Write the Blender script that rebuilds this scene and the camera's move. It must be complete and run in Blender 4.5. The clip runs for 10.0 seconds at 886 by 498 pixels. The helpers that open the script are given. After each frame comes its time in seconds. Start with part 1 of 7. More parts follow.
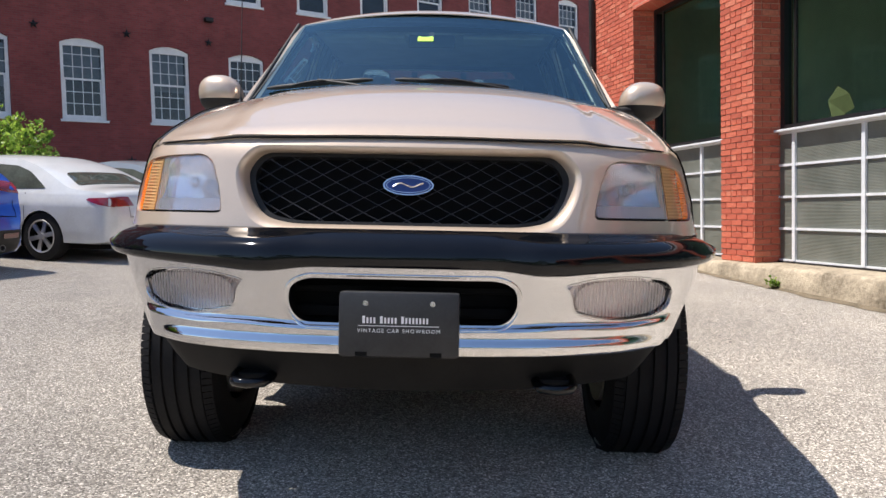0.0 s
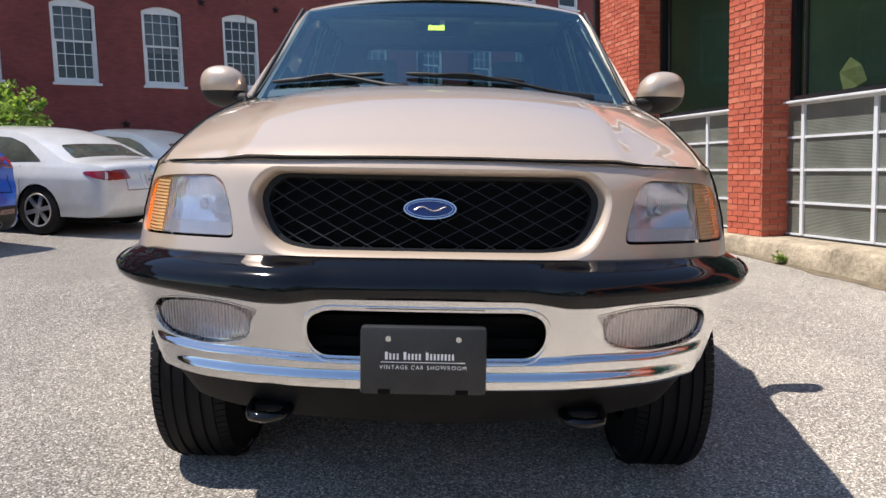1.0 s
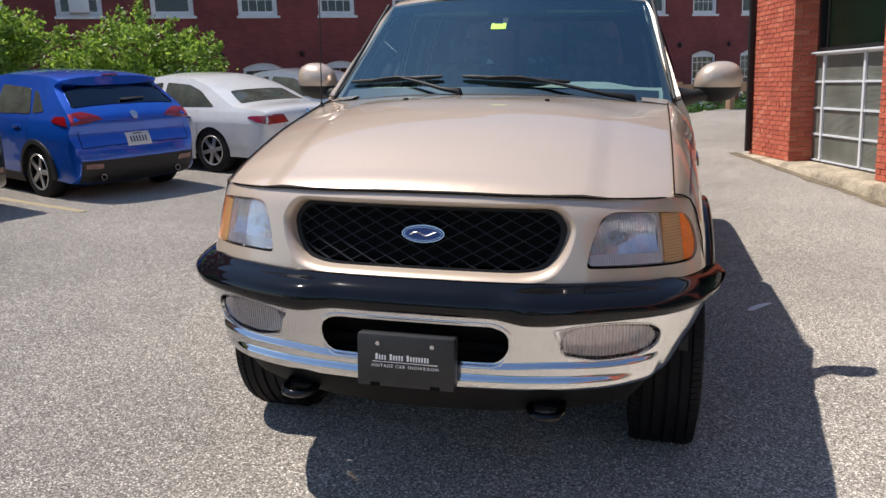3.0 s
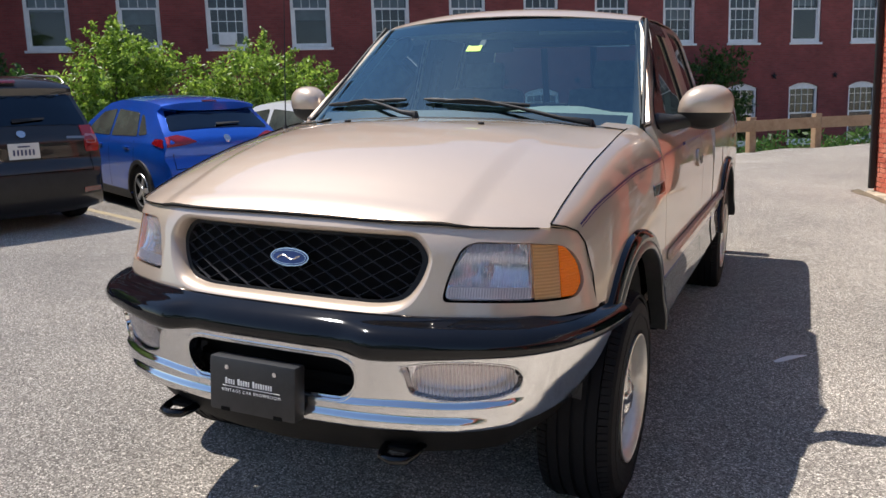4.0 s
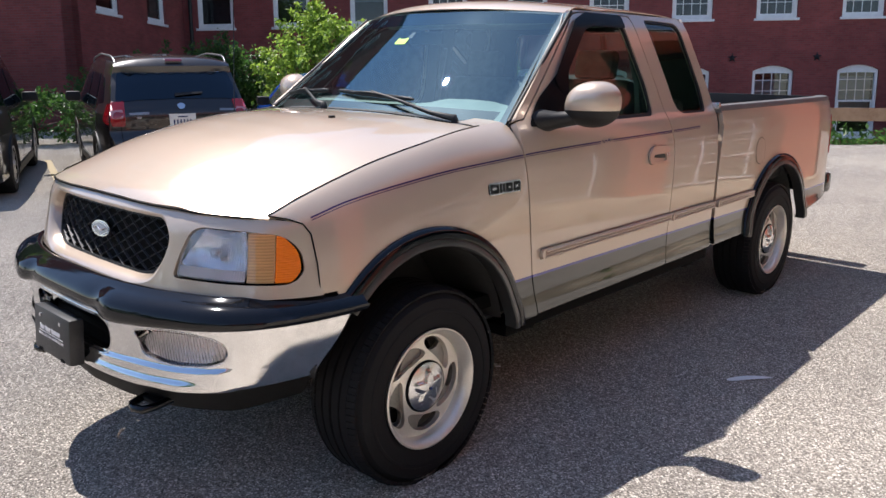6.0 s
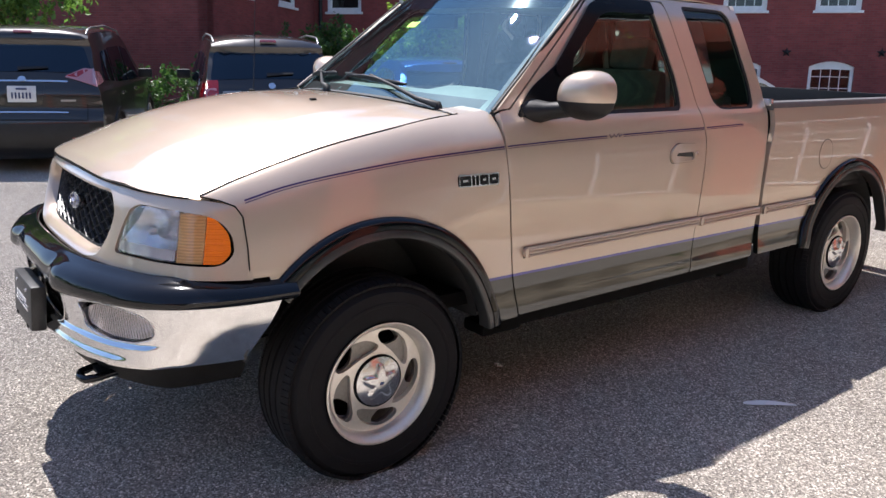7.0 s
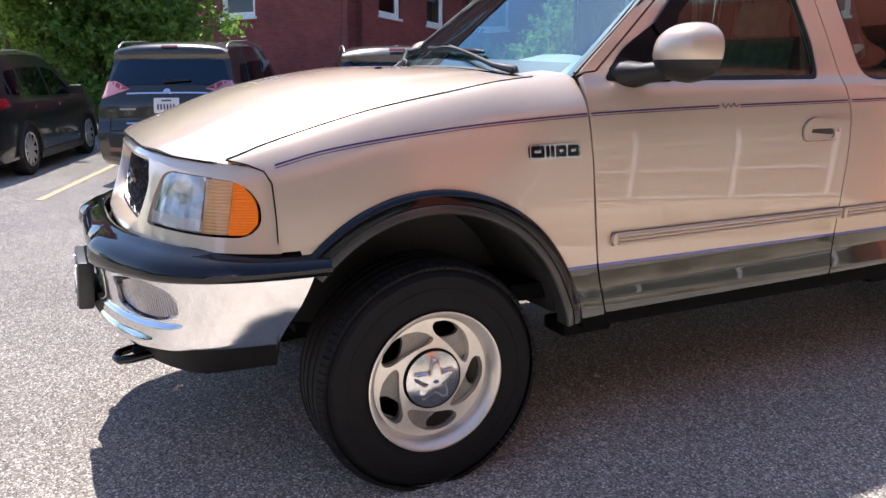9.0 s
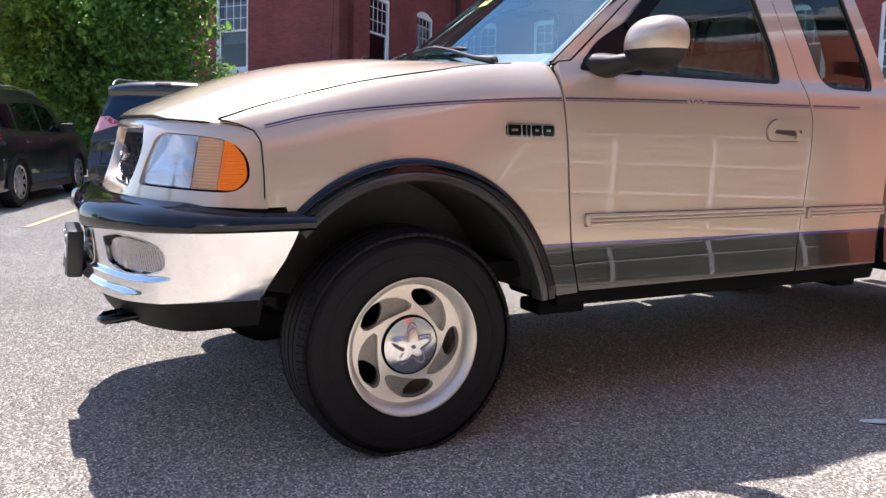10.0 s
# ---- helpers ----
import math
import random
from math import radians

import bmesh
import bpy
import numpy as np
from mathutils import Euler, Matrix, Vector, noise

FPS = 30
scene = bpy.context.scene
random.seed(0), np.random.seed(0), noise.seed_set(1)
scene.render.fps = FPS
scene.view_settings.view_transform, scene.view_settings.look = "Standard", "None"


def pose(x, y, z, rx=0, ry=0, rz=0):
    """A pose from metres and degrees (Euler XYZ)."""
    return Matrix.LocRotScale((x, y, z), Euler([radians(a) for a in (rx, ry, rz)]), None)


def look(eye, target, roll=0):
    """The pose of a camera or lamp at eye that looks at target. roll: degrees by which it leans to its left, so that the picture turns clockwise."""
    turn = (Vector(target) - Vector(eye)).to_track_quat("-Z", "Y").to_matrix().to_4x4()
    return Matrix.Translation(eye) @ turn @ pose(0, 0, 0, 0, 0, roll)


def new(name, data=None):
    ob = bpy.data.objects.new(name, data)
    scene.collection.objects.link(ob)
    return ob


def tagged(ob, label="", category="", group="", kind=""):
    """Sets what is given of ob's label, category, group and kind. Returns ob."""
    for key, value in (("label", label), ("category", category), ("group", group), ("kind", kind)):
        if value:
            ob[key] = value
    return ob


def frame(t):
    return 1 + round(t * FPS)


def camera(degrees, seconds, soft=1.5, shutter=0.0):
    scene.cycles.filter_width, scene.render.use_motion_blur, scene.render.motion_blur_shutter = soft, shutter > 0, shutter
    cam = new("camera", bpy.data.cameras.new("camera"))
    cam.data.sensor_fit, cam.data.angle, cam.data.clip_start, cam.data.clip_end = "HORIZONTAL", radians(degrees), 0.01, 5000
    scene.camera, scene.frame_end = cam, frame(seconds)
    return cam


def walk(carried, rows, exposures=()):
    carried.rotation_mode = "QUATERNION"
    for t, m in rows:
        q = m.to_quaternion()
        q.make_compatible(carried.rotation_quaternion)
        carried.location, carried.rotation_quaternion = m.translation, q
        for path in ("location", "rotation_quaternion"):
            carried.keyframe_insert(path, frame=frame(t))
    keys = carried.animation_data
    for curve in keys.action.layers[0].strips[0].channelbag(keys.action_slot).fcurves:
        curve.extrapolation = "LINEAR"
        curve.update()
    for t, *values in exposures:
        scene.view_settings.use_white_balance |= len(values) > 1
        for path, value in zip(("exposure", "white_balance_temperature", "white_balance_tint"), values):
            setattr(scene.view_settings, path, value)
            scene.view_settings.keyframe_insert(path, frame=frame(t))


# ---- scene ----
from mathutils import geometry

cam = camera(58.7, 10.0)
PATH = [
    (0, (0.146, -3.132, 0.98), (0.112, -1.138, 0.828), 1.1),
    (0.5, (0.127, -3.093, 0.978), (0.103, -1.099, 0.816), 1.2),
    (1, (0.065, -3.01, 1.162), (0.042, -1.027, 0.903), 0.9),
    (1.5, (0.087, -3.181, 1.474), (0.038, -1.229, 1.039), 0.8),
    (2, (0.126, -3.36, 1.575), (0.035, -1.421, 1.096), -0.4),
    (2.5, (0.279, -3.437, 1.586), (0.028, -1.513, 1.103), -1.2),
    (2.7, (0.449, -3.417, 1.579), (0.111, -1.508, 1.089), -0.8),
    (3.8, (1.272, -2.948, 1.529), (0.53, -1.132, 1.138), -0.1),
    (4, (1.494, -2.894, 1.522), (0.68, -1.111, 1.123), -0.2),
    (4.5, (1.917, -2.69, 1.553), (0.983, -0.971, 1.135), 0.1),
    (5, (2.3, -2.459, 1.585), (1.252, -0.803, 1.185), 0.1),
    (5.5, (2.698, -2.331, 1.628), (1.524, -0.769, 1.203), -0.2),
    (5.7, (2.818, -2.25, 1.626), (1.586, -0.739, 1.183), -0.2),
    (6.8, (3.288, -1.63, 1.618), (1.774, -0.422, 1.119), 1.8),
    (7, (3.317, -1.528, 1.62), (1.781, -0.348, 1.119), 1.6),
    (7.5, (3.344, -1.377, 1.591), (1.757, -0.274, 1.076), 1.7),
    (8, (3.422, -1.23, 1.589), (1.749, -0.284, 1.035), 0.7),
    (8.5, (3.399, -1.151, 1.572), (1.686, -0.286, 1.019), -0.3),
    (9, (3.202, -1.073, 1.386), (1.459, -0.216, 0.939), 0.0),
    (9.5, (3.256, -1.121, 1.102), (1.493, -0.254, 0.768), 1.6),
    (10, (3.363, -1.128, 1.085), (1.608, -0.224, 0.8), 1.4),
]
# the lot falls to +x and rises to +y; LOT turns its own frame into the world's
UP = Vector((-0.043, 0.025, 1)).normalized()
LY = (Vector((0, 1, 0)) - UP * UP.y).normalized()
LX = LY.cross(UP)
LOT = Matrix((LX, LY, UP)).to_4x4()
walk(cam, [(t, LOT @ look(eye, target, roll)) for t, eye, target, roll in PATH],
     exposures=[(0, 0.99, 6500, 13), (1.0, 0.92, 6500, 13), (1.5, 0.78, 6490, 13), (2.5, 0.68, 6480, 13), (4.5, 0.88, 6420, 13), (5.5, 1.02, 6380, 14), (7.0, 1.26, 6230, 16), (10.0, 1.6, 6230, 17.5)])

# ---- world and sun ----
SUN_TO = Vector((-0.42, 0.0, 0.91)).normalized()
world = bpy.data.worlds.new("sky")
scene.world = world
world.use_nodes = True
sky = world.node_tree.nodes.new("ShaderNodeTexSky")
sky.sky_type, sky.sun_disc = "NISHITA", False
sky.dust_density, sky.ozone_density = 0.25, 2.5
sky.sun_elevation, sky.sun_rotation = math.asin(SUN_TO.z), math.atan2(SUN_TO.x, SUN_TO.y)
world.node_tree.links.new(sky.outputs[0], world.node_tree.nodes["Background"].inputs[0])
world.node_tree.nodes["Background"].inputs[1].default_value = 0.085
sun_data = bpy.data.lights.new("sun", "SUN")
sun_data.energy, sun_data.angle, sun_data.color = 3.85, radians(0.53), (1, 0.955, 0.88)
sun = new("sun", sun_data)
sun.matrix_world = look(SUN_TO * 60, (0, 0, 0))


# ---- materials ----
def material(name, color, rough=0.6, metal=0.0, **more):
    m = bpy.data.materials.new(name)
    m.use_nodes = True
    b = m.node_tree.nodes["Principled BSDF"]
    b.inputs["Base Color"].default_value = (*color, 1)
    b.inputs["Roughness"].default_value, b.inputs["Metallic"].default_value = rough, metal
    for key, value in more.items():
        b.inputs[key.replace("_", " ")].default_value = value
    return m


def node(m, kind, operation=None, data_type=None, blend_type=None, bands_direction=None, **sets):
    n = m.node_tree.nodes.new(kind)
    if operation:
        n.operation = operation
    if data_type:
        n.data_type = data_type
    if blend_type:
        n.blend_type = blend_type
    if bands_direction:
        n.bands_direction = bands_direction
    for key, value in sets.items():
        n.inputs[key].default_value = value
    return n


def wire(m, a, b):
    m.node_tree.links.new(a, b)


def shader(m):
    return m.node_tree.nodes["Principled BSDF"]


def ramp(m, source, stops):
    r = node(m, "ShaderNodeValToRGB")
    e = r.color_ramp.elements
    while len(e) < len(stops):
        e.new(0.5)
    for k, (p, c) in zip(e, stops):
        k.position, k.color = p, (*c, 1)
    wire(m, source, r.inputs[0])
    return r.outputs[0]


def mottle(m, c1, c2, scale, detail=6.0, fine=None, bump=0.0, bump_scale=None, rough=None, coords="Object"):
    """Colour between c1 and c2 by noise at two scales, with relief and uneven gloss."""
    tc = node(m, "ShaderNodeTexCoord").outputs[coords]
    a = node(m, "ShaderNodeTexNoise", Scale=scale, Detail=detail, Roughness=0.6)
    wire(m, tc, a.inputs["Vector"])
    fac = a.outputs["Fac"]
    b = node(m, "ShaderNodeTexNoise", Scale=fine or scale * 12, Detail=4.0, Roughness=0.6)
    wire(m, tc, b.inputs["Vector"])
    mix = node(m, "ShaderNodeMath", operation="ADD")
    half = node(m, "ShaderNodeMath", operation="MULTIPLY")
    half.inputs[1].default_value = 0.5
    wire(m, b.outputs["Fac"], half.inputs[0])
    wire(m, fac, mix.inputs[0])
    wire(m, half.outputs[0], mix.inputs[1])
    wire(m, ramp(m, mix.outputs[0], [(0.45, c1), (1.0, c2)]), shader(m).inputs["Base Color"])
    if bump:
        bn = node(m, "ShaderNodeBump", Strength=1.0, Distance=bump)
        if bump_scale:
            c = node(m, "ShaderNodeTexNoise", Scale=bump_scale, Detail=5.0, Roughness=0.65)
            wire(m, tc, c.inputs["Vector"])
            wire(m, c.outputs["Fac"], bn.inputs["Height"])
        else:
            wire(m, b.outputs["Fac"], bn.inputs["Height"])
        wire(m, bn.outputs[0], shader(m).inputs["Normal"])
    if rough:
        mr = node(m, "ShaderNodeMapRange")
        mr.inputs["To Min"].default_value, mr.inputs["To Max"].default_value = rough
        wire(m, fac, mr.inputs["Value"])
        wire(m, mr.outputs[0], shader(m).inputs["Roughness"])
    return m


def flutes(m, direction, scale, depth):
    """Fine moulded ribs of a lamp lens."""
    tc = node(m, "ShaderNodeTexCoord").outputs["Object"]
    w = node(m, "ShaderNodeTexWave", Scale=scale, bands_direction=direction)
    wire(m, tc, w.inputs["Vector"])
    b = node(m, "ShaderNodeBump", Strength=1.0, Distance=depth)
    wire(m, w.outputs["Fac"], b.inputs["Height"])
    wire(m, b.outputs[0], shader(m).inputs["Normal"])
    return m


def pane_material(name, tint, ior=1.55, rough=0.0, sheen=(1, 1, 1)):
    """Sheet glass: clear with a tint, and a mirror's gloss by the angle."""
    m = bpy.data.materials.new(name)
    m.use_nodes = True
    t = m.node_tree
    t.nodes.remove(t.nodes["Principled BSDF"])
    clear, gloss, mix, fres = (t.nodes.new(k) for k in ("ShaderNodeBsdfTransparent", "ShaderNodeBsdfGlossy", "ShaderNodeMixShader", "ShaderNodeFresnel"))
    clear.inputs[0].default_value = (*tint, 1)
    gloss.inputs[0].default_value, gloss.inputs["Roughness"].default_value = (*sheen, 1), rough
    fres.inputs[0].default_value = ior
    t.links.new(fres.outputs[0], mix.inputs[0])
    t.links.new(clear.outputs[0], mix.inputs[1])
    t.links.new(gloss.outputs[0], mix.inputs[2])
    t.links.new(mix.outputs[0], t.nodes["Material Output"].inputs[0])
    return m


def lamp_lens(name, tint, haze, cloud, direction, scale, depth):
    """Aged moulded lens: ribbed, mostly clear, a little cloudy."""
    m = pane_material(name, tint, 1.55, 0.06)
    t = m.node_tree
    clear = [n for n in t.nodes if n.bl_idname == "ShaderNodeBsdfTransparent"][0]
    mix = [n for n in t.nodes if n.bl_idname == "ShaderNodeMixShader"][0]
    dif, mix2 = t.nodes.new("ShaderNodeBsdfDiffuse"), t.nodes.new("ShaderNodeMixShader")
    dif.inputs[0].default_value = (*cloud, 1)
    tc = node(m, "ShaderNodeTexCoord").outputs["Object"]
    w = node(m, "ShaderNodeTexWave", Scale=scale, bands_direction=direction)
    wire(m, tc, w.inputs["Vector"])
    mr = node(m, "ShaderNodeMapRange")
    mr.inputs["To Min"].default_value, mr.inputs["To Max"].default_value = haze * 0.8, haze * 1.18
    wire(m, w.outputs["Fac"], mr.inputs["Value"])
    wire(m, mr.outputs[0], mix2.inputs[0])
    wire(m, clear.outputs[0], mix2.inputs[1])
    wire(m, dif.outputs[0], mix2.inputs[2])
    wire(m, mix2.outputs[0], mix.inputs[1])
    b = node(m, "ShaderNodeBump", Strength=1.0, Distance=depth)
    wire(m, w.outputs["Fac"], b.inputs["Height"])
    for n in t.nodes:
        if n.bl_idname in ("ShaderNodeBsdfGlossy", "ShaderNodeFresnel", "ShaderNodeBsdfDiffuse"):
            wire(m, b.outputs[0], n.inputs["Normal"])
    return m


def truck_paint():
    """Tan metallic clear-coated paint, dark grey-green below the lower body line, with a thin blue line between them."""
    m = material("tan_metallic_paint", (0.4, 0.3, 0.21), 0.34, 0.32, Coat_Weight=1.0, Coat_IOR=1.7, Coat_Roughness=0.02, Specular_IOR_Level=0.25)
    tc = node(m, "ShaderNodeTexCoord").outputs["Object"]
    sp = node(m, "ShaderNodeSeparateXYZ")
    wire(m, tc, sp.inputs[0])
    c = ramp(m, sp.outputs["Z"], [(0.0, (0.013, 0.015, 0.0125)), (0.682, (0.05, 0.045, 0.26)), (0.694, (0.60, 0.482, 0.376))])
    c.node.color_ramp.interpolation = "CONSTANT"
    mx = node(m, "ShaderNodeMix", data_type="RGBA", blend_type="MULTIPLY")
    mx.inputs[0].default_value = 1.0
    n1 = node(m, "ShaderNodeTexNoise", Scale=900.0, Detail=2.0)
    wire(m, tc, n1.inputs["Vector"])
    wire(m, c, mx.inputs[6])
    wire(m, ramp(m, n1.outputs["Fac"], [(0.3, (0.86, 0.86, 0.86)), (0.7, (1.1, 1.1, 1.1))]), mx.inputs[7])
    wire(m, mx.outputs[2], shader(m).inputs["Base Color"])
    n2 = node(m, "ShaderNodeTexNoise", Scale=5.0, Detail=4.0)
    wire(m, tc, n2.inputs["Vector"])
    mr = node(m, "ShaderNodeMapRange")
    mr.inputs["To Min"].default_value, mr.inputs["To Max"].default_value = 0.008, 0.03
    wire(m, n2.outputs["Fac"], mr.inputs["Value"])
    wire(m, mr.outputs[0], shader(m).inputs["Coat Roughness"])
    return m


PAINT = truck_paint()
CHROME = mottle(material("polished_chrome", (0.72, 0.72, 0.73), 0.05, 1.0), (0.69, 0.69, 0.70), (0.76, 0.76, 0.76), 3, fine=60, bump=0.0004, bump_scale=40, rough=(0.03, 0.10))
BLACK_PAD = mottle(material("glossy_black_bumper_pad", (0.004, 0.0045, 0.006), 0.1, Specular_IOR_Level=0.42), (0.002, 0.0025, 0.004), (0.0045, 0.005, 0.0065), 6, rough=(0.03, 0.09))
BLACK = mottle(material("matt_black_plastic", (0.02, 0.02, 0.02), 0.55, Specular_IOR_Level=0.35), (0.009, 0.009, 0.0095), (0.02, 0.02, 0.02), 8, bump=0.0004, bump_scale=300, rough=(0.45, 0.65))
# underbody colour, used too for painted shade in gaps and openings
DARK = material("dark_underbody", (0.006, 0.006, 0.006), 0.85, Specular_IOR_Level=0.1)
VALANCE = mottle(material("dull_black_valance", (0.012, 0.012, 0.012), 0.6, Specular_IOR_Level=0.15), (0.006, 0.006, 0.0065), (0.013, 0.013, 0.013), 8, bump=0.0004, bump_scale=300)
GREY_FLARE = mottle(material("grey_flare_plastic", (0.035, 0.036, 0.035), 0.3, Coat_Weight=0.5, Coat_Roughness=0.1), (0.025, 0.026, 0.025), (0.05, 0.05, 0.048), 5, rough=(0.25, 0.4))
RUBBER = mottle(material("tyre_rubber", (0.007, 0.007, 0.009), 0.7, Specular_IOR_Level=0.22), (0.005, 0.005, 0.0065), (0.013, 0.013, 0.0145), 9, bump=0.0008, bump_scale=160, rough=(0.6, 0.85))
ALLOY = mottle(material("machined_alloy", (0.74, 0.7, 0.63), 0.35, 0.65), (0.68, 0.64, 0.57), (0.84, 0.8, 0.73), 7, bump=0.0003, bump_scale=250, rough=(0.28, 0.45))
ALLOY_DARK = mottle(material("cast_grey_alloy", (0.28, 0.27, 0.25), 0.5, 0.7), (0.2, 0.19, 0.175), (0.36, 0.35, 0.33), 12, bump=0.0005, bump_scale=300)
GLASS = pane_material("tinted_car_glass", (0.6, 0.8, 0.84), 2.75, 0.003, (0.62, 0.93, 1.0))
SIDE_GLASS = pane_material("side_window_glass", (0.55, 0.75, 0.66), 1.43, 0.002)
LENS = lamp_lens("fluted_clear_lens", (0.97, 0.97, 0.99), 0.24, (0.9, 0.88, 0.96), "X", 42, 0.0022)
FOG_LENS = lamp_lens("fluted_fog_lens", (0.78, 0.74, 0.72), 0.32, (0.80, 0.71, 0.69), "X", 30, 0.0012)
AMBER = flutes(material("amber_signal_lens", (1.0, 0.21, 0.0015), 0.2, 0.0, Coat_Weight=0.15, Specular_IOR_Level=0.25), "Z", 40, 0.0015)
AMBER_CLEAR = lamp_lens("ribbed_pale_signal_lens", (1.0, 0.76, 0.48), 0.42, (1.0, 0.6, 0.27), "Z", 32, 0.0022)
REFLECTOR = mottle(material("aged_lamp_reflector", (0.9, 0.89, 0.93), 0.16, 1.0), (0.86, 0.85, 0.9), (0.95, 0.94, 0.97), 25)
SIGNAL_BACK = flutes(mottle(material("amber_reflector", (0.9, 0.55, 0.3), 0.35, 0.1), (0.94, 0.5, 0.2), (0.95, 0.86, 0.72), 34), "Y", 22, 0.004)
LAMP_SHELF = mottle(material("cloudy_pink_white_plastic", (0.84, 0.76, 0.78), 0.35), (0.78, 0.7, 0.74), (0.9, 0.84, 0.84), 30)
LINER = mottle(material("dusty_black_liner", (0.03, 0.03, 0.03), 0.6), (0.018, 0.018, 0.018), (0.045, 0.044, 0.042), 7, fine=40, bump=0.001, bump_scale=60)
SILVER = material("silver_trim", (0.7, 0.7, 0.72), 0.22, 1.0)
VISOR = material("smoked_black_visor", (0.006, 0.007, 0.009), 0.2, Specular_IOR_Level=0.08)
BADGE_BLUE = material("badge_blue", (0.012, 0.03, 0.16), 0.2, 0.3, Coat_Weight=1.0)
PURPLE = material("purple_pinstripe", (0.04, 0.018, 0.11), 0.3)
WHITE_INK = material("white_lettering", (0.8, 0.8, 0.8), 0.5)
LIME = mottle(material("lime_sticker", (0.4, 0.8, 0.06), 0.6), (0.35, 0.74, 0.05), (0.5, 0.86, 0.12), 30)
TRIM_BEIGE = mottle(material("grey_green_interior", (0.28, 0.3, 0.27), 0.7), (0.23, 0.25, 0.22), (0.34, 0.36, 0.32), 9, bump=0.0006, bump_scale=250)
DASH = mottle(material("pale_grey_green_dash", (0.24, 0.29, 0.27), 0.6), (0.2, 0.25, 0.23), (0.29, 0.34, 0.31), 9, bump=0.0006, bump_scale=250)
SEAT_CLOTH = mottle(material("grey_seat_cloth", (0.16, 0.16, 0.15), 0.9), (0.11, 0.11, 0.105), (0.22, 0.215, 0.2), 20, bump=0.001, bump_scale=300)


# ---- mesh helpers ----
def mono(xs, ys):
    """A smooth monotone curve through the given points."""
    xs, ys = np.array(xs, float), np.array(ys, float)
    h, d = np.diff(xs), np.diff(ys) / np.diff(xs)
    m = np.zeros(len(xs))
    m[0], m[-1] = d[0], d[-1]
    for i in range(1, len(xs) - 1):
        if d[i - 1] * d[i] > 0:
            w1, w2 = 2 * h[i] + h[i - 1], h[i] + 2 * h[i - 1]
            m[i] = (w1 + w2) / (w1 / d[i - 1] + w2 / d[i])

    def f(x):
        x = min(max(x, xs[0]), xs[-1])
        i = min(max(int(np.searchsorted(xs, x)) - 1, 0), len(xs) - 2)
        t = (x - xs[i]) / h[i]
        return float((1 + 2 * t) * (1 - t) ** 2 * ys[i] + t * (1 - t) ** 2 * h[i] * m[i] + t * t * (3 - 2 * t) * ys[i + 1] + t * t * (t - 1) * h[i] * m[i + 1])
    return f


def group_empty(name, m, label, category, group=""):
    e = new(name)
    e.empty_display_size = 0.2
    e.matrix_world = m
    return tagged(e, label, category, group)


def finish(name, me, mat, parent=None, label="", smooth=True):
    me.materials.append(mat)
    if smooth:
        me.shade_smooth()
    ob = new(name, me)
    if parent is not None:
        ob.parent = parent
    if label:
        tagged(ob, label)
    return ob


def part(name, bm, mat, parent=None, label="", smooth=True, sharp=35):
    me = bpy.data.meshes.new(name)
    bmesh.ops.recalc_face_normals(bm, faces=bm.faces)
    bm.to_mesh(me)
    bm.free()
    ob = finish(name, me, mat, parent, label, smooth)
    if smooth and sharp:
        me.set_sharp_from_angle(angle=radians(sharp))
    return ob


def raw(name, verts, faces, mat, parent=None, label="", smooth=True, sharp=35):
    me = bpy.data.meshes.new(name)
    me.from_pydata([tuple(v) for v in verts], [], faces)
    me.update()
    ob = finish(name, me, mat, parent, label, smooth)
    if smooth and sharp:
        me.set_sharp_from_angle(angle=radians(sharp))
    return ob


def add_box(bm, x0, x1, y0, y1, z0, z1, m=None, bevel=0.0):
    r = bmesh.ops.create_cube(bm, size=1, matrix=Matrix.Translation(((x0 + x1) / 2, (y0 + y1) / 2, (z0 + z1) / 2)) @ Matrix.Diagonal((x1 - x0, y1 - y0, z1 - z0, 1)))
    vs = r["verts"]
    if bevel:
        es = {e for v in vs for e in v.link_edges}
        q = bmesh.ops.bevel(bm, geom=list(es), offset=bevel, segments=2, affect="EDGES", profile=0.6)
        vs = list({v for f in q["faces"] for v in f.verts} | {v for v in vs if v.is_valid})
        vs = [v for v in bm.verts if v.is_valid and v in set(vs)] if m is not None else vs
    if m is not None:
        bmesh.ops.transform(bm, matrix=m, verts=vs)
    return vs


def boxes(name, rows, mat, parent=None, label="", bevel=0.0, m=None):
    """One mesh of several boxes (x0, x1, y0, y1, z0, z1)."""
    bm = bmesh.new()
    for r in rows:
        one = bmesh.new()
        add_box(one, *r, bevel=bevel)
        if m is not None:
            bmesh.ops.transform(one, matrix=m, verts=one.verts)
        tmp = bpy.data.meshes.new("tmp")
        one.to_mesh(tmp)
        one.free()
        bm.from_mesh(tmp)
        bpy.data.meshes.remove(tmp)
    return part(name, bm, mat, parent, label)


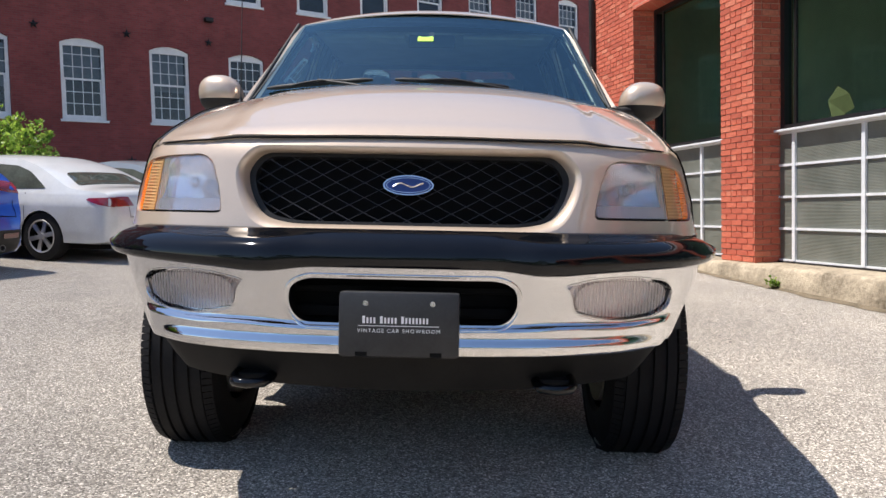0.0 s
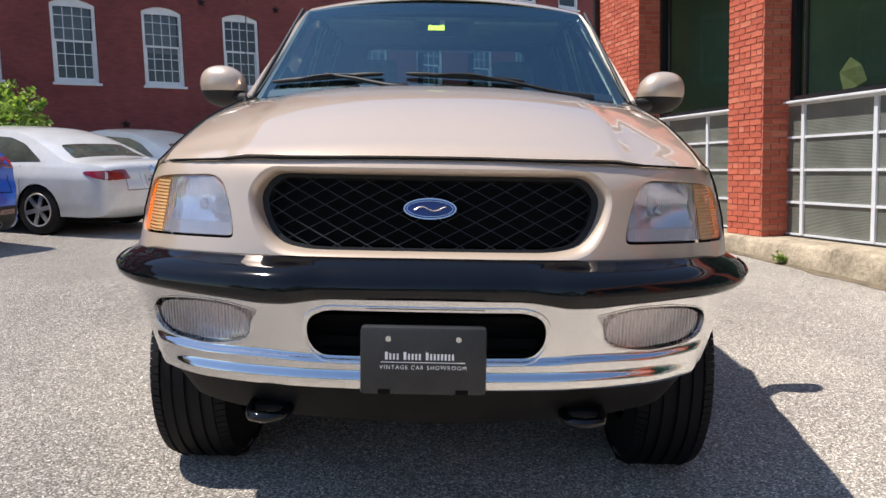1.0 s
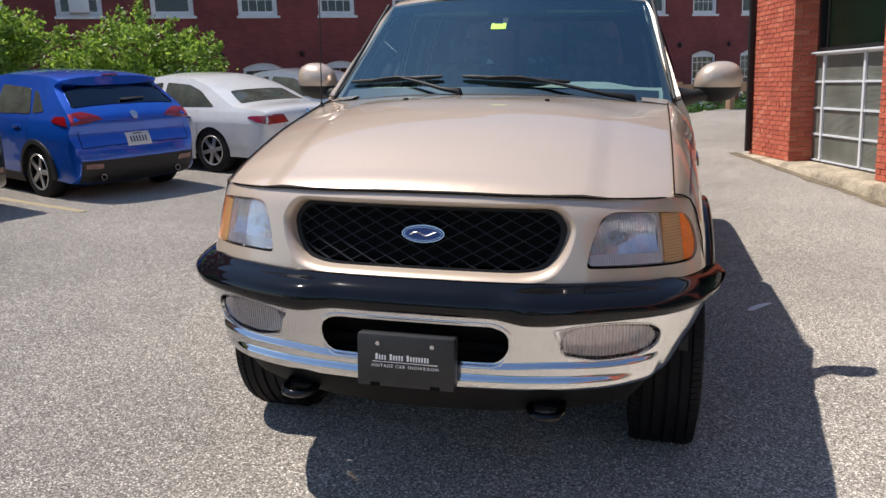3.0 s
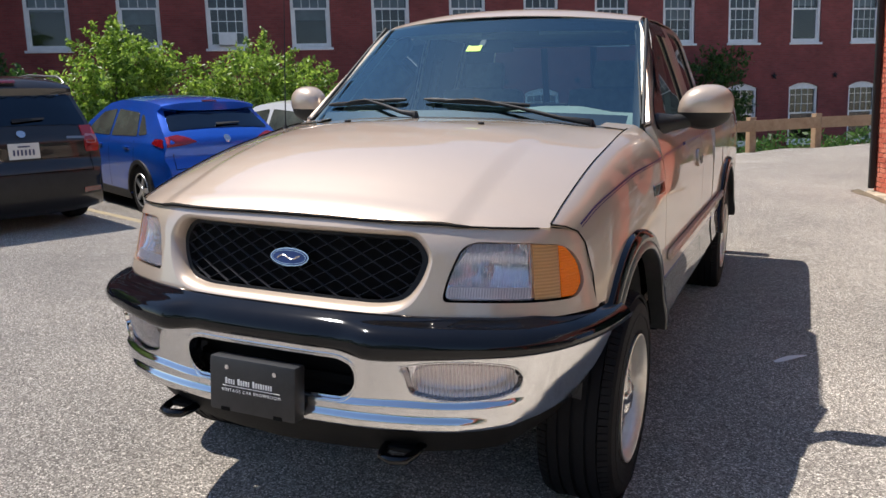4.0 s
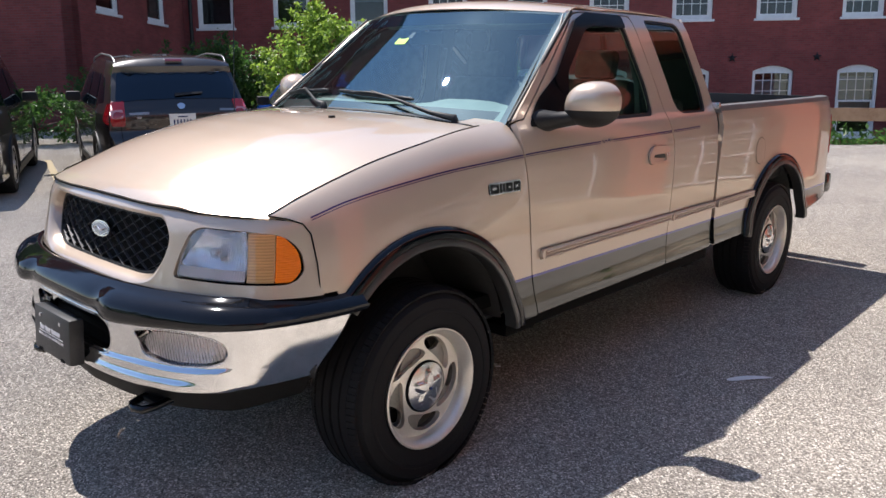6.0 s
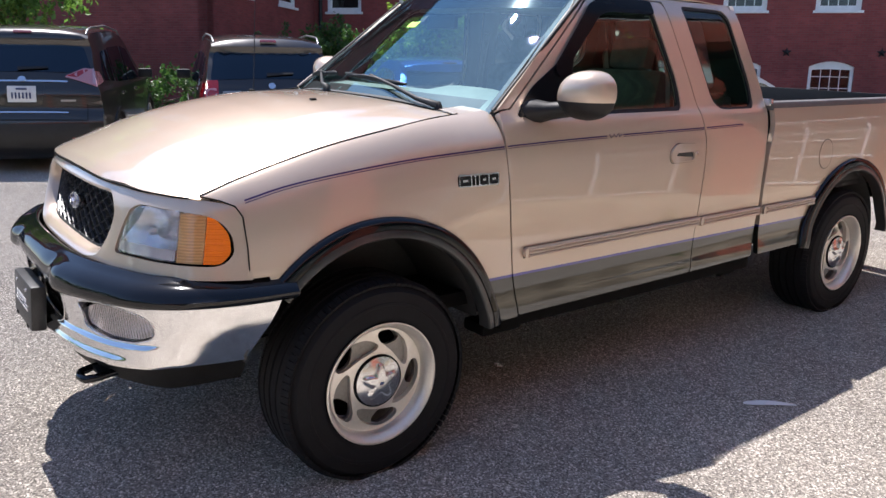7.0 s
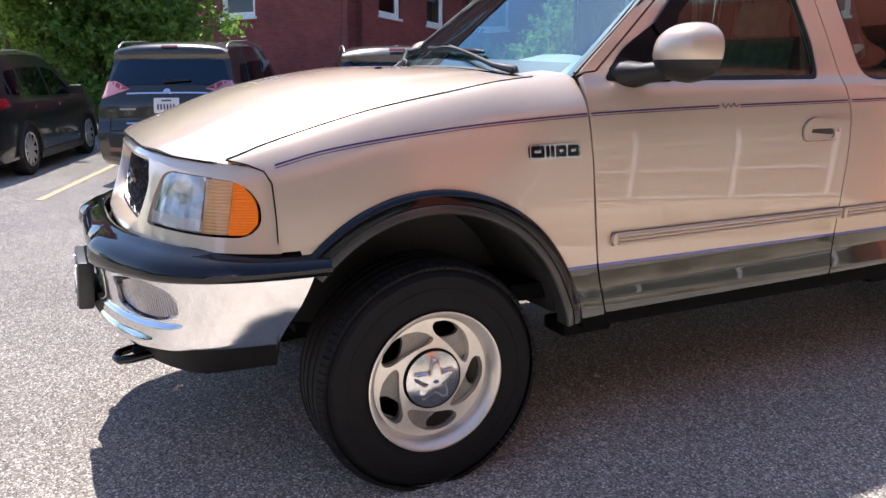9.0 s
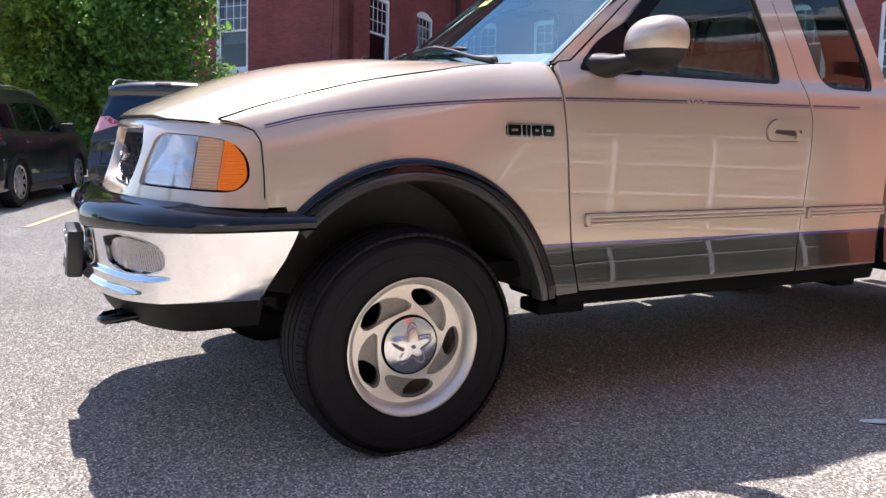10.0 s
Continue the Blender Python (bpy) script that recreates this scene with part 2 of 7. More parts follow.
def tube(name, pts, radius, mat, parent=None, label="", sides=8, closed=False):
    """A round bar along points; radius may be a list."""
    pts = [Vector(p) for p in pts]
    n = len(pts)
    vs, fs = [], []
    side = None
    for i, p in enumerate(pts):
        a, b = pts[i - 1] if (i or closed) else p, pts[(i + 1) % n] if (i < n - 1 or closed) else p
        d = (b - a).normalized()
        if side is None:
            side = d.orthogonal().normalized()
        side = (side - d * side.dot(d)).normalized()
        up = d.cross(side)
        r = radius[i] if isinstance(radius, (list, tuple)) else radius
        for k in range(sides):
            q = 2 * math.pi * k / sides
            vs.append(p + side * math.cos(q) * r + up * math.sin(q) * r)
    for i in range(n if closed else n - 1):
        j = (i + 1) % n
        for k in range(sides):
            l = (k + 1) % sides
            fs.append((i * sides + k, i * sides + l, j * sides + l, j * sides + k))
    if not closed:
        fs += [tuple(range(sides))[::-1], tuple(range((n - 1) * sides, n * sides))]
    return raw(name, vs, fs, mat, parent, label, sharp=60)


def grid(name, rows, mat, parent=None, label="", closed_u=False, closed_v=False, caps=False, flip=False, sharp=40):
    """A surface through rows of points."""
    n, k = len(rows), len(rows[0])
    vs = [p for r in rows for p in r]
    fs = []
    for i in range(n if closed_v else n - 1):
        for j in range(k if closed_u else k - 1):
            a, b, c, d = i * k + j, i * k + (j + 1) % k, (i + 1) % n * k + (j + 1) % k, (i + 1) % n * k + j
            fs.append((d, c, b, a) if flip else (a, b, c, d))
    if caps:
        fs += [tuple(range(k)), tuple(range((n - 1) * k, n * k))[::-1]]
    bm = bmesh.new()
    bv = [bm.verts.new(v) for v in vs]
    for f in fs:
        try:
            bm.faces.new([bv[i] for i in f])
        except ValueError:
            pass
    bmesh.ops.remove_doubles(bm, verts=bm.verts, dist=1e-5)
    return part(name, bm, mat, parent, label, sharp=sharp)


def inside(p, poly):
    x, y = p
    c = False
    j = len(poly) - 1
    for i in range(len(poly)):
        xi, yi = poly[i]
        xj, yj = poly[j]
        if (yi > y) != (yj > y) and x < (xj - xi) * (y - yi) / (yj - yi) + xi:
            c = not c
        j = i
    return c


def rounded(poly, radius, seg=5):
    """The outline with its corners rounded; radius: one, or one per corner."""
    out, n = [], len(poly)
    for i in range(n):
        p, a, b = Vector(poly[i]), Vector(poly[i - 1]), Vector(poly[(i + 1) % n])
        r = radius[i] if isinstance(radius, (list, tuple)) else radius
        r = min(r, (a - p).length * 0.49, (b - p).length * 0.49)
        if r < 1e-4:
            out.append(tuple(p))
            continue
        s, e = p + (a - p).normalized() * r, p + (b - p).normalized() * r
        for k in range(seg + 1):
            t = k / seg
            out.append(tuple(s * (1 - t) ** 2 + p * 2 * t * (1 - t) + e * t * t))
    return out


def refine(poly, step):
    out = []
    for i, p in enumerate(poly):
        q = poly[(i + 1) % len(poly)]
        k = max(1, int(math.ceil(math.dist(p, q) / step)))
        out += [(p[0] + (q[0] - p[0]) * t / k, p[1] + (q[1] - p[1]) * t / k) for t in range(k)]
    return out


def surface_normal(fn, u, v):
    e = 0.003
    a = Vector(fn(u + e, v)) - Vector(fn(u - e, v))
    b = Vector(fn(u, v + e)) - Vector(fn(u, v - e))
    n = a.cross(b)
    return n.normalized() if n.length > 1e-12 else Vector((0, 0, 1))


def panel(name, outline, fn, mat, parent=None, label="", holes=(), step=0.035, thick=0.012, mirror=False, lift=0.0, vstep=None):
    """A sheet cut to an outline (with holes) on the surface fn(u, v), its edges turned in by thick."""
    loops = [refine(l, min(step, 2 * vstep) if vstep else step) for l in (outline, *holes)]
    pts, edges = [], []
    for l in loops:
        k = len(pts)
        pts += l
        edges += [(k + i, k + (i + 1) % len(l)) for i in range(len(l))]
    rim = np.array(pts)
    u0, v0 = rim.min(0)
    u1, v1 = rim.max(0)
    stagger, vs_ = (0.0, vstep) if vstep else (0.5, step)
    for i in range(int((u1 - u0) / step) + 1):
        for j in range(int((v1 - v0) / vs_) + 1):
            p = (u0 + (i + 0.5) * step, v0 + (j + stagger * (i % 2)) * vs_)
            if inside(p, loops[0]) and not any(inside(p, h) for h in loops[1:]) and ((rim - p) ** 2).sum(1).min() > (0.55 * vs_) ** 2:
                pts.append(p)
    out = geometry.delaunay_2d_cdt([Vector(p) for p in pts], edges, [], 0, 1e-6)
    vs2, tris = [tuple(p) for p in out[0]], []
    for f in out[2]:
        c = (sum(vs2[i][0] for i in f) / len(f), sum(vs2[i][1] for i in f) / len(f))
        if inside(c, loops[0]) and not any(inside(c, h) for h in loops[1:]):
            tris.append(tuple(f))
    s = -1 if mirror else 1
    normals = [surface_normal(fn, *p) for p in vs2]
    verts = [Vector(fn(*p)) + n * lift for p, n in zip(vs2, normals)]
    # edges of the sheet
    used = {}
    for f in tris:
        for i in range(len(f)):
            a, b = f[i], f[(i + 1) % len(f)]
            used[(a, b)] = used.get((a, b), 0) + 1
    border = [e for e in used if (e[1], e[0]) not in used]
    faces = list(tris)
    if thick:
        low = {}
        for a, b in border:
            for k in (a, b):
                if k not in low:
                    low[k] = (len(verts), len(verts) + 1)
                    verts += [verts[k].copy(), verts[k] - normals[k] * thick]
        for a, b in border:
            faces.append((low[b][0], low[a][0], low[a][1], low[b][1]))
    verts = [Vector((v.x * s, v.y, v.z)) for v in verts]
    if mirror:
        faces = [f[::-1] for f in faces]
    me = bpy.data.meshes.new(name)
    me.from_pydata([tuple(v) for v in verts], [], faces)
    me.update()
    ob = finish(name, me, mat, parent, label)
    cn = [(n.x * s, n.y, n.z) for n in normals] + [(0, 0, 0)] * (len(verts) - len(normals))
    me.normals_split_custom_set_from_vertices(cn)
    return ob


# cab lining colour, used too for painted shade at handles and mouldings
TRIM_DARK = mottle(material("dark_grey_cab_lining", (0.05, 0.052, 0.052), 0.8), (0.035, 0.036, 0.036), (0.07, 0.072, 0.07), 9, bump=0.0006, bump_scale=250)


# ---- the pickup truck: surfaces in the lot's frame, front axle at y = 0, nose to -y ----
SIDE_X = mono([-0.62, -0.505, -0.4, -0.2, 0.0, 0.4, 2.5, 4.0, 4.45, 4.6, 4.66], [0.915, 0.944, 0.962, 0.972, 0.977, 0.98, 0.982, 0.98, 0.97, 0.95, 0.92])
SIDE_IN = mono([0.4, 0.45, 0.485, 0.505, 0.53, 0.56, 0.60, 0.64, 0.685, 0.75, 0.9, 1.05, 1.15, 1.25, 1.31, 1.36, 1.5, 1.7, 1.8, 1.87], [0.04, 0.018, 0.001, -0.004, -0.0045, -0.0015, 0.0045, 0.0085, 0.0105, 0.011, 0.0125, 0.016, 0.025, 0.045, 0.066, 0.094, 0.142, 0.212, 0.25, 0.292])
BED_IN = mono([0.4, 0.45, 0.485, 0.505, 0.53, 0.56, 0.60, 0.64, 0.685, 0.75, 0.9, 1.05, 1.15, 1.25, 1.31, 1.36], [0.04, 0.018, 0.001, -0.004, -0.0045, -0.0015, 0.0045, 0.0085, 0.0098, 0.010, 0.011, 0.0125, 0.016, 0.028, 0.04, 0.058])
SEAM_Z = mono([-0.82, -0.75, -0.62, -0.5, -0.4, -0.3, -0.15, 0.15, 0.33, 0.6], [1.066, 1.086, 1.118, 1.16, 1.19, 1.218, 1.256, 1.312, 1.342, 1.368])
HOOD_Z = mono([-0.815, -0.79, -0.75, -0.72, -0.67, -0.59, -0.49, -0.385, -0.28, -0.17, 0.06, 0.30, 0.5], [1.134, 1.152, 1.170, 1.182, 1.204, 1.239, 1.278, 1.312, 1.338, 1.361, 1.391, 1.396, 1.388])
HOOD_EDGE = mono([0, 0.25, 0.4, 0.5, 0.65, 0.75, 0.82], [-0.812, -0.81, -0.80, -0.780, -0.727, -0.670, -0.611])
SEAM_X, BEND = 0.815, radians(78)


def side(y, z):
    return (SIDE_X(y) - SIDE_IN(z), y, z)


def bed_side(y, z):
    return (SIDE_X(y) - BED_IN(z), y, z)


def fender(y, v):
    """Front fender: upright below, then rolled over to the hood's seam."""
    zs = 0.76 + 0.14 * min(max((y + 0.5) / 1.1, 0), 1)
    top = SEAM_Z(y)
    x0 = SIDE_X(y)
    if v <= zs:
        w = min(max((y - 0.12) / 0.46, 0), 1)
        return (x0 - SIDE_IN(v) * (0.6 + 0.4 * w * w * (3 - 2 * w)), y, v)
    q = (v - zs) / (top - zs) * BEND
    x0 -= SIDE_IN(zs) * 0.6
    a, h = (x0 - SEAM_X) / (1 - math.cos(BEND)), (top - zs) / math.sin(BEND)
    x, z = x0 - a + a * math.cos(q), zs + h * math.sin(q)
    # towards the door it takes the door's own curve
    w = min(max((y - 0.12) / 0.46, 0), 1)
    w = w * w * (3 - 2 * w) * min(max((1.355 - z) / 0.13, 0), 1)
    return (x + (side(y, z)[0] - x) * w, y, z)


def fender_v(y, z):
    zs = 0.76 + 0.14 * min(max((y + 0.5) / 1.1, 0), 1)
    if z <= zs:
        return z
    top = SEAM_Z(y)
    return zs + (top - zs) * math.asin(min(1, (z - zs) / (top - zs) * math.sin(BEND))) / BEND


def hood(x, y):
    q = abs(x) / SEAM_X
    lo, hi = SEAM_Z(y), HOOD_Z(y)
    t = min(max((0.605 - abs(x)) / 0.085, 0), 1)
    h = 0.010 - 0.007 * min(1, max(0, (y + 0.45) / 0.75))
    lip = min(max((HOOD_EDGE(abs(x)) + 0.06 - y) / 0.06, 0), 1)
    return (x, y, lo + (hi - lo) * (1 - q ** 2.5) - 0.0065 + h * t * t * (3 - 2 * t) - 0.006 * lip * lip)


PLAN = [(0, -0.895), (0.2, -0.892), (0.4, -0.875), (0.55, -0.842), (0.68, -0.79), (0.78, -0.735), (0.85, -0.675), (0.90, -0.60), (0.935, -0.52), (0.952, -0.45)]
BUMPER_PLAN = [(0, -0.985), (0.15, -0.984), (0.3, -0.974), (0.48, -0.94), (0.65, -0.878), (0.78, -0.812), (0.875, -0.71), (0.94, -0.575), (0.972, -0.45), (0.985, -0.36)]


def plan_curve(pts):
    s = [0.0]
    for a, b in zip(pts, pts[1:]):
        s.append(s[-1] + math.dist(a, b))
    fx, fy = mono(s, [p[0] for p in pts]), mono(s, [p[1] for p in pts])

    def at(q):
        k, q = (1 if q >= 0 else -1), abs(q)
        e = 0.01
        x, y = fx(q), fy(q)
        t = Vector((fx(q + e) - fx(q - e), fy(q + e) - fy(q - e)))
        if q < 0.02:
            t = Vector((1, 0))
        t.normalize()
        return x * k, y, t.y * k, -t.x

    def of_x(x):
        lo, hi = 0.0, s[-1]
        for _ in range(40):
            mid = (lo + hi) / 2
            lo, hi = (mid, hi) if fx(mid) < abs(x) else (lo, mid)
        return lo if x >= 0 else -lo
    return at, of_x, s[-1]


NOSE, nose_s, NOSE_END = plan_curve(PLAN)
BUMP, bump_s, BUMP_END = plan_curve(BUMPER_PLAN)


def nose(s, z, out=0.0):
    """The front of the body: upright, leaning back, rounded at the top."""
    x, y, nx, ny = NOSE(s)
    d = 0.24 * (z - 0.85) + 3.5 * max(0, z - 1.05) ** 2 - out
    return (x - nx * d, y - ny * d, z)


SHELF_Z = mono([0, bump_s(0.265), bump_s(0.383), bump_s(0.48), bump_s(0.60), bump_s(0.735), bump_s(0.86), bump_s(0.95)], [0.584, 0.586, 0.590, 0.592, 0.590, 0.596, 0.612, 0.62])


def ease(q):
    q = min(max(q, 0.0), 1.0)
    return q * q * (3 - 2 * q)


def bumper(s, z, out=0.0):
    """Chrome face bar: an upper face that leans in, a shelf under the lamps and a second roll below it."""
    x, y, nx, ny = BUMP(s)
    q = abs(s)
    shelf_1 = 1 - ease((q - bump_s(0.76)) / 0.10)
    shelf_2 = 1 - ease((q - bump_s(0.62)) / 0.16)
    d = -0.012 * min(1.0, max(0.0, (0.775 - z) / 0.17)) - 0.05 * max(0.0, 0.605 - z)
    d += 0.015 * shelf_1 * ease((SHELF_Z(q) + 0.02 - z) / 0.02)
    d += 0.013 * shelf_2 * ease((0.571 - z) / 0.027)
    d -= 0.012 * min(1.0, max(0.0, 0.545 - z) / 0.03) ** 2
    d -= 0.065 * ease((q - 0.62) / 0.5) * max(0.0, (0.78 - z) / 0.25) ** 1.3
    d += out
    return (x + nx * d, y + ny * d, z)


def outline_xz(pts, f=None):
    f = f or nose_s
    return [(f(x), z) for x, z in pts]


def mirrored(poly):
    return [(-u, v) for u, v in poly[::-1]]


truck = group_empty("pickup_truck", LOT.copy(), "tan metallic extended-cab pickup truck with chrome bumper parked on asphalt", "pickup truck")

# body front
GRILLE = rounded([(-0.48, 1.100), (0.48, 1.100), (0.524, 1.03), (0.504, 0.95), (0.452, 0.872), (0.365, 0.849), (-0.365, 0.849), (-0.452, 0.872), (-0.504, 0.95), (-0.524, 1.03)], [0.04, 0.04, 0.03, 0.05, 0.04, 0.05, 0.05, 0.04, 0.05, 0.03], 4)
GRILLE = [(nose_s(x), z) for x, z in GRILLE][::-1]
LAMP = rounded([(0.548, 0.898), (0.905, 0.892), (0.924, 0.93), (0.922, 1.0), (0.895, 1.055), (0.80, 1.068), (0.645, 1.074), (0.605, 1.055), (0.565, 0.97)], [0.02, 0.025, 0.03, 0.05, 0.04, 0.05, 0.035, 0.04, 0.05], 4)
LAMP = outline_xz(LAMP)
SEAM_S = nose_s(0.9415)
top_edge = [(0.842, 1.110), (0.75, 1.112), (0.6, 1.115), (0.4, 1.119), (0.2, 1.122), (0.0, 1.123)]
face = [(SEAM_S, 0.846), (SEAM_S, 1.02), (SEAM_S - 0.006, 1.06), (SEAM_S - 0.03, 1.088)] + [(nose_s(x), z) for x, z in top_edge]
face = face + [(-u, v) for u, v in face[::-1]][1:] + [(-nose_s(0.5), 0.852), (-nose_s(0.2), 0.842), (0, 0.84), (nose_s(0.2), 0.842), (nose_s(0.5), 0.852)]
fascia = panel("front_fascia", face, nose, PAINT, truck, holes=[GRILLE, LAMP, mirrored(LAMP)], step=0.03, thick=0.02)

# the grille: a dished ring of body colour, lattice strands and a dark back
ring_rows = []
base = refine(GRILLE, 0.03)
mid = Vector((0, 0.975))
for k, (shrink, depth) in enumerate([(0, 0.0), (0.004, -0.002), (0.012, -0.010), (0.018, -0.024), (0.021, -0.05)]):
    row = []
    for u, v in base:
        w = Vector((u, v)) - mid
        q = Vector((u * (1 - shrink / 0.51), mid.y + w.y * (1 - shrink / 0.121)))
        row.append(nose(q.x, q.y, depth))
    ring_rows.append(row)
grid("grille_surround", ring_rows, PAINT, truck, closed_u=True, flip=True)
panel("grille_back", [(u * 0.945, 0.972 + (v - 0.972) * 0.74) for u, v in base], lambda s, z: nose(s, z, -0.075), DARK, truck, step=0.08, thick=0)
inner = [(u * (1 - 0.020 / 0.51), 0.972 + (v - 0.972) * (1 - 0.018 / 0.121)) for u, v in base]
panel("grille_shell", inner, lambda s, z: nose(s, z, -0.048), BLACK, truck, holes=[[(u * (1 - 0.042 / 0.51), 0.972 + (v - 0.972) * (1 - 0.030 / 0.121)) for u, v in base]], step=0.03, thick=0.03)
strands_v, strands_f = [], []
for sgn in (1, -1):
    for i in range(-18, 19):
        run = []
        for k in range(121):
            u = -0.5 + k / 120
            z = 0.972 + sgn * (u - i * 0.087) * 0.5
            if inside((u, z), inner):
                run.append((u, z))
        for (u, z), (u2, z2) in zip(run[:-1:3], run[3::3]):
            b0 = len(strands_v)
            for uu, zz in ((u, z), (u2, z2)):
                for dz, dd in ((0.0012, -0.060), (0.0006, -0.050), (-0.0006, -0.050), (-0.0012, -0.060)):
                    strands_v.append(nose(uu, zz + dz, dd - (0.003 if sgn > 0 else 0)))
            strands_f += [(b0, b0 + 1, b0 + 5, b0 + 4), (b0 + 1, b0 + 2, b0 + 6, b0 + 5), (b0 + 2, b0 + 3, b0 + 7, b0 + 6)]
STRAND = material("grey_grille_strand", (0.04, 0.04, 0.046), 0.4, 0.2)
raw("grille_lattice", strands_v, strands_f, STRAND, truck, "dark diamond lattice", smooth=False)


def oval(cu, cv, a, b, n=32):
    return [(cu + a * math.cos(2 * math.pi * k / n), cv + b * math.sin(2 * math.pi * k / n)) for k in range(n)]


emblem = panel("emblem", oval(0.002, 0.989, 0.075, 0.0295), lambda s, z: nose(s, z, -0.034), SILVER, truck, "silver-rimmed blue oval emblem", step=0.02, thick=0.018)
panel("emblem_field", oval(0.002, 0.989, 0.070, 0.0255), lambda s, z: nose(s, z, -0.0325), BADGE_BLUE, emblem, step=0.02, thick=0.003)
panel("emblem_ring", oval(0.002, 0.989, 0.0655, 0.0225), lambda s, z: nose(s, z, -0.0318), SILVER, emblem, holes=[oval(0.002, 0.989, 0.0635, 0.0207)], step=0.01, thick=0.001)
tube("emblem_wave", [nose(0.002 + u, 0.989 + v, -0.030) for u, v in [(-0.045, -0.004), (-0.032, 0.004), (-0.018, 0.006), (-0.005, 0.0), (0.008, -0.005), (0.022, -0.004), (0.034, 0.003), (0.045, 0.006)]], 0.0026, SILVER, emblem, sides=6)

for sx, mirror in ((1, False), (-1, True)):
    lamp = panel("headlight", LAMP, lambda s, z: nose(s, z, -0.07), BLACK, truck, "headlight unit with fluted clear lens and amber turn signal", step=0.05, thick=0, mirror=mirror)
    lp = [(0.556, 0.904), (0.800, 0.900), (0.803, 1.063), (0.645, 1.068), (0.61, 1.05), (0.572, 0.97)]
    sg = [(0.806, 0.900), (0.872, 0.899), (0.880, 1.053), (0.808, 1.062)]
    am = [(0.8735, 0.899), (0.903, 0.898), (0.9195, 0.932), (0.9175, 0.998), (0.895, 1.047), (0.8815, 1.052)]
    panel("lens", rounded(outline_xz(lp), [0.02, 0.003, 0.003, 0.03, 0.03, 0.04], 4), lambda s, z: nose(s, z, -0.006), LENS, lamp, "clear fluted glass lens", step=0.03, thick=0.004, mirror=mirror)
    panel("signal_lens", outline_xz(sg), lambda s, z: nose(s, z, -0.006), AMBER_CLEAR, lamp, "pale ribbed lens", step=0.02, thick=0.003, mirror=mirror)
    panel("amber_lens", rounded(outline_xz(am), [0.002, 0.015, 0.02, 0.03, 0.03, 0.002], 3), lambda s, z: nose(s, z, -0.006), AMBER, lamp, "solid amber lens", step=0.02, thick=0.02, mirror=mirror)
    # bowl of the reflector, deepest behind the bulb
    cu, cv = nose_s(0.69), 0.985

    def bowl(s, z):
        r = math.hypot((s - cu) / 0.15, (z - cv) / 0.10)
        return nose(s, z, -0.02 - 0.045 * max(0, 1 - r * r))
    panel("reflector", rounded(outline_xz([(0.556, 0.904), (0.80, 0.900), (0.80, 1.063), (0.645, 1.068), (0.572, 0.97)]), 0.02, 3), bowl, REFLECTOR, lamp, step=0.02, thick=0.002, mirror=mirror)
    panel("signal_reflector", outline_xz([(0.804, 0.900), (0.9, 0.899), (0.89, 1.05), (0.806, 1.062)]), lambda s, z: nose(s, z, -0.03), SIGNAL_BACK, lamp, step=0.03, thick=0.002, mirror=mirror)
    panel("lower_reflector", rounded(outline_xz([(0.562, 0.906), (0.798, 0.903), (0.798, 0.936), (0.566, 0.940)]), [0.012, 0.003, 0.003, 0.012], 3), lambda s, z: nose(s, z, -0.012), LAMP_SHELF, lamp, "cloudy pinkish-white lower strip", step=0.02, thick=0.006, mirror=mirror)
    bx, by, bz = nose(cu, cv, -0.05)
    tube("bulb", [(sx * bx, by, bz), (sx * bx, by - 0.012, bz), (sx * bx, by - 0.028, bz), (sx * bx, by - 0.034, bz)], [0.016, 0.02, 0.016, 0.003], SILVER, lamp, sides=10)

# hood
hp = []
xs = [0.812 * k / 16 for k in range(-16, 17)]
hp = [(x, HOOD_EDGE(abs(x))) for x in xs] + [(0.812, y) for y in (-0.4, -0.2, 0.0, 0.2, 0.35, 0.45)] + [(x, 0.45 - 0.105 * (1 - (x / 0.812) ** 2)) for x in xs[::-1][1:-1]] + [(-0.812, y) for y in (0.45, 0.35, 0.2, 0.0, -0.2, -0.4)]
panel("hood", hp, hood, PAINT, truck, step=0.022, thick=0.025)
TOP_EDGE = mono([p[0] for p in top_edge[::-1]], [p[1] for p in top_edge[::-1]])
# dark tubes drawn for the shade in the gaps round the hood
gap_line = []
for x in [0.812 * k / 40 for k in range(-40, 41)]:
    e = Vector(hood(x, HOOD_EDGE(abs(x))))
    f = Vector(nose(nose_s(x), TOP_EDGE(abs(x))))
    gap_line.append(e.lerp(f, 0.55) + Vector((x * 0.003, -0.0035, -0.001)))
tube("hood_seal", gap_line, [0.0018] + [0.0032] * (len(gap_line) - 2) + [0.0018], DARK, truck, sides=8)
for sx in (1, -1):
    tube("hood_gap", [(sx * 0.8138, y, SEAM_Z(y) + 0.0012) for y in np.linspace(-0.617, 0.45, 40)], 0.0026, DARK, truck, sides=6)
    edge = [Vector(fender(y, fender_v(y, z))) for y, z in ((-0.502, 0.85), (-0.501, 0.95), (-0.502, 1.05), (-0.52, 1.085), (-0.565, 1.105))] + [Vector((0.815, -0.618, SEAM_Z(-0.618) - 0.002))]
    tube("fender_gap", [(sx * (p.x + 0.0004), p.y - 0.0016, p.z + 0.0006) for p in edge], 0.0026, DARK, truck, sides=6)
for x in (-0.31, 0.31):
    nx, ny, nz = hood(x, 0.07)
    boxes("washer_nozzle", [(x - 0.009, x + 0.009, ny - 0.012, ny + 0.014, nz - 0.004, nz + 0.009)], BLACK, truck, bevel=0.003)

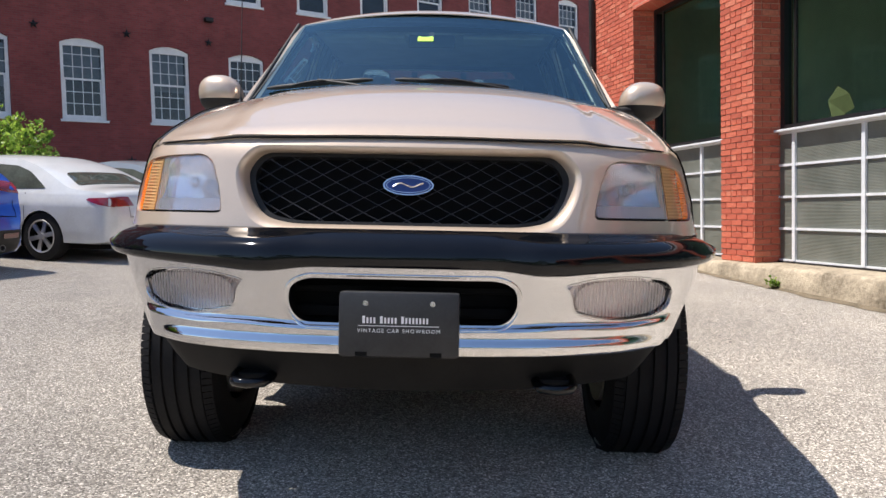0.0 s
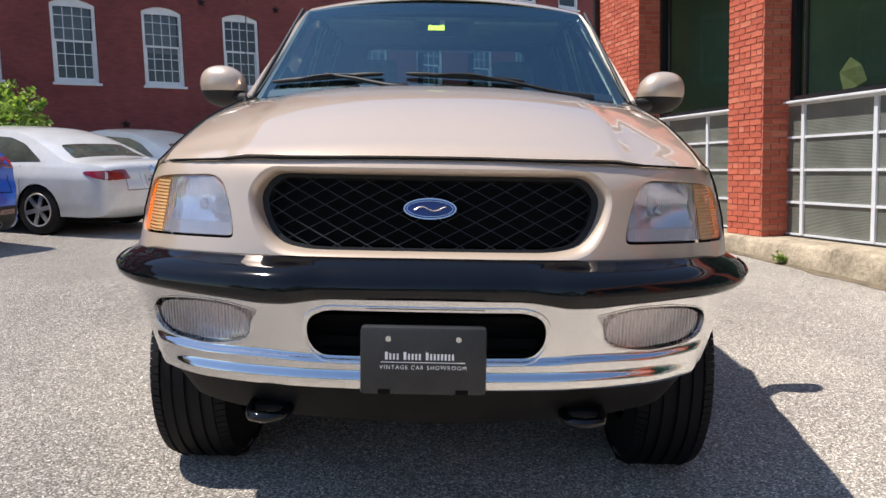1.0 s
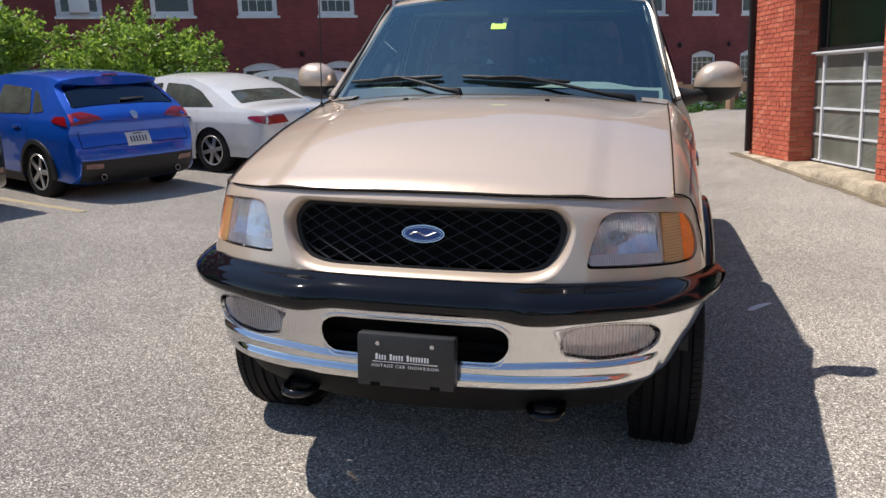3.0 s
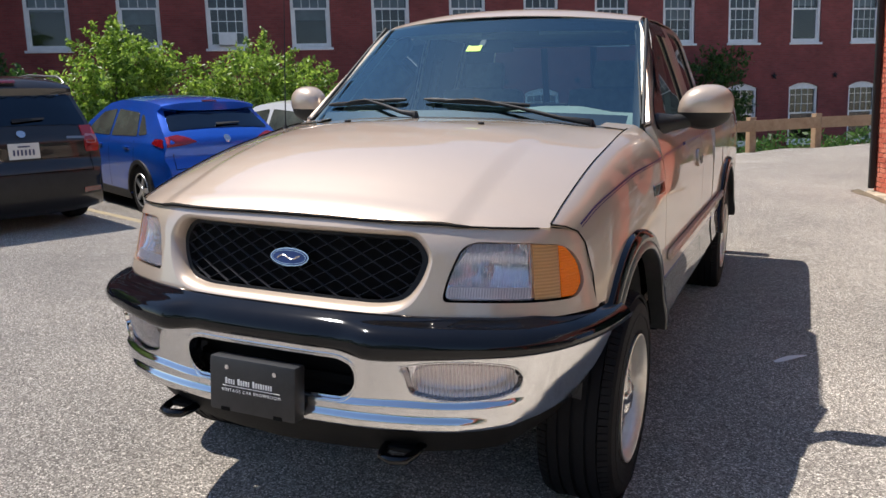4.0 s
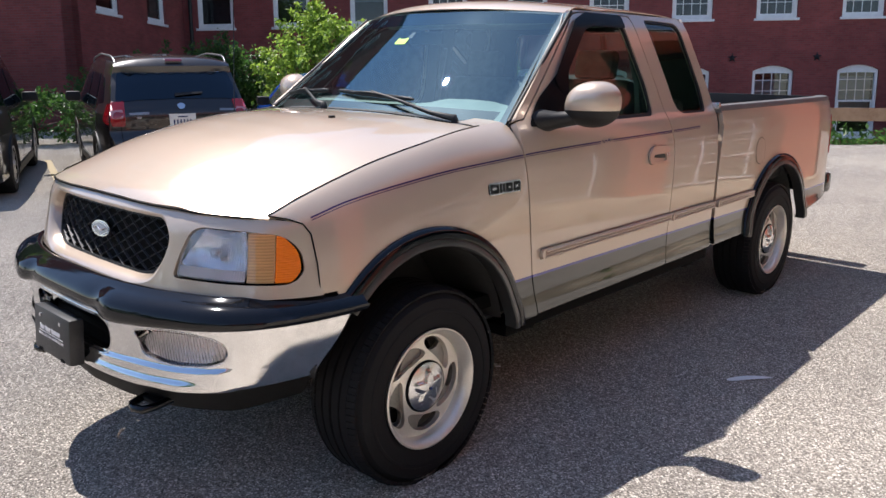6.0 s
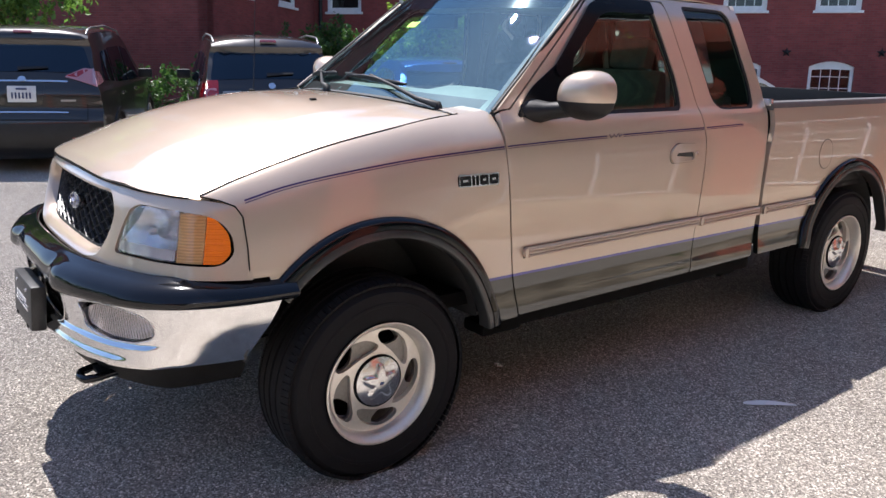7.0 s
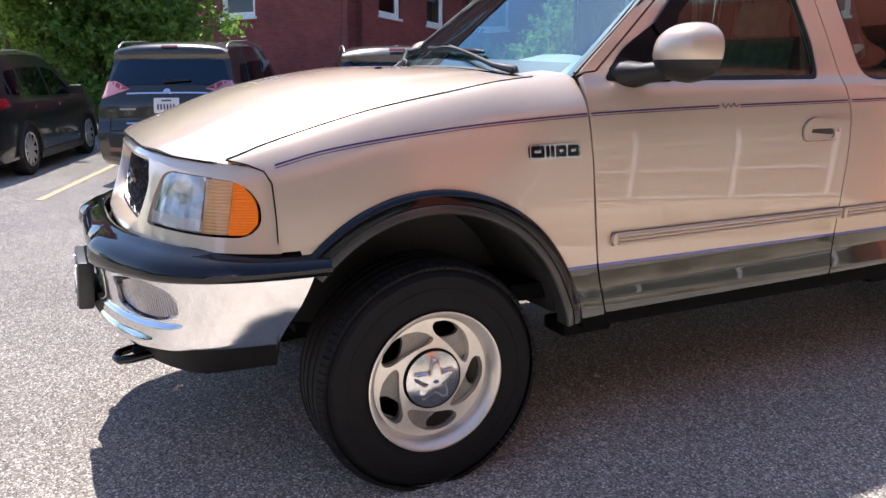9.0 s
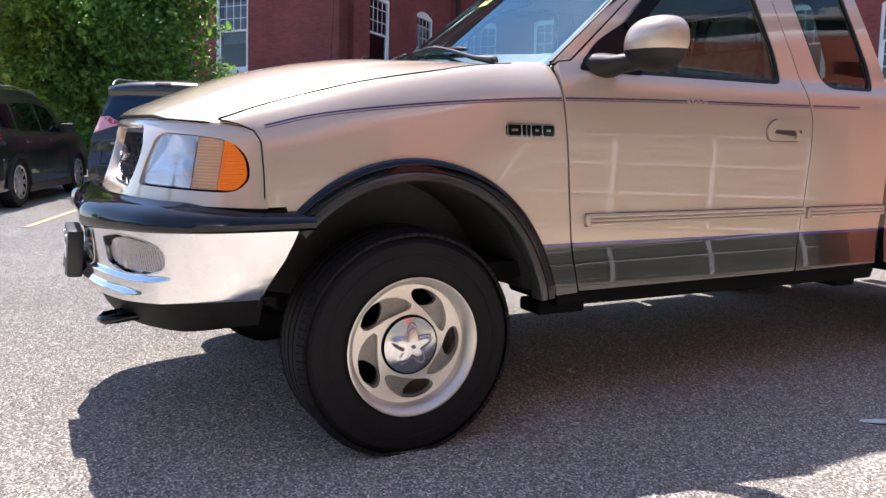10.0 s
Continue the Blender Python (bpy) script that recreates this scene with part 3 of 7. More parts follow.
ARCH_C, ARCH_R = (0.0, 0.43), 0.55
REAR_AXLE = 3.50


def arch(c, r, a0, a1, n=24):
    return [(c[0] + r * math.cos(radians(a0 + (a1 - a0) * k / n)), c[1] + r * math.sin(radians(a0 + (a1 - a0) * k / n))) for k in range(n + 1)]


def window_line(z):
    return 0.59 + (z - 1.36) * 1.245


DOOR_GLASS = rounded([(0.82, 1.338), (1.80, 1.34), (1.80, 1.47), (1.705, 1.838), (1.37, 1.838), (1.26, 1.80)], [0.03, 0.05, 0.3, 0.05, 0.08, 0.15], 5)
REAR_GLASS = rounded([(2.07, 1.336), (2.425, 1.336), (2.43, 1.44), (2.335, 1.838), (1.945, 1.845)], [0.09, 0.06, 0.2, 0.07, 0.035], 6)
DOOR = [(0.682, 0.512), (1.87, 0.522), (1.905, 0.8), (1.945, 1.2), (1.935, 1.3), (1.905, 1.45), (1.83, 1.76), (1.805, 1.853), (1.35, 1.856), (1.26, 1.845), (0.672, 1.372), (0.608, 1.365), (0.606, 1.2), (0.65, 0.69)]
DOOR = rounded(DOOR, [0.01, 0.02, 0.1, 0.1, 0.1, 0.1, 0.05, 0.03, 0.06, 0.05, 0.01, 0.01, 0.1, 0.1], 4)
CAB = [(0.602, 1.371), (window_line(1.5), 1.5), (window_line(1.7), 1.7), (window_line(1.8), 1.80), (1.19, 1.845), (1.25, 1.868), (1.6, 1.868), (2.0, 1.868), (2.37, 1.868), (2.42, 1.84), (2.47, 1.65), (2.53, 1.42), (2.535, 1.33), (2.49, 1.15), (2.472, 0.95), (2.465, 0.82), (2.425, 0.53), (1.876, 0.522)]
CAB += [(1.911, 0.8), (1.951, 1.2), (1.941, 1.3), (1.911, 1.45), (1.836, 1.76), (1.812, 1.859), (1.35, 1.862), (1.255, 1.851), (0.668, 1.378)]
FENDER = [(-0.502, 0.848), (-0.44, 0.85)] + [p for p in arch(ARCH_C, ARCH_R, 140, 12)][:] + [(0.555, 0.50), (0.676, 0.506), (0.644, 0.69), (0.600, 1.2), (0.600, 1.355)]
FENDER = [(y, fender_v(y, z)) for y, z in FENDER] + [(y, SEAM_Z(y)) for y in (0.58, 0.45, 0.3, 0.15, 0.0, -0.15, -0.3, -0.45, -0.55, -0.615)] + [(y, fender_v(y, z)) for y, z in ((-0.565, 1.105), (-0.52, 1.085), (-0.502, 1.05), (-0.501, 0.95))]
BED = [(2.496, 0.53), (2.93, 0.535)] + arch((REAR_AXLE, 0.43), ARCH_R, 169, 11) + [(4.1, 0.535), (4.3, 0.56), (4.63, 0.60), (4.65, 0.9), (4.65, 1.335), (2.560, 1.335), (2.560, 1.25), (2.515, 1.1), (2.497, 0.9)]
for sx, mirror in ((1, False), (-1, True)):
    panel("front_fender", FENDER, fender, PAINT, truck, step=0.035, thick=0.015, mirror=mirror)
    door = panel("door", DOOR, side, PAINT, truck, holes=[DOOR_GLASS], step=0.04, vstep=0.014, thick=0.03, mirror=mirror)
    panel("cab_side", CAB, side, PAINT, truck, holes=[REAR_GLASS], step=0.04, vstep=0.014, thick=0.03, mirror=mirror)
    panel("bed_side", BED, bed_side, PAINT, truck, step=0.045, vstep=0.014, thick=0.03, mirror=mirror)
    panel("door_window", DOOR_GLASS, lambda y, z: (side(y, z)[0] - 0.016, y, z), SIDE_GLASS, door, "lightly tinted side window", step=0.03, thick=0, mirror=mirror)
    shrunk = [(1.5 + (y - 1.5) * 0.955, 1.59 + (z - 1.59) * 0.925) for y, z in DOOR_GLASS]
    panel("window_seal", DOOR_GLASS, side, BLACK, door, holes=[shrunk], step=0.04, thick=0.012, mirror=mirror, lift=-0.006)
    panel("rain_visor", rounded([(0.98, 1.49), (1.30, 1.765), (1.38, 1.785), (1.70, 1.785), (1.695, 1.848), (1.36, 1.850), (1.25, 1.815), (0.95, 1.535)], 0.02, 3), side, VISOR, door, "smoked rain visor", step=0.04, thick=0.004, mirror=mirror, lift=0.016)
    panel("mirror_sail", rounded([(0.815, 1.338), (1.005, 1.338), (1.015, 1.45), (1.045, 1.575)], [0.01, 0.01, 0.05, 0.01], 4), side, BLACK, door, "black mirror mounting plate", step=0.04, thick=0.006, mirror=mirror, lift=0.003)
    panel("quarter_window", REAR_GLASS, lambda y, z: (side(y, z)[0] - 0.013, y, z), SIDE_GLASS, truck, "tinted rear quarter window", step=0.03, thick=0, mirror=mirror)
    shrunk = [(2.2 + (y - 2.2) * 0.93, 1.59 + (z - 1.59) * 0.95) for y, z in REAR_GLASS]
    panel("quarter_seal", REAR_GLASS, side, BLACK, truck, holes=[shrunk], step=0.04, thick=0.012, mirror=mirror, lift=-0.004)
    panel("cab_lining", CAB, lambda y, z: (side(y, z)[0] - 0.036, y, z), TRIM_DARK, truck, holes=[REAR_GLASS], step=0.08, thick=0.006, mirror=mirror)
    panel("door_lining", DOOR, lambda y, z: (side(y, z)[0] - 0.036, y, z), TRIM_DARK, door, holes=[DOOR_GLASS], step=0.08, thick=0.006, mirror=mirror)
    # handle: a shallow cup and a pull
    handle = panel("handle", rounded([(1.655, 1.095), (1.86, 1.095), (1.875, 1.14), (1.865, 1.18), (1.70, 1.188), (1.65, 1.15)], 0.035, 5), side, PAINT, door, "body-coloured pull handle", holes=[rounded([(1.69, 1.103), (1.83, 1.103), (1.83, 1.142), (1.69, 1.142)], 0.018, 4)], step=0.02, thick=0.012, mirror=mirror, lift=0.012)
    panel("cup", rounded([(1.685, 1.098), (1.835, 1.098), (1.835, 1.147), (1.685, 1.147)], 0.018, 4), side, PAINT, handle, step=0.03, thick=0, mirror=mirror, lift=0.002)
    # darker sheets paint the shade under the pull and round the handle
    panel("handle_gap", rounded([(1.692, 1.128), (1.830, 1.116), (1.830, 1.1465), (1.692, 1.1465)], 0.006, 3), side, TRIM_DARK, handle, step=0.03, thick=0, mirror=mirror, lift=0.004)
    panel("handle_rim", [(1.765 + (y - 1.765) * 1.03, 1.142 + (z - 1.142) * 1.05) for y, z in rounded([(1.655, 1.095), (1.86, 1.095), (1.875, 1.14), (1.865, 1.18), (1.70, 1.188), (1.65, 1.15)], 0.035, 5)], side, TRIM_DARK, handle, step=0.03, thick=0, mirror=mirror, lift=0.0012)
    panel("lock", oval(1.848, 1.135, 0.009, 0.009, 12), side, SILVER, handle, step=0.02, thick=0.003, mirror=mirror, lift=0.014)
    # side mouldings, ribbed
    for y0, y1 in ((0.70, 1.905), (1.922, 2.455), (2.50, 3.04)):
        z0 = 0.757
        body_fn = bed_side if y0 > 2.49 else side
        mould = panel("side_moulding", rounded([(y0, z0), (y1, z0 + 0.006), (y1, z0 + 0.05), (y0, z0 + 0.047)], [0.02, 0.004, 0.004, 0.02], 4), body_fn, PAINT, truck, step=0.05, thick=0.016, mirror=mirror, lift=0.019)
        # slightly larger dark sheet paints the shade along the moulding's edge
        panel("moulding_shadow_gap", [(y0 + 0.004, z0 - 0.002), (y1, z0 + 0.004), (y1, z0 + 0.0515), (y0 + 0.004, z0 + 0.0485)], body_fn, TRIM_DARK, mould, step=0.06, thick=0, mirror=mirror, lift=0.0015)
        for zz, rr in ((0.766, 0.0055), (0.780, 0.0045), (0.794, 0.0065)):
            tube("moulding_rib", [Vector((sx * (body_fn(y, zz)[0] + 0.020), y, zz + 0.006 * (y - y0) / (y1 - y0))) for y in np.linspace(y0 + 0.02, y1 - 0.008, 12)], rr, PAINT, mould, sides=10)
        for zz in (0.773, 0.787):
            tube("moulding_groove", [Vector((sx * (body_fn(y, zz)[0] + 0.0190), y, zz + 0.006 * (y - y0) / (y1 - y0))) for y in np.linspace(y0 + 0.02, y1 - 0.008, 12)], 0.0009, TRIM_DARK, mould, sides=4)
    # pinstripes
    ST = mono([-0.488, -0.35, -0.083, 0.343, 0.584, 1.2, 1.949, 2.30], [1.098, 1.133, 1.172, 1.212, 1.226, 1.241, 1.25, 1.256])
    for y0, y1 in ((-0.488, 0.597), (0.612, 1.21), (1.32, 1.935), (1.957, 2.28)):
        for dz, hw in ((0.0040, 0.0027), (-0.0042, 0.0013)):
            ys = np.linspace(y0, y1, 24)
            rows = []
            for y in ys:
                z = ST(y) + dz
                f = (lambda y, z: fender(y, fender_v(y, z))) if y < 0.6 else side
                rows.append([tuple(Vector((sx * (Vector(f(y, z + q)).x + 0.0012), y, z + q))) for q in (-hw, hw)])
            grid("pinstripe", rows, PURPLE, truck, flip=mirror, sharp=0)
    sq = [(1.225, 0.012), (1.24, -0.008), (1.255, 0.010), (1.27, -0.004), (1.285, 0.012), (1.295, -0.004), (1.31, 0.006)]
    tube("stripe_script", [(sx * (side(y, ST(y))[0] + 0.001), y, ST(y) + dz) for y, dz in sq], 0.0018, PURPLE, truck, sides=5)
    # model badge: plain raised blocks, no letters
    badge = new("badge", None)
    badge.parent = truck
    tagged(badge, "black and silver block badge")
    panel("badge_plate", rounded([(0.352, fender_v(0.352, 1.088)), (0.556, fender_v(0.556, 1.088)), (0.556, fender_v(0.556, 1.130)), (0.352, fender_v(0.352, 1.130))], 0.008, 3), fender, BLACK_PAD, badge, step=0.03, thick=0.004, mirror=mirror, lift=0.0035)
    for y0, y1, cut in ((0.36, 0.41, 1), (0.418, 0.43, 0), (0.437, 0.449, 0), (0.457, 0.497, 1), (0.505, 0.548, 1)):
        panel("badge_block", rounded([(y0 - 0.0045, fender_v(y0, 1.084)), (y1 + 0.0045, fender_v(y1, 1.084)), (y1 + 0.0045, fender_v(y1, 1.134)), (y0 - 0.0045, fender_v(y0, 1.134))], 0.004, 2), fender, SILVER, badge, step=0.03, thick=0.006, mirror=mirror, lift=0.005)
        panel("badge_face", rounded([(y0, fender_v(y0, 1.09)), (y1, fender_v(y1, 1.09)), (y1, fender_v(y1, 1.128)), (y0, fender_v(y0, 1.128))], 0.004, 2), fender, BLACK_PAD, badge, holes=[[(y0 + 0.012, fender_v(y0, 1.105)), (y1 - 0.01, fender_v(y1, 1.105)), (y1 - 0.01, fender_v(y1, 1.114)), (y0 + 0.012, fender_v(y0, 1.114))]] if cut else (), step=0.03, thick=0.002, mirror=mirror, lift=0.007)
    # wheel-arch flares: a black outer bead and a grey band
    for cy, fn in ((0.0, lambda y, z: fender(y, fender_v(y, z))), (REAR_AXLE, bed_side)):
        front = cy == 0.0
        a0, a1 = (140, 7) if front else (172, 6)
        rows_a, rows_b = [], []
        for k in range(49):
            q = radians(a0 + (a1 - a0) * k / 48)
            ca, sa = math.cos(q), math.sin(q)

            def on(r, out):
                y, z = cy + r * ca, 0.43 + r * sa
                return (sx * (fn(y, max(z, 0.45))[0] + out), y, z)
            rows_a.append([on(0.578, -0.004), on(0.577, 0.010), on(0.570, 0.020), on(0.553, 0.027), on(0.534, 0.026), on(0.533, 0.005)])
            rows_b.append([on(0.534, 0.014), on(0.531, 0.024), on(0.521, 0.029), on(0.506, 0.030), on(0.501, 0.024), on(0.503, -0.04)])
        flare = grid("wheel_arch_flare", rows_b, GREY_FLARE, truck, "grey plastic wheel-arch flare", flip=not mirror)
        grid("flare_bead", rows_a, BLACK_PAD, flare, flip=not mirror)
        rows = []
        for k in range(33):
            q = radians(168 - 158 * k / 32)
            rows.append([(sx * x, cy + r * math.cos(q), 0.42 + r * math.sin(q)) for x, r in ((0.90, 0.53), (0.88, 0.52), (0.75, 0.515), (0.55, 0.50), (0.53, 0.2))])
        grid("wheel_well", rows, LINER, truck, flip=mirror)
    # rocker and sill
    boxes("rocker", [(sx * 0.91 - 0.05, sx * 0.91 + 0.05, 0.60, 2.46, 0.448, 0.522)], DARK, truck, bevel=0.02)
    for y0, y1 in ((0.56, 0.78), (2.28, 2.42)):
        boxes("body_mount", [(sx * 0.83 - 0.07, sx * 0.83 + 0.07, y0, y1, 0.405, 0.46)], DARK, truck, bevel=0.015)
    # mirror
    mirror_arm = grid("side_mirror", [[(sx * (x + 0.035 * (1 - abs(k / 8 - 0.5) * 0) * math.cos(a) * 0), y + 0.075 * w * math.cos(a), z + 0.05 * w * math.sin(a)) for k, a in enumerate(np.linspace(0, 2 * math.pi, 13)[:-1])] for x, y, z, w in ((0.87, 0.80, 1.355, 1.15), (0.90, 0.81, 1.36, 1.0), (0.94, 0.84, 1.365, 0.75), (0.985, 0.875, 1.375, 0.7), (1.02, 0.90, 1.385, 0.75))], BLACK, truck, "tan and black folding side mirror", closed_u=True, caps=True, sharp=50)

    def shell(u, v, cut):
        x, z = math.sin(v) * math.cos(u), math.cos(v)
        e = 0.84
        px = math.copysign(abs(math.sin(v)) ** e * abs(math.cos(u)) ** e, math.cos(u) )
        py = math.copysign(abs(math.sin(v)) ** e * abs(math.sin(u)) ** e, math.sin(u))
        pz = math.copysign(abs(math.cos(v)) ** e, math.cos(v))
        y = 0.935 + (0.115 if py < 0 else 0.03) * py
        return (sx * (1.072 + 0.118 * px * (1 - 0.10 * pz) + 0.012 * pz), y + 0.02 * px, 1.448 + 0.09 * pz)
    rows = [[shell(u, v, 0) for u in np.linspace(0, 2 * math.pi, 25)[:-1]] for v in np.linspace(0.02, 1.9, 14)]
    grid("mirror_shell", rows, PAINT, mirror_arm, "tan painted mirror cap", closed_u=True, sharp=60)
    rows = [[shell(u, v, 1) for u in np.linspace(0, 2 * math.pi, 25)[:-1]] for v in np.linspace(1.9, 3.12, 9)]
    rows = [[(p[0], p[1], p[2] if i < 1 else p[2] - 0.008 - 0.002 * i) for p in r] for i, r in enumerate(rows)]
    grid("mirror_base", rows, BLACK, mirror_arm, closed_u=True, sharp=60)
    panel("mirror_triangle", rounded([(0.695, 1.34), (1.00, 1.335), (1.03, 1.42), (1.11, 1.63), (1.06, 1.60), (0.80, 1.455)], [0.03, 0.01, 0.02, 0.01, 0.01, 0.05], 3), side, VISOR, mirror_arm, step=0.03, thick=0.01, mirror=mirror, lift=0.006)


# roof, glass and cab back
ROOF_Z = mono([0.98, 1.03, 1.1, 1.2, 1.3, 1.7, 2.1, 2.35, 2.45], [1.868, 1.893, 1.916, 1.930, 1.937, 1.945, 1.941, 1.925, 1.905])


def roof(x, y):
    """Crowned, with a brow that follows the bowed top of the windshield."""
    q = abs(x) / 0.70
    yy = y - 0.2 * q * q * min(1, max(0, (2.0 - y) / 0.7))
    w = min(1, max(0, (1.35 - yy) / 0.33))
    w = w * w * (3 - 2 * w)
    return (x, y, ROOF_Z(yy) - 0.034 * w * q ** 2 - 0.064 * (1 - w) * q ** 2.4)


def screen(x, z):
    """Windshield: bowed forward at the middle, raked back."""
    e = 0.835 - 0.24 * (z - 1.36)
    return (x, window_line(z) + 0.01 - 0.225 * (1 - min(1, (x / e) ** 2)), z)


xs = [0.695 * k / 14 for k in range(-14, 15)]
roof_front = [(x, 1.005 + 0.2 * (abs(x) / 0.695) ** 2) for x in xs]
panel("roof", roof_front + [(0.697, 1.6), (0.697, 2.0), (0.695, 2.37)] + [(x, 2.44 - 0.07 * (abs(x) / 0.695) ** 4) for x in xs[::-1]] + [(-0.697, 2.0), (-0.697, 1.6)], roof, PAINT, truck, step=0.05, thick=0.005)


def edge_x(z):
    return 0.838 - 0.245 * (z - 1.36)


ws = [(edge_x(z) * 1.0, z) for z in (1.345, 1.45, 1.55, 1.65, 1.75, 1.848)]
ws_out = ws + [(x, 1.880 - 0.034 * (x / 0.715) ** 2) for x in np.linspace(0.68, -0.68, 17)] + [(-x, z) for x, z in ws[::-1]] + [(x, 1.345 + 0.012 * (1 - (x / 0.8) ** 2)) for x in np.linspace(-0.75, 0.75, 13)]
windshield = panel("windshield", ws_out, screen, GLASS, truck, "raked windshield with a tinted top band", step=0.06, thick=0)
ctr = (0, 1.61)
panel("windshield_seal", ws_out, screen, BLACK, windshield, holes=[[(x * 0.965, ctr[1] + (z - ctr[1]) * 0.968) for x, z in ws_out]], step=0.05, thick=0.01, lift=-0.002)
for sx in (1, -1):
    tube("pillar_moulding", [(sx * (edge_x(z) + 0.014), window_line(z) + 0.013, z + 0.004) for z in np.linspace(1.36, 1.85, 12)], 0.010, BLACK, windshield, sides=8)
panel("shade_band", [(x * 0.97, z) for x, z in [(-0.715, 1.80), (0.715, 1.80), (0.70, 1.85)] + [(x, 1.873 - 0.03 * (x / 0.715) ** 2) for x in np.linspace(0.66, -0.66, 9)] + [(-0.70, 1.85)]], screen, material("dark_blue_shade_band", (0.01, 0.02, 0.04), 0.05, Transmission_Weight=0.5), windshield, step=0.06, thick=0, lift=-0.004)
low = [(x, 1.352 + 0.010 * (1 - (x / 0.8) ** 2)) for x in np.linspace(-0.78, 0.78, 15)]
panel("frit_band", low + [(x, 1.428 - 0.022 * (x / 0.78) ** 2) for x, z in low[::-1]], screen, BLACK, windshield, "black band along the foot of the glass", step=0.05, thick=0, lift=-0.004)
panel("sticker", rounded([(-0.066, 1.70), (0.012, 1.70), (0.012, 1.727), (0.002, 1.732), (-0.01, 1.727), (-0.05, 1.727), (-0.058, 1.732), (-0.066, 1.727)], 0.003, 2), screen, LIME, truck, "lime-green inspection sticker", step=0.05, thick=0, lift=0.002)
panel("mirror_mount", [(-0.015, 1.735), (0.015, 1.735), (0.012, 1.765), (-0.012, 1.765)], screen, BLACK, truck, step=0.05, thick=0.02, lift=-0.006)
boxes("interior_mirror", [(-0.12, 0.12, 0.96, 0.985, 1.70, 1.765)], BLACK, truck, bevel=0.01)

# cowl under the screen: dark slotted strip
def cowl_line(x):
    """Rear edge of the hood and where the glass meets the cowl, at x."""
    y = 0.45 - 0.105 * (1 - (x / 0.812) ** 2)
    z = hood(x, y)[2]
    return y, z, screen(x, z + 0.004)[1]


cowl_rows, slot_rows = [], []
for k in range(33):
    x = -0.80 + 1.60 * k / 32
    yf, hz, yr = cowl_line(x)
    cowl_rows.append([(x, yf - 0.012, hz - 0.03), (x, yf + 0.006, hz - 0.010), (x, yf + 0.02, hz - 0.004), (x, (yf + yr) / 2, hz - 0.003), (x, yr - 0.004, hz + 0.004)])
grid("cowl", cowl_rows, mottle(material("grey_black_cowl_plastic", (0.035, 0.036, 0.038), 0.5), (0.025, 0.026, 0.028), (0.05, 0.05, 0.052), 9, bump=0.0005, bump_scale=250), truck, "dark plastic cowl with vent slots", sharp=0)
for k in range(72):
    x = -0.66 + 1.32 * k / 71
    yf, hz, yr = cowl_line(x)
    slot_rows.append((x - 0.0055, x + 0.0035, yf + 0.022, yf + 0.05, hz - 0.012, hz - 0.0005))
boxes("cowl_vent", slot_rows, DARK, truck, "row of black cowl vent slots")
for sx in (1, -1):
    grid("cowl_corner", [[(sx * x, y, SEAM_Z(y) - 0.002 + (0.8145 - x) * 0.12) for x in (0.70, 0.76, 0.80, 0.8145)] for y in (0.44, 0.48, 0.52, 0.56, 0.585)], PAINT, truck, flip=sx > 0)


CAP_CHROME = mottle(material("worn_cap_chrome", (0.6, 0.6, 0.6), 0.16, 1.0), (0.55, 0.55, 0.56), (0.68, 0.68, 0.68), 20, rough=(0.12, 0.24))


def wiper(px, tip, lean):
    cy, cz, cr = cowl_line(px)
    p0 = Vector((px, (cy + cr) / 2, cz - 0.004))
    arm = tube("wiper", [p0, p0 + Vector((0, 0, 0.02)), Vector(p0.lerp(Vector(tip), 0.25)) + Vector((0, -0.02, 0.012)), Vector(p0.lerp(Vector(tip), 0.6)) + Vector((0, -0.018, 0.015)), Vector(tip) + Vector((0, -0.012, 0.01))], [0.02, 0.017, 0.010, 0.008, 0.007], BLACK, truck, "black wiper arm and blade", sides=8)
    t = Vector(tip)
    blade = []
    for q in np.linspace(-0.26, 0.26, 14):
        x = t.x + q * 0.995
        z = t.z + lean * q - 0.012
        blade.append(Vector(screen(x, z)) + Vector((0, -0.018, 0.006)))
    tube("blade", blade, [0.006] + [0.011] * 12 + [0.006], BLACK, arm, sides=6)
    mid = blade[3:-3]
    tube("blade_frame", [p + Vector((0, -0.012, 0.012 * math.sin(math.pi * i / (len(mid) - 1)))) for i, p in enumerate(mid)], 0.005, BLACK, arm, sides=6)
    return arm


wiper(0.66, Vector(screen(0.11, 1.466)) + Vector((0, -0.02, 0)), -0.05)
wiper(-0.14, Vector(screen(-0.51, 1.462)) + Vector((0, -0.02, 0)), 0.06)

# back of the cab
back = lambda x, z: (x, 2.535 - (max(0, z - 1.38)) * 0.24, z)
REAR_SCREEN = rounded([(-0.60, 1.42), (0.60, 1.42), (0.52, 1.80), (-0.52, 1.80)], 0.05, 4)
hb = [(-0.90, 0.55), (0.90, 0.55), (0.90, 1.3), (0.865, 1.38), (0.70, 1.865)] + [(x, 1.905 - 0.04 * (x / 0.7) ** 2) for x in np.linspace(0.6, -0.6, 9)] + [(-0.70, 1.865), (-0.865, 1.38), (-0.90, 1.3)]
panel("cab_back", hb, lambda x, z: back(-x, z), PAINT, truck, holes=[REAR_SCREEN], step=0.08, thick=0.03)
panel("cab_back_lining", hb, lambda x, z: Vector(back(-x, z)) + Vector((0, -0.035, 0)), TRIM_DARK, truck, holes=[REAR_SCREEN], step=0.1, thick=0.005)
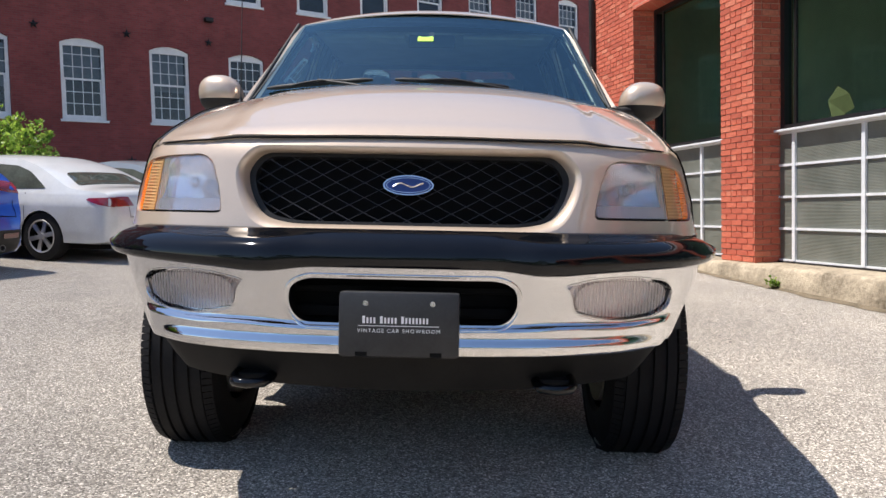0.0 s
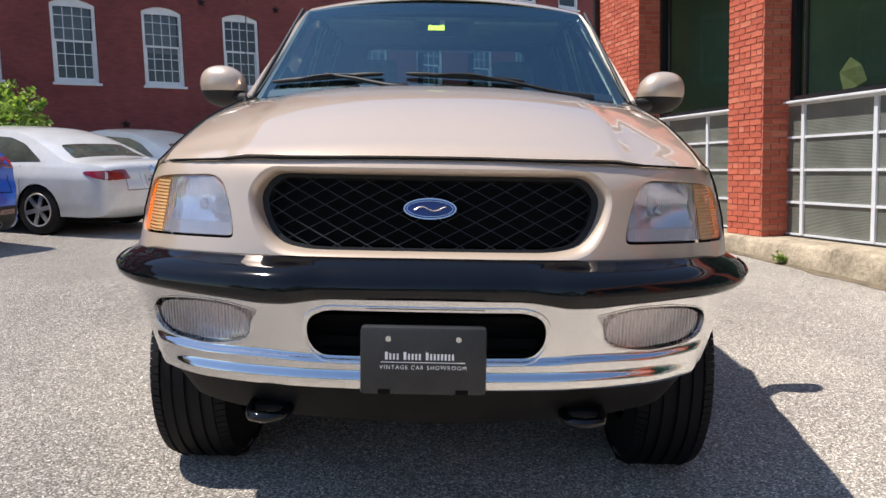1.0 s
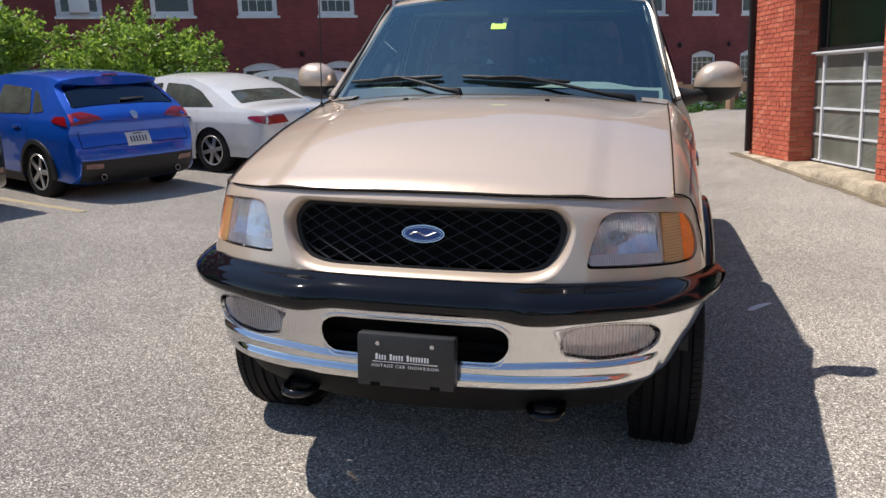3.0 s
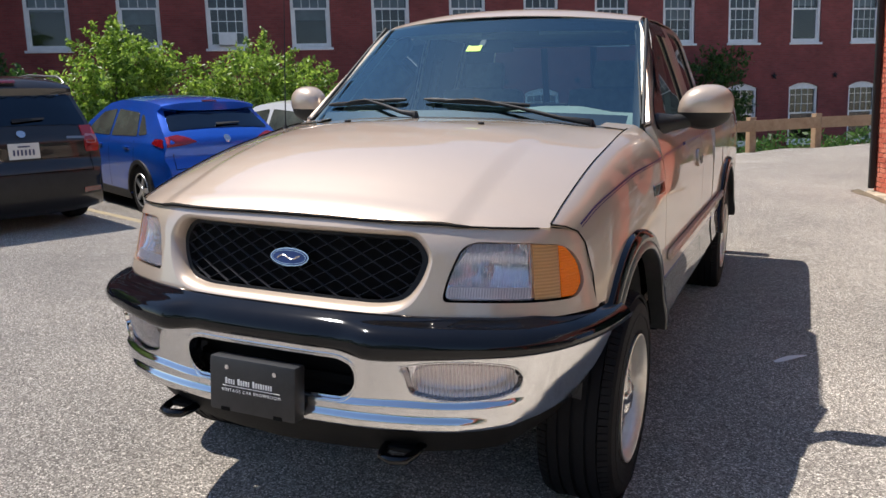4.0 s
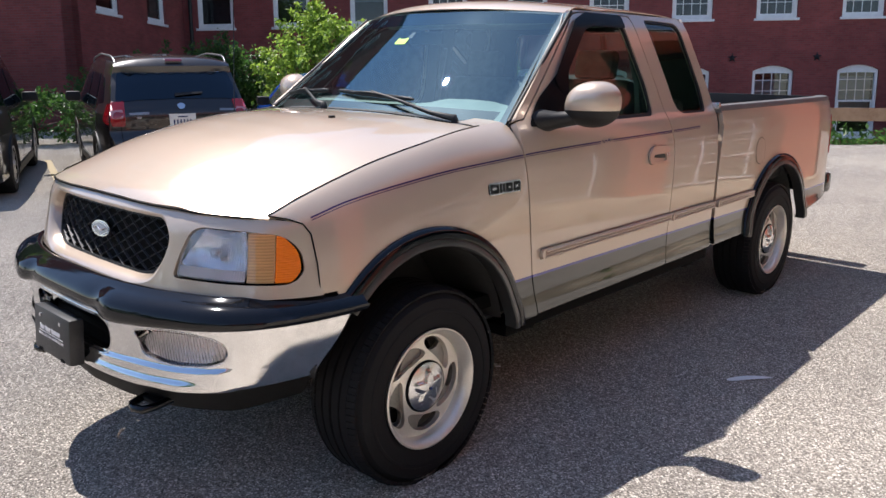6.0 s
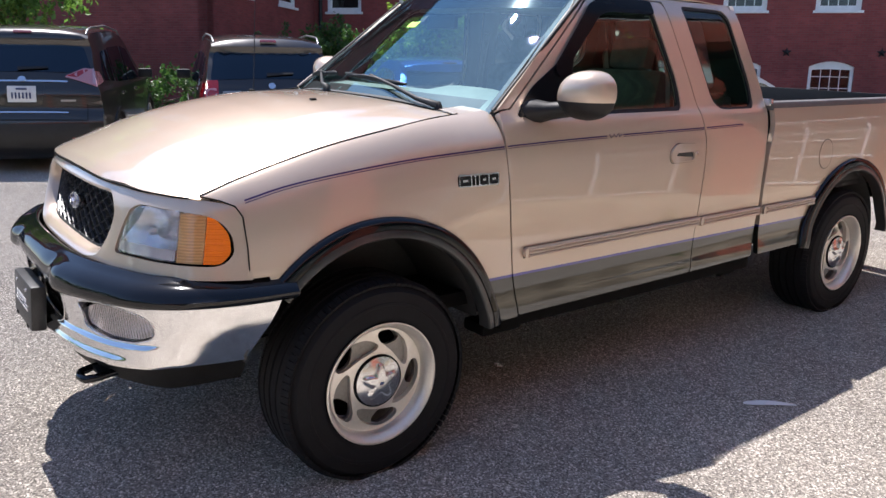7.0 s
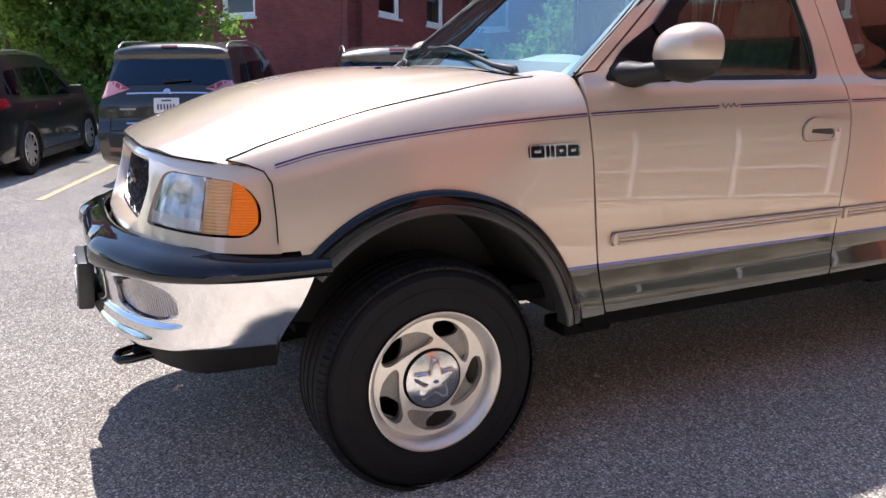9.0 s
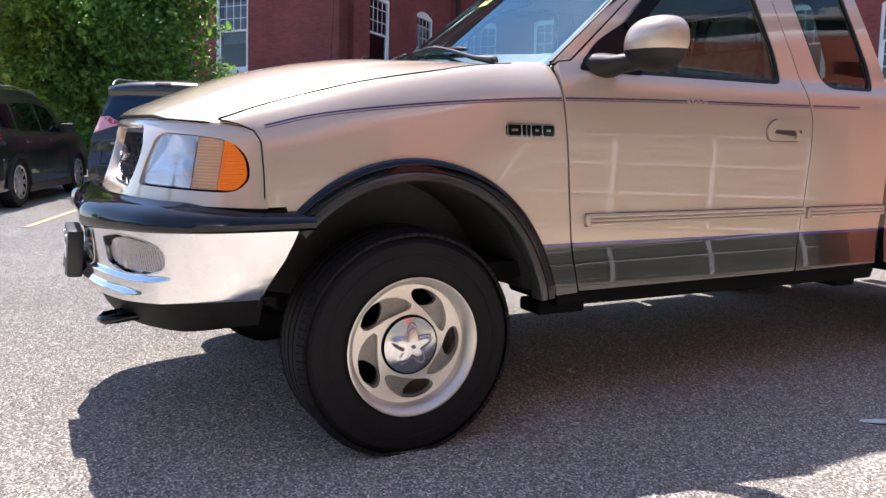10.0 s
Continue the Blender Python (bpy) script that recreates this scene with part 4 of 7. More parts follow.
panel("rear_window", REAR_SCREEN, lambda x, z: Vector(back(-x, z)) + Vector((0, -0.01, 0)), pane_material("dark_rear_glass", (0.5, 0.6, 0.56), 1.5, 0.003), truck, "dark tinted rear cab window", step=0.1, thick=0)
panel("rear_window_bar", [(-0.02, 1.43), (0.02, 1.43), (0.02, 1.79), (-0.02, 1.79)], lambda x, z: back(-x + 0.17, z), BLACK, truck, step=0.1, thick=0.02, lift=-0.01)
panel("rear_window_bar", [(-0.02, 1.43), (0.02, 1.43), (0.02, 1.79), (-0.02, 1.79)], lambda x, z: back(-x - 0.17, z), BLACK, truck, step=0.1, thick=0.02, lift=-0.01)

# cab interior
boxes("cab_floor", [(-0.86, 0.86, 0.35, 2.50, 0.56, 0.62)], DARK, truck)
boxes("headliner", [(-0.66, 0.66, 1.32, 2.42, 1.83, 1.845)], TRIM_BEIGE, truck, bevel=0.005)
dash = []
for k in range(25):
    x = -0.80 + 1.6 * k / 24
    f = window_line(1.36) - 0.225 * (1 - (x / 0.84) ** 2)
    hump = 0.03 * math.exp(-((x - 0.42) / 0.2) ** 4)
    g = (0.93 - f) / 0.56
    dash.append([(x, f + 0.03, 1.33), (x, f + 0.14 * g, 1.368), (x, f + 0.28 * g, 1.395 + hump * 0.5), (x, f + 0.42 * g, 1.41 + hump), (x, f + 0.51 * g, 1.402 + hump), (x, f + 0.56 * g, 1.36), (x, f + 0.57 * g, 1.25), (x, f + 0.52 * g, 1.05), (x, f + 0.45 * g, 0.85)])
grid("dashboard", dash, DASH, truck, "pale grey-green dashboard", sharp=50)
wheel_c = Vector((0.42, 1.12, 1.24))
wm = Matrix.Translation(wheel_c) @ Matrix.Rotation(radians(-62), 4, "X")
sw = tube("steering_wheel", [wm @ Vector((0.185 * math.cos(a), 0.185 * math.sin(a), 0)) for a in np.linspace(0, 2 * math.pi, 33)[:-1]], 0.015, BLACK, truck, "black steering wheel", closed=True)
boxes("steering_hub", [(-0.08, 0.08, -0.09, 0.06, -0.04, 0.0)], BLACK, sw, bevel=0.02, m=wm)
for a in (0, 180, 270):
    tube("spoke", [wm @ Vector((0.05 * math.cos(radians(a)), 0.05 * math.sin(radians(a)), -0.01)), wm @ Vector((0.18 * math.cos(radians(a)), 0.18 * math.sin(radians(a)), 0))], 0.014, BLACK, sw)
tube("steering_column", [wm @ Vector((0, 0, -0.02)), wm @ Vector((0, 0, -0.35))], 0.04, TRIM_BEIGE, sw)
for sx in (1, -1):
    seat = boxes("seat", [(sx * 0.42 - 0.27, sx * 0.42 + 0.27, 1.32, 1.80, 0.78, 0.96)], SEAT_CLOTH, truck, "grey cloth bucket seat", bevel=0.05)
    boxes("seat_back", [(-0.27, 0.27, -0.07, 0.07, 0, 0.60)], SEAT_CLOTH, seat, bevel=0.055, m=Matrix.Translation((sx * 0.42, 1.82, 0.93)) @ Matrix.Rotation(radians(-12), 4, "X"))
    boxes("headrest", [(-0.13, 0.13, -0.045, 0.045, 0.60, 0.77)], SEAT_CLOTH, seat, bevel=0.04, m=Matrix.Translation((sx * 0.42, 1.82, 0.93)) @ Matrix.Rotation(radians(-12), 4, "X"))
    panel("door_trim", rounded([(0.75, 0.6), (1.85, 0.6), (1.88, 1.30), (0.72, 1.30)], 0.05, 3), lambda y, z: (side(y, z)[0] - 0.07, y, z), TRIM_BEIGE, truck, step=0.1, thick=0.02, mirror=sx < 0)
    boxes("sun_visor", [(sx * 0.38 - 0.22, sx * 0.38 + 0.22, 1.26, 1.44, 1.80, 1.82)], TRIM_BEIGE, truck, bevel=0.008)
    tube("seat_belt", [(sx * 0.69, 1.86, 1.70), (sx * 0.745, 1.87, 1.5), (sx * 0.80, 1.86, 1.1)], 0.02, SEAT_CLOTH, truck, sides=4)
    panel("pillar_trim", [(0.70, 1.37), (window_line(1.8) + 0.02, 1.80), (window_line(1.8) + 0.12, 1.80), (0.84, 1.37)], lambda y, z: (side(y, z)[0] - 0.035, y, z), TRIM_BEIGE, truck, step=0.1, thick=0.01, mirror=sx < 0)
boxes("rear_bench", [(-0.75, 0.75, 2.10, 2.40, 0.75, 0.92), (-0.75, 0.75, 2.36, 2.46, 0.92, 1.40)], SEAT_CLOTH, truck, bevel=0.05)

# load bed
boxes("bed_liner", [(-0.86, 0.86, 2.56, 4.60, 0.80, 0.84), (-0.88, -0.84, 2.56, 4.60, 0.84, 1.345), (0.84, 0.88, 2.56, 4.60, 0.84, 1.345), (-0.86, 0.86, 2.55, 2.59, 0.84, 1.345)], BLACK, truck, "black plastic bed liner", bevel=0.008)
RAIL_CAP = mottle(material("grey_black_rail_cap", (0.12, 0.12, 0.12), 0.4), (0.09, 0.09, 0.092), (0.15, 0.15, 0.15), 10, rough=(0.35, 0.55))
for sx in (1, -1):
    grid("bed_rail", [[(sx * (SIDE_X(y) - 0.06 + dx), y, 1.335 + dz) for dx, dz in ((0.012, -0.012), (0.012, 0.012), (0.0, 0.03), (-0.05, 0.034), (-0.085, 0.03), (-0.09, -0.012))] for y in np.linspace(2.55, 4.64, 12)], RAIL_CAP, truck, "black rail cap", caps=True, flip=sx < 0)
    boxes("rail_clip", [(sx * 0.895 - 0.03, sx * 0.895 + 0.03, 2.535, 2.565, 1.345, 1.385)], SILVER, truck, bevel=0.006)
    panel("tail_light", rounded([(4.60, 0.92), (4.652, 0.92), (4.652, 1.22), (4.60, 1.22)], 0.01, 2), bed_side, material("red_tail_lens", (0.35, 0.01, 0.01), 0.15, Coat_Weight=1.0), truck, step=0.04, thick=0.01, mirror=sx < 0, lift=0.006)
boxes("tailgate", [(-0.80, 0.80, 4.60, 4.655, 0.82, 1.35)], PAINT, truck, bevel=0.02)
boxes("tailgate_liner", [(-0.80, 0.80, 4.575, 4.598, 0.84, 1.362)], BLACK, truck, bevel=0.004)
boxes("rear_bumper", [(-0.92, 0.92, 4.68, 4.84, 0.58, 0.74)], BLACK_PAD, truck, "black rear step bumper", bevel=0.03)
panel("fuel_door_gap", oval(3.13, 1.055, 0.0795, 0.0895, 28), bed_side, TRIM_DARK, truck, step=0.03, thick=0, lift=0.0013)
panel("fuel_door", oval(3.13, 1.055, 0.075, 0.085, 28), bed_side, PAINT, truck, "round fuel filler door", step=0.03, thick=0.003, lift=0.0025)

# chassis and underbody
for sx in (1, -1):
    boxes("frame_rail", [(sx * 0.42 - 0.04, sx * 0.42 + 0.04, -0.75, 4.6, 0.46, 0.60)], DARK, truck, bevel=0.01)
boxes("axle", [(-0.75, 0.75, REAR_AXLE - 0.05, REAR_AXLE + 0.05, 0.33, 0.43), (-0.16, 0.16, REAR_AXLE - 0.17, REAR_AXLE + 0.17, 0.26, 0.52)], DARK, truck, bevel=0.03)
boxes("front_suspension", [(-0.70, 0.70, -0.08, 0.10, 0.33, 0.45), (-0.30, 0.30, -0.3, 0.35, 0.36, 0.70)], DARK, truck, bevel=0.03)
boxes("engine_block", [(-0.36, 0.36, -0.6, 0.5, 0.50, 1.05)], DARK, truck, bevel=0.05)
boxes("gearbox", [(-0.2, 0.2, 0.5, 1.5, 0.40, 0.62), (0.3, 0.62, 0.78, 0.98, 0.38, 0.5), (-0.6, -0.25, 1.9, 3.0, 0.40, 0.6)], DARK, truck, bevel=0.04)
tube("exhaust", [(-0.3, 1.0, 0.45), (-0.45, 1.8, 0.43), (-0.48, 2.9, 0.43), (-0.5, 3.3, 0.62), (-0.55, 3.9, 0.55), (-0.8, 4.4, 0.48)], 0.04, DARK, truck)

# bumper: chrome face bar with openings, black pad on top, plastic valance below
FOG = rounded([(0.484, 0.636), (0.60, 0.610), (0.735, 0.620), (0.796, 0.646), (0.803, 0.69), (0.772, 0.722), (0.68, 0.736), (0.555, 0.735), (0.455, 0.714), (0.474, 0.692)], [0.03, 0.05, 0.04, 0.03, 0.03, 0.04, 0.05, 0.05, 0.012, 0.02], 5)
FOG = [(bump_s(x), z) for x, z in FOG]
FOG_GLASS = rounded([(0.490, 0.642), (0.60, 0.618), (0.735, 0.628), (0.788, 0.650), (0.793, 0.686), (0.765, 0.714), (0.66, 0.726), (0.54, 0.722), (0.492, 0.698)], [0.03, 0.05, 0.04, 0.03, 0.03, 0.04, 0.05, 0.04, 0.03], 4)
FOG_GLASS = [(bump_s(x), z) for x, z in FOG_GLASS]
MOUTH = rounded([(-0.285, 0.604), (0.285, 0.604), (0.32, 0.645), (0.318, 0.705), (0.27, 0.729), (-0.27, 0.729), (-0.318, 0.705), (-0.32, 0.645)], [0.05, 0.05, 0.04, 0.03, 0.03, 0.03, 0.03, 0.04], 4)
MOUTH = [(bump_s(x), z) for x, z in MOUTH]
se = bump_s(0.979)
low = [(0.0, 0.519), (0.2, 0.520), (0.4, 0.520), (0.6, 0.522), (0.75, 0.527), (0.9, 0.537), (0.945, 0.545)]
half = [(bump_s(x), z) for x, z in low[:-1]] + [(se - 0.125, 0.545), (se - 0.095, 0.60), (se - 0.045, 0.68), (se - 0.02, 0.735), (se, 0.79), (se, 0.82)]
bar = half + [(-u, v) for u, v in half[::-1]][:-1]
bumper_ob = panel("front_bumper", bar, bumper, CHROME, truck, "polished chrome face bar", holes=[FOG, mirrored(FOG), MOUTH], step=0.016, vstep=0.006, thick=0.03)
PAD_LOW = mono([0, 0.24, 0.31, 0.37, 0.43, 0.5, 0.7, 0.9, 1.3], [0.759, 0.758, 0.752, 0.745, 0.745, 0.750, 0.759, 0.766, 0.780])
PAD_OUT = mono([0, 0.27, 0.39, 0.5, 1.3], [0.0, 0.0, 0.028, 0.026, 0.02])
rows = []
for k in range(97):
    s = -BUMP_END + 2 * BUMP_END * k / 96
    x, y, nx, ny = BUMP(s)
    zb, o = PAD_LOW(abs(s)), PAD_OUT(abs(s))
    t = 0.864 - 0.013 * min(1, (abs(s) / 1.2) ** 2)
    sec = [(-0.075, t - 0.035), (-0.067, t - 0.006), (-0.055, t), (-0.045, t - 0.004), (-0.034, t - 0.011), (-0.023 + o * 0.35, t - 0.017), (-0.012 + o * 0.65, t - 0.024), (-0.001 + o * 0.85, t - 0.033), (0.009 + o, t - 0.044), (0.017 + o, t - 0.057), (0.0225 + o, zb + 0.027), (0.019 + o, zb + 0.010), (0.011 + o, zb + 0.002), (-0.02, zb + 0.002)]
    rows.append([(x + nx * d, y + ny * d, z) for d, z in sec])
grid("bumper_pad", rows, BLACK_PAD, bumper_ob, "glossy black bumper top pad", caps=True, flip=True, sharp=70)
# near-black sheets put the shade of the gap above the pad into colour
shelf = []
for k in range(41):
    s = -1.08 + 2.16 * k / 40
    x, y, nx, ny = NOSE(s)
    shelf.append([(x - nx * 0.04, y - ny * 0.04, 0.80), (x + nx * 0.05, y + ny * 0.05, 0.79)])
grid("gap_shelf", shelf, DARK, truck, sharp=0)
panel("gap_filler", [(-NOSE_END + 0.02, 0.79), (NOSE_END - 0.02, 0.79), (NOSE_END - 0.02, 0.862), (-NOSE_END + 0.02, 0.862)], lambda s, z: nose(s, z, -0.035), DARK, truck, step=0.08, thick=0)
# near-black back and bars stand in for the shade inside the mouth
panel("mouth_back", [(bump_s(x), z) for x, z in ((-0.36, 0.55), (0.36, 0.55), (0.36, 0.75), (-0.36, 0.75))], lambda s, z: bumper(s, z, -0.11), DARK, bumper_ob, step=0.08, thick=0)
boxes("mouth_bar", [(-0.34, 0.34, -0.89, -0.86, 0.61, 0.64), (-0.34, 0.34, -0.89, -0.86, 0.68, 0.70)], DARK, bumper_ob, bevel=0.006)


def chrome_rim(name, loop, grow, mirror=False):
    """A rolled chrome lip round an opening of the face bar."""
    loop = refine(loop, 0.02)
    c = sum((Vector(p) for p in loop), Vector((0, 0))) / len(loop)
    rows = []
    for g, out in ((1.0, -0.0015), (0.8, 0.0015), (0.5, 0.0022), (0.25, -0.002), (0.08, -0.010), (0.0, -0.022), (-0.05, -0.034), (-0.05, -0.05)):
        row = []
        for i, (u, v) in enumerate(loop):
            a, d = Vector(loop[i - 1]), Vector(loop[(i + 1) % len(loop)])
            t = (d - a).normalized()
            n = Vector((t.y, -t.x))
            if n.dot(Vector((u, v)) - c) < 0:
                n = -n
            q = Vector((u, v)) + n * grow * g
            p = bumper(q.x, q.y, out)
            row.append((-p[0] if mirror else p[0], p[1], p[2]))
        rows.append(row)
    grid(name, rows, CHROME, bumper_ob, closed_u=True, flip=mirror, sharp=0)


chrome_rim("mouth_rim", MOUTH, 0.016)
for mirror in (False, True):
    chrome_rim("fog_rim", FOG, 0.005, mirror)
    fog = panel("fog_light", FOG_GLASS, lambda s, z: bumper(s, z, -0.014), FOG_LENS, bumper_ob, "fluted fog light lens", step=0.03, thick=0.03, mirror=mirror)
    panel("fog_back", FOG, lambda s, z: bumper(s, z, -0.055), REFLECTOR, fog, step=0.06, thick=0, mirror=mirror)
vl = [(x, z - 0.001) for x, z in low]


def valance_fn(s, z):
    x, y, nx, ny = BUMP(s)
    d = -0.022 - 0.9 * max(0, 0.56 - z) ** 1.5 - 0.05 * min(1, abs(s)) * max(0, 0.58 - z) / 0.14 - 0.06 * ease((abs(s) - 0.62) / 0.5)
    return (x + nx * d, y + ny * d, z)


half_v = [(bump_s(x), z) for x, z in vl] + [(se - 0.115, 0.544), (se - 0.135, 0.44), (bump_s(0.8), 0.415), (bump_s(0.5), 0.402), (0.0, 0.398)]
full_v = half_v[:-1] + [half_v[-1]] + [(-u, v) for u, v in half_v[-2:0:-1]]
panel("valance", full_v, valance_fn, VALANCE, bumper_ob, "matt black plastic valance", step=0.04, thick=0.03)
for sx in (1, -1):
    c = Vector((sx * 0.435, -0.935, 0.428))
    pts = [c + Vector((-0.05, 0.14, 0.012)), c + Vector((-0.052, 0.03, 0.0)), c + Vector((-0.04, -0.008, -0.004)), c + Vector((0, -0.02, -0.005)), c + Vector((0.04, -0.008, -0.004)), c + Vector((0.052, 0.03, 0.0)), c + Vector((0.05, 0.14, 0.012))]
    sm = []
    for a, b in zip(pts, pts[1:]):
        sm += [a.lerp(b, t) for t in (0, 0.5)]
    hook = tube("tow_hook", sm + [pts[-1]], 0.015, BLACK_PAD, bumper_ob, "black tow hook loop", sides=8)
    boxes("hook_web", [(c.x - 0.046, c.x + 0.046, c.y + 0.035, c.y + 0.13, c.z - 0.005, c.z + 0.012)], VALANCE, hook, bevel=0.004)

# dealer plate
pm = Matrix.Translation((-0.004, -1.035, 0.613)) @ Matrix.Rotation(radians(-4), 4, "X")
plate = part("front_plate", (lambda bm: (add_box(bm, -0.163, 0.163, -0.012, 0.045, -0.088, 0.088, bevel=0.012), bmesh.ops.transform(bm, matrix=pm, verts=bm.verts), bm)[2])(bmesh.new()), mottle(material("dark_grey_plate", (0.022, 0.022, 0.023), 0.42), (0.016, 0.016, 0.017), (0.034, 0.034, 0.035), 12, bump=0.0003, bump_scale=400), truck, "black dealer plate in a plastic holder")
for x in (-0.09, 0.09):
    tube("plate_bolt", [pm @ Vector((x, -0.012, 0.058)), pm @ Vector((x, -0.017, 0.058))], 0.0075, SILVER, plate, sides=10)
for x in (-0.10, 0.10):
    boxes("plate_slot", [(x - 0.016, x + 0.016, -0.0135, -0.011, -0.085, -0.073)], DARK, plate, m=pm)


def lettering(text, size, x, z, parent, m, spread=1.0):
    cu = bpy.data.curves.new("lettering", "FONT")
    cu.body, cu.size, cu.align_x, cu.space_character = text, size, "CENTER", spread
    cu.extrude = 0.0006
    tmp = new("lettering", cu)
    me = bpy.data.meshes.new_from_object(tmp.evaluated_get(bpy.context.evaluated_depsgraph_get()))
    bpy.data.objects.remove(tmp)
    me.transform(m @ Matrix.Translation((x, -0.0135, z)) @ Matrix.Rotation(radians(90), 4, "X"))
    return finish("lettering", me, WHITE_INK, parent, "", smooth=False)


lettering("VINTAGE CAR SHOWROOM", 0.0145, 0.0, -0.0205, plate, pm, 1.28)
boxes("plate_line", [(-0.108, 0.108, -0.0138, -0.012, -0.0035, -0.0018)], WHITE_INK, plate, m=pm)
# the business name above the line: plain bars for its three words
x = -0.098
for word in (4, 5, 8):
    for k in range(word):
        w, h = (0.0112, 0.0195) if k == 0 else (0.0093, 0.0155)
        boxes("name_bar", [(x, x + w - 0.0042, -0.0138, -0.012, 0.004, 0.004 + h)], WHITE_INK, plate, m=pm)
        x += w
    x += 0.0085

# antenna on the passenger fender
tube("antenna", [(-0.80, 0.30, 1.335), (-0.80, 0.30, 1.36), (-0.80, 0.34, 2.12)], [0.014, 0.003, 0.0015], BLACK, truck, "thin black whip antenna", sides=6)


# wheels
def wheel(c, out, steer=0.0):
    """A wheel whose outer face looks to out (+1 or -1 in x)."""
    hub = new("wheel")
    hub.parent = truck
    hub.matrix_local = Matrix.Translation(c) @ Matrix.Rotation(radians(steer), 4, "Z") @ Matrix.Diagonal((out, 1, 1, 1))
    tagged(hub, "five-slot alloy wheel with black tyre")
    R, hw = 0.408, 0.130
    prof = [(-hw + 0.012, 0.235), (-hw - 0.004, 0.255), (-hw - 0.006, 0.31), (-hw + 0.004, 0.357), (-hw + 0.022, 0.384), (-hw + 0.036, 0.393)]
    for x0, x1 in ((-0.088, -0.052), (-0.044, -0.006), (0.006, 0.044), (0.052, 0.088)):
        prof += [(x0 - 0.0001, R - 0.013), (x0 + 0.002, R - 0.0015 - abs(x0) * 0.03), (x1 - 0.002, R - 0.0015 - abs(x1) * 0.03), (x1 + 0.0001, R - 0.013)]
    prof += [(hw - 0.036, 0.393), (hw - 0.022, 0.384), (hw + 0.001, 0.362), (hw + 0.003, 0.352), (hw + 0.006, 0.325), (hw + 0.0085, 0.323), (hw + 0.0085, 0.313), (hw + 0.006, 0.311), (hw + 0.006, 0.27), (hw + 0.003, 0.256), (hw - 0.010, 0.238)]
    n = 72
    rows = [[(x, r * math.cos(2 * math.pi * k / n), r * math.sin(2 * math.pi * k / n)) for k in range(n)] for x, r in prof]
    tyre = grid("tyre", rows, RUBBER, hub, "black road tyre", closed_u=True, flip=False, sharp=30)
    # sipes and shoulder blocks as raised bars across the shoulders
    bm = bmesh.new()
    for k in range(96):
        q = 2 * math.pi * k / 96
        for xx in (-0.107, 0.107):
            add = bmesh.ops.create_cube(bm, size=1, matrix=Matrix.Rotation(q, 4, "X") @ Matrix.Translation((xx, 0, R - 0.0125)) @ Matrix.Rotation(math.copysign(0.36, xx), 4, "Y") @ Matrix.Diagonal((0.036, 0.0225, 0.012, 1)))
    tagged(part("tread_pattern", bm, RUBBER, tyre, smooth=False), kind="stuff")
    # rim: lip and barrel
    lip = [(hw - 0.012, 0.236), (hw + 0.004, 0.244), (hw + 0.009, 0.246), (hw + 0.011, 0.240), (hw + 0.006, 0.232), (hw - 0.012, 0.220), (hw - 0.03, 0.214), (0.0, 0.205), (-hw, 0.21)]
    rows = [[(x, r * math.cos(2 * math.pi * k / 64), r * math.sin(2 * math.pi * k / 64)) for k in range(64)] for x, r in lip]
    rim = grid("rim", rows, ALLOY, hub, "machined alloy rim", closed_u=True, sharp=40)

    def dish(y, z, back_off=0.0):
        r = math.hypot(y, z)
        return (hw - 0.036 - 0.012 * math.cos(min(1, r / 0.21) * math.pi) * -1 - back_off, y, z)
    disc = oval(0, 0, 0.215, 0.215, 60)
    slots, pockets = [], []
    for k in range(5):
        a0 = radians(70 + 72 * k)

        def pol(r, a):
            return (r * math.cos(a0 + radians(a)), r * math.sin(a0 + radians(a)))
        # a teardrop: blunt and wide at one end, sweeping to a point at the other
        pockets.append([pol(r, a) for r, a in ((0.180, 18), (0.196, 15), (0.203, 4), (0.202, -8), (0.193, -22), (0.177, -36), (0.157, -49), (0.138, -57), (0.124, -51), (0.119, -38), (0.120, -24), (0.127, -10), (0.139, 4), (0.157, 15))])
        slots.append([pol(r, a) for r, a in ((0.177, 17), (0.194, 14), (0.201, 3), (0.200, -9), (0.188, -19), (0.165, -18), (0.143, -7), (0.138, 4), (0.156, 14))])
    panel("spoke_face", disc, dish, ALLOY, rim, "brushed five-slot spoke face", holes=[rounded(p, 0.012, 2) for p in pockets] + [oval(0, 0, 0.092, 0.092, 30)], step=0.014, thick=0.028)
    panel("slot_floor", oval(0, 0, 0.214, 0.214, 48), lambda y, z: dish(y, z, 0.022), ALLOY_DARK, rim, holes=[rounded(p, 0.008, 2) for p in slots], step=0.02, thick=0.02)
    rows = [[(-0.06, r * math.cos(2 * math.pi * k / 32), r * math.sin(2 * math.pi * k / 32)) for k in range(32)] for r in (0.01, 0.205)]
    grid("brake_disc", rows, DARK, rim, closed_u=True)
    cap = []
    for r in (0.0005, 0.012, 0.022, 0.03, 0.037, 0.043, 0.049, 0.055, 0.061, 0.067, 0.073, 0.079, 0.086, 0.093, 0.099, 0.101):
        row = []
        for k in range(100):
            a = 2 * math.pi * k / 100
            star = 0.040 + 0.034 * max(0.0, math.cos(2.5 * (a - 0.3) - math.pi * round(2.5 * (a - 0.3) / math.pi))) ** 3
            up = 0.009 * ease((star - r) / 0.014 + 0.5)
            rise = 0.016 * (1 - (r / 0.1) ** 2) - (0.012 if r > 0.1 else 0.0)
            row.append((hw - 0.026 + rise + up, r * math.cos(a), r * math.sin(a)))
        cap.append(row)
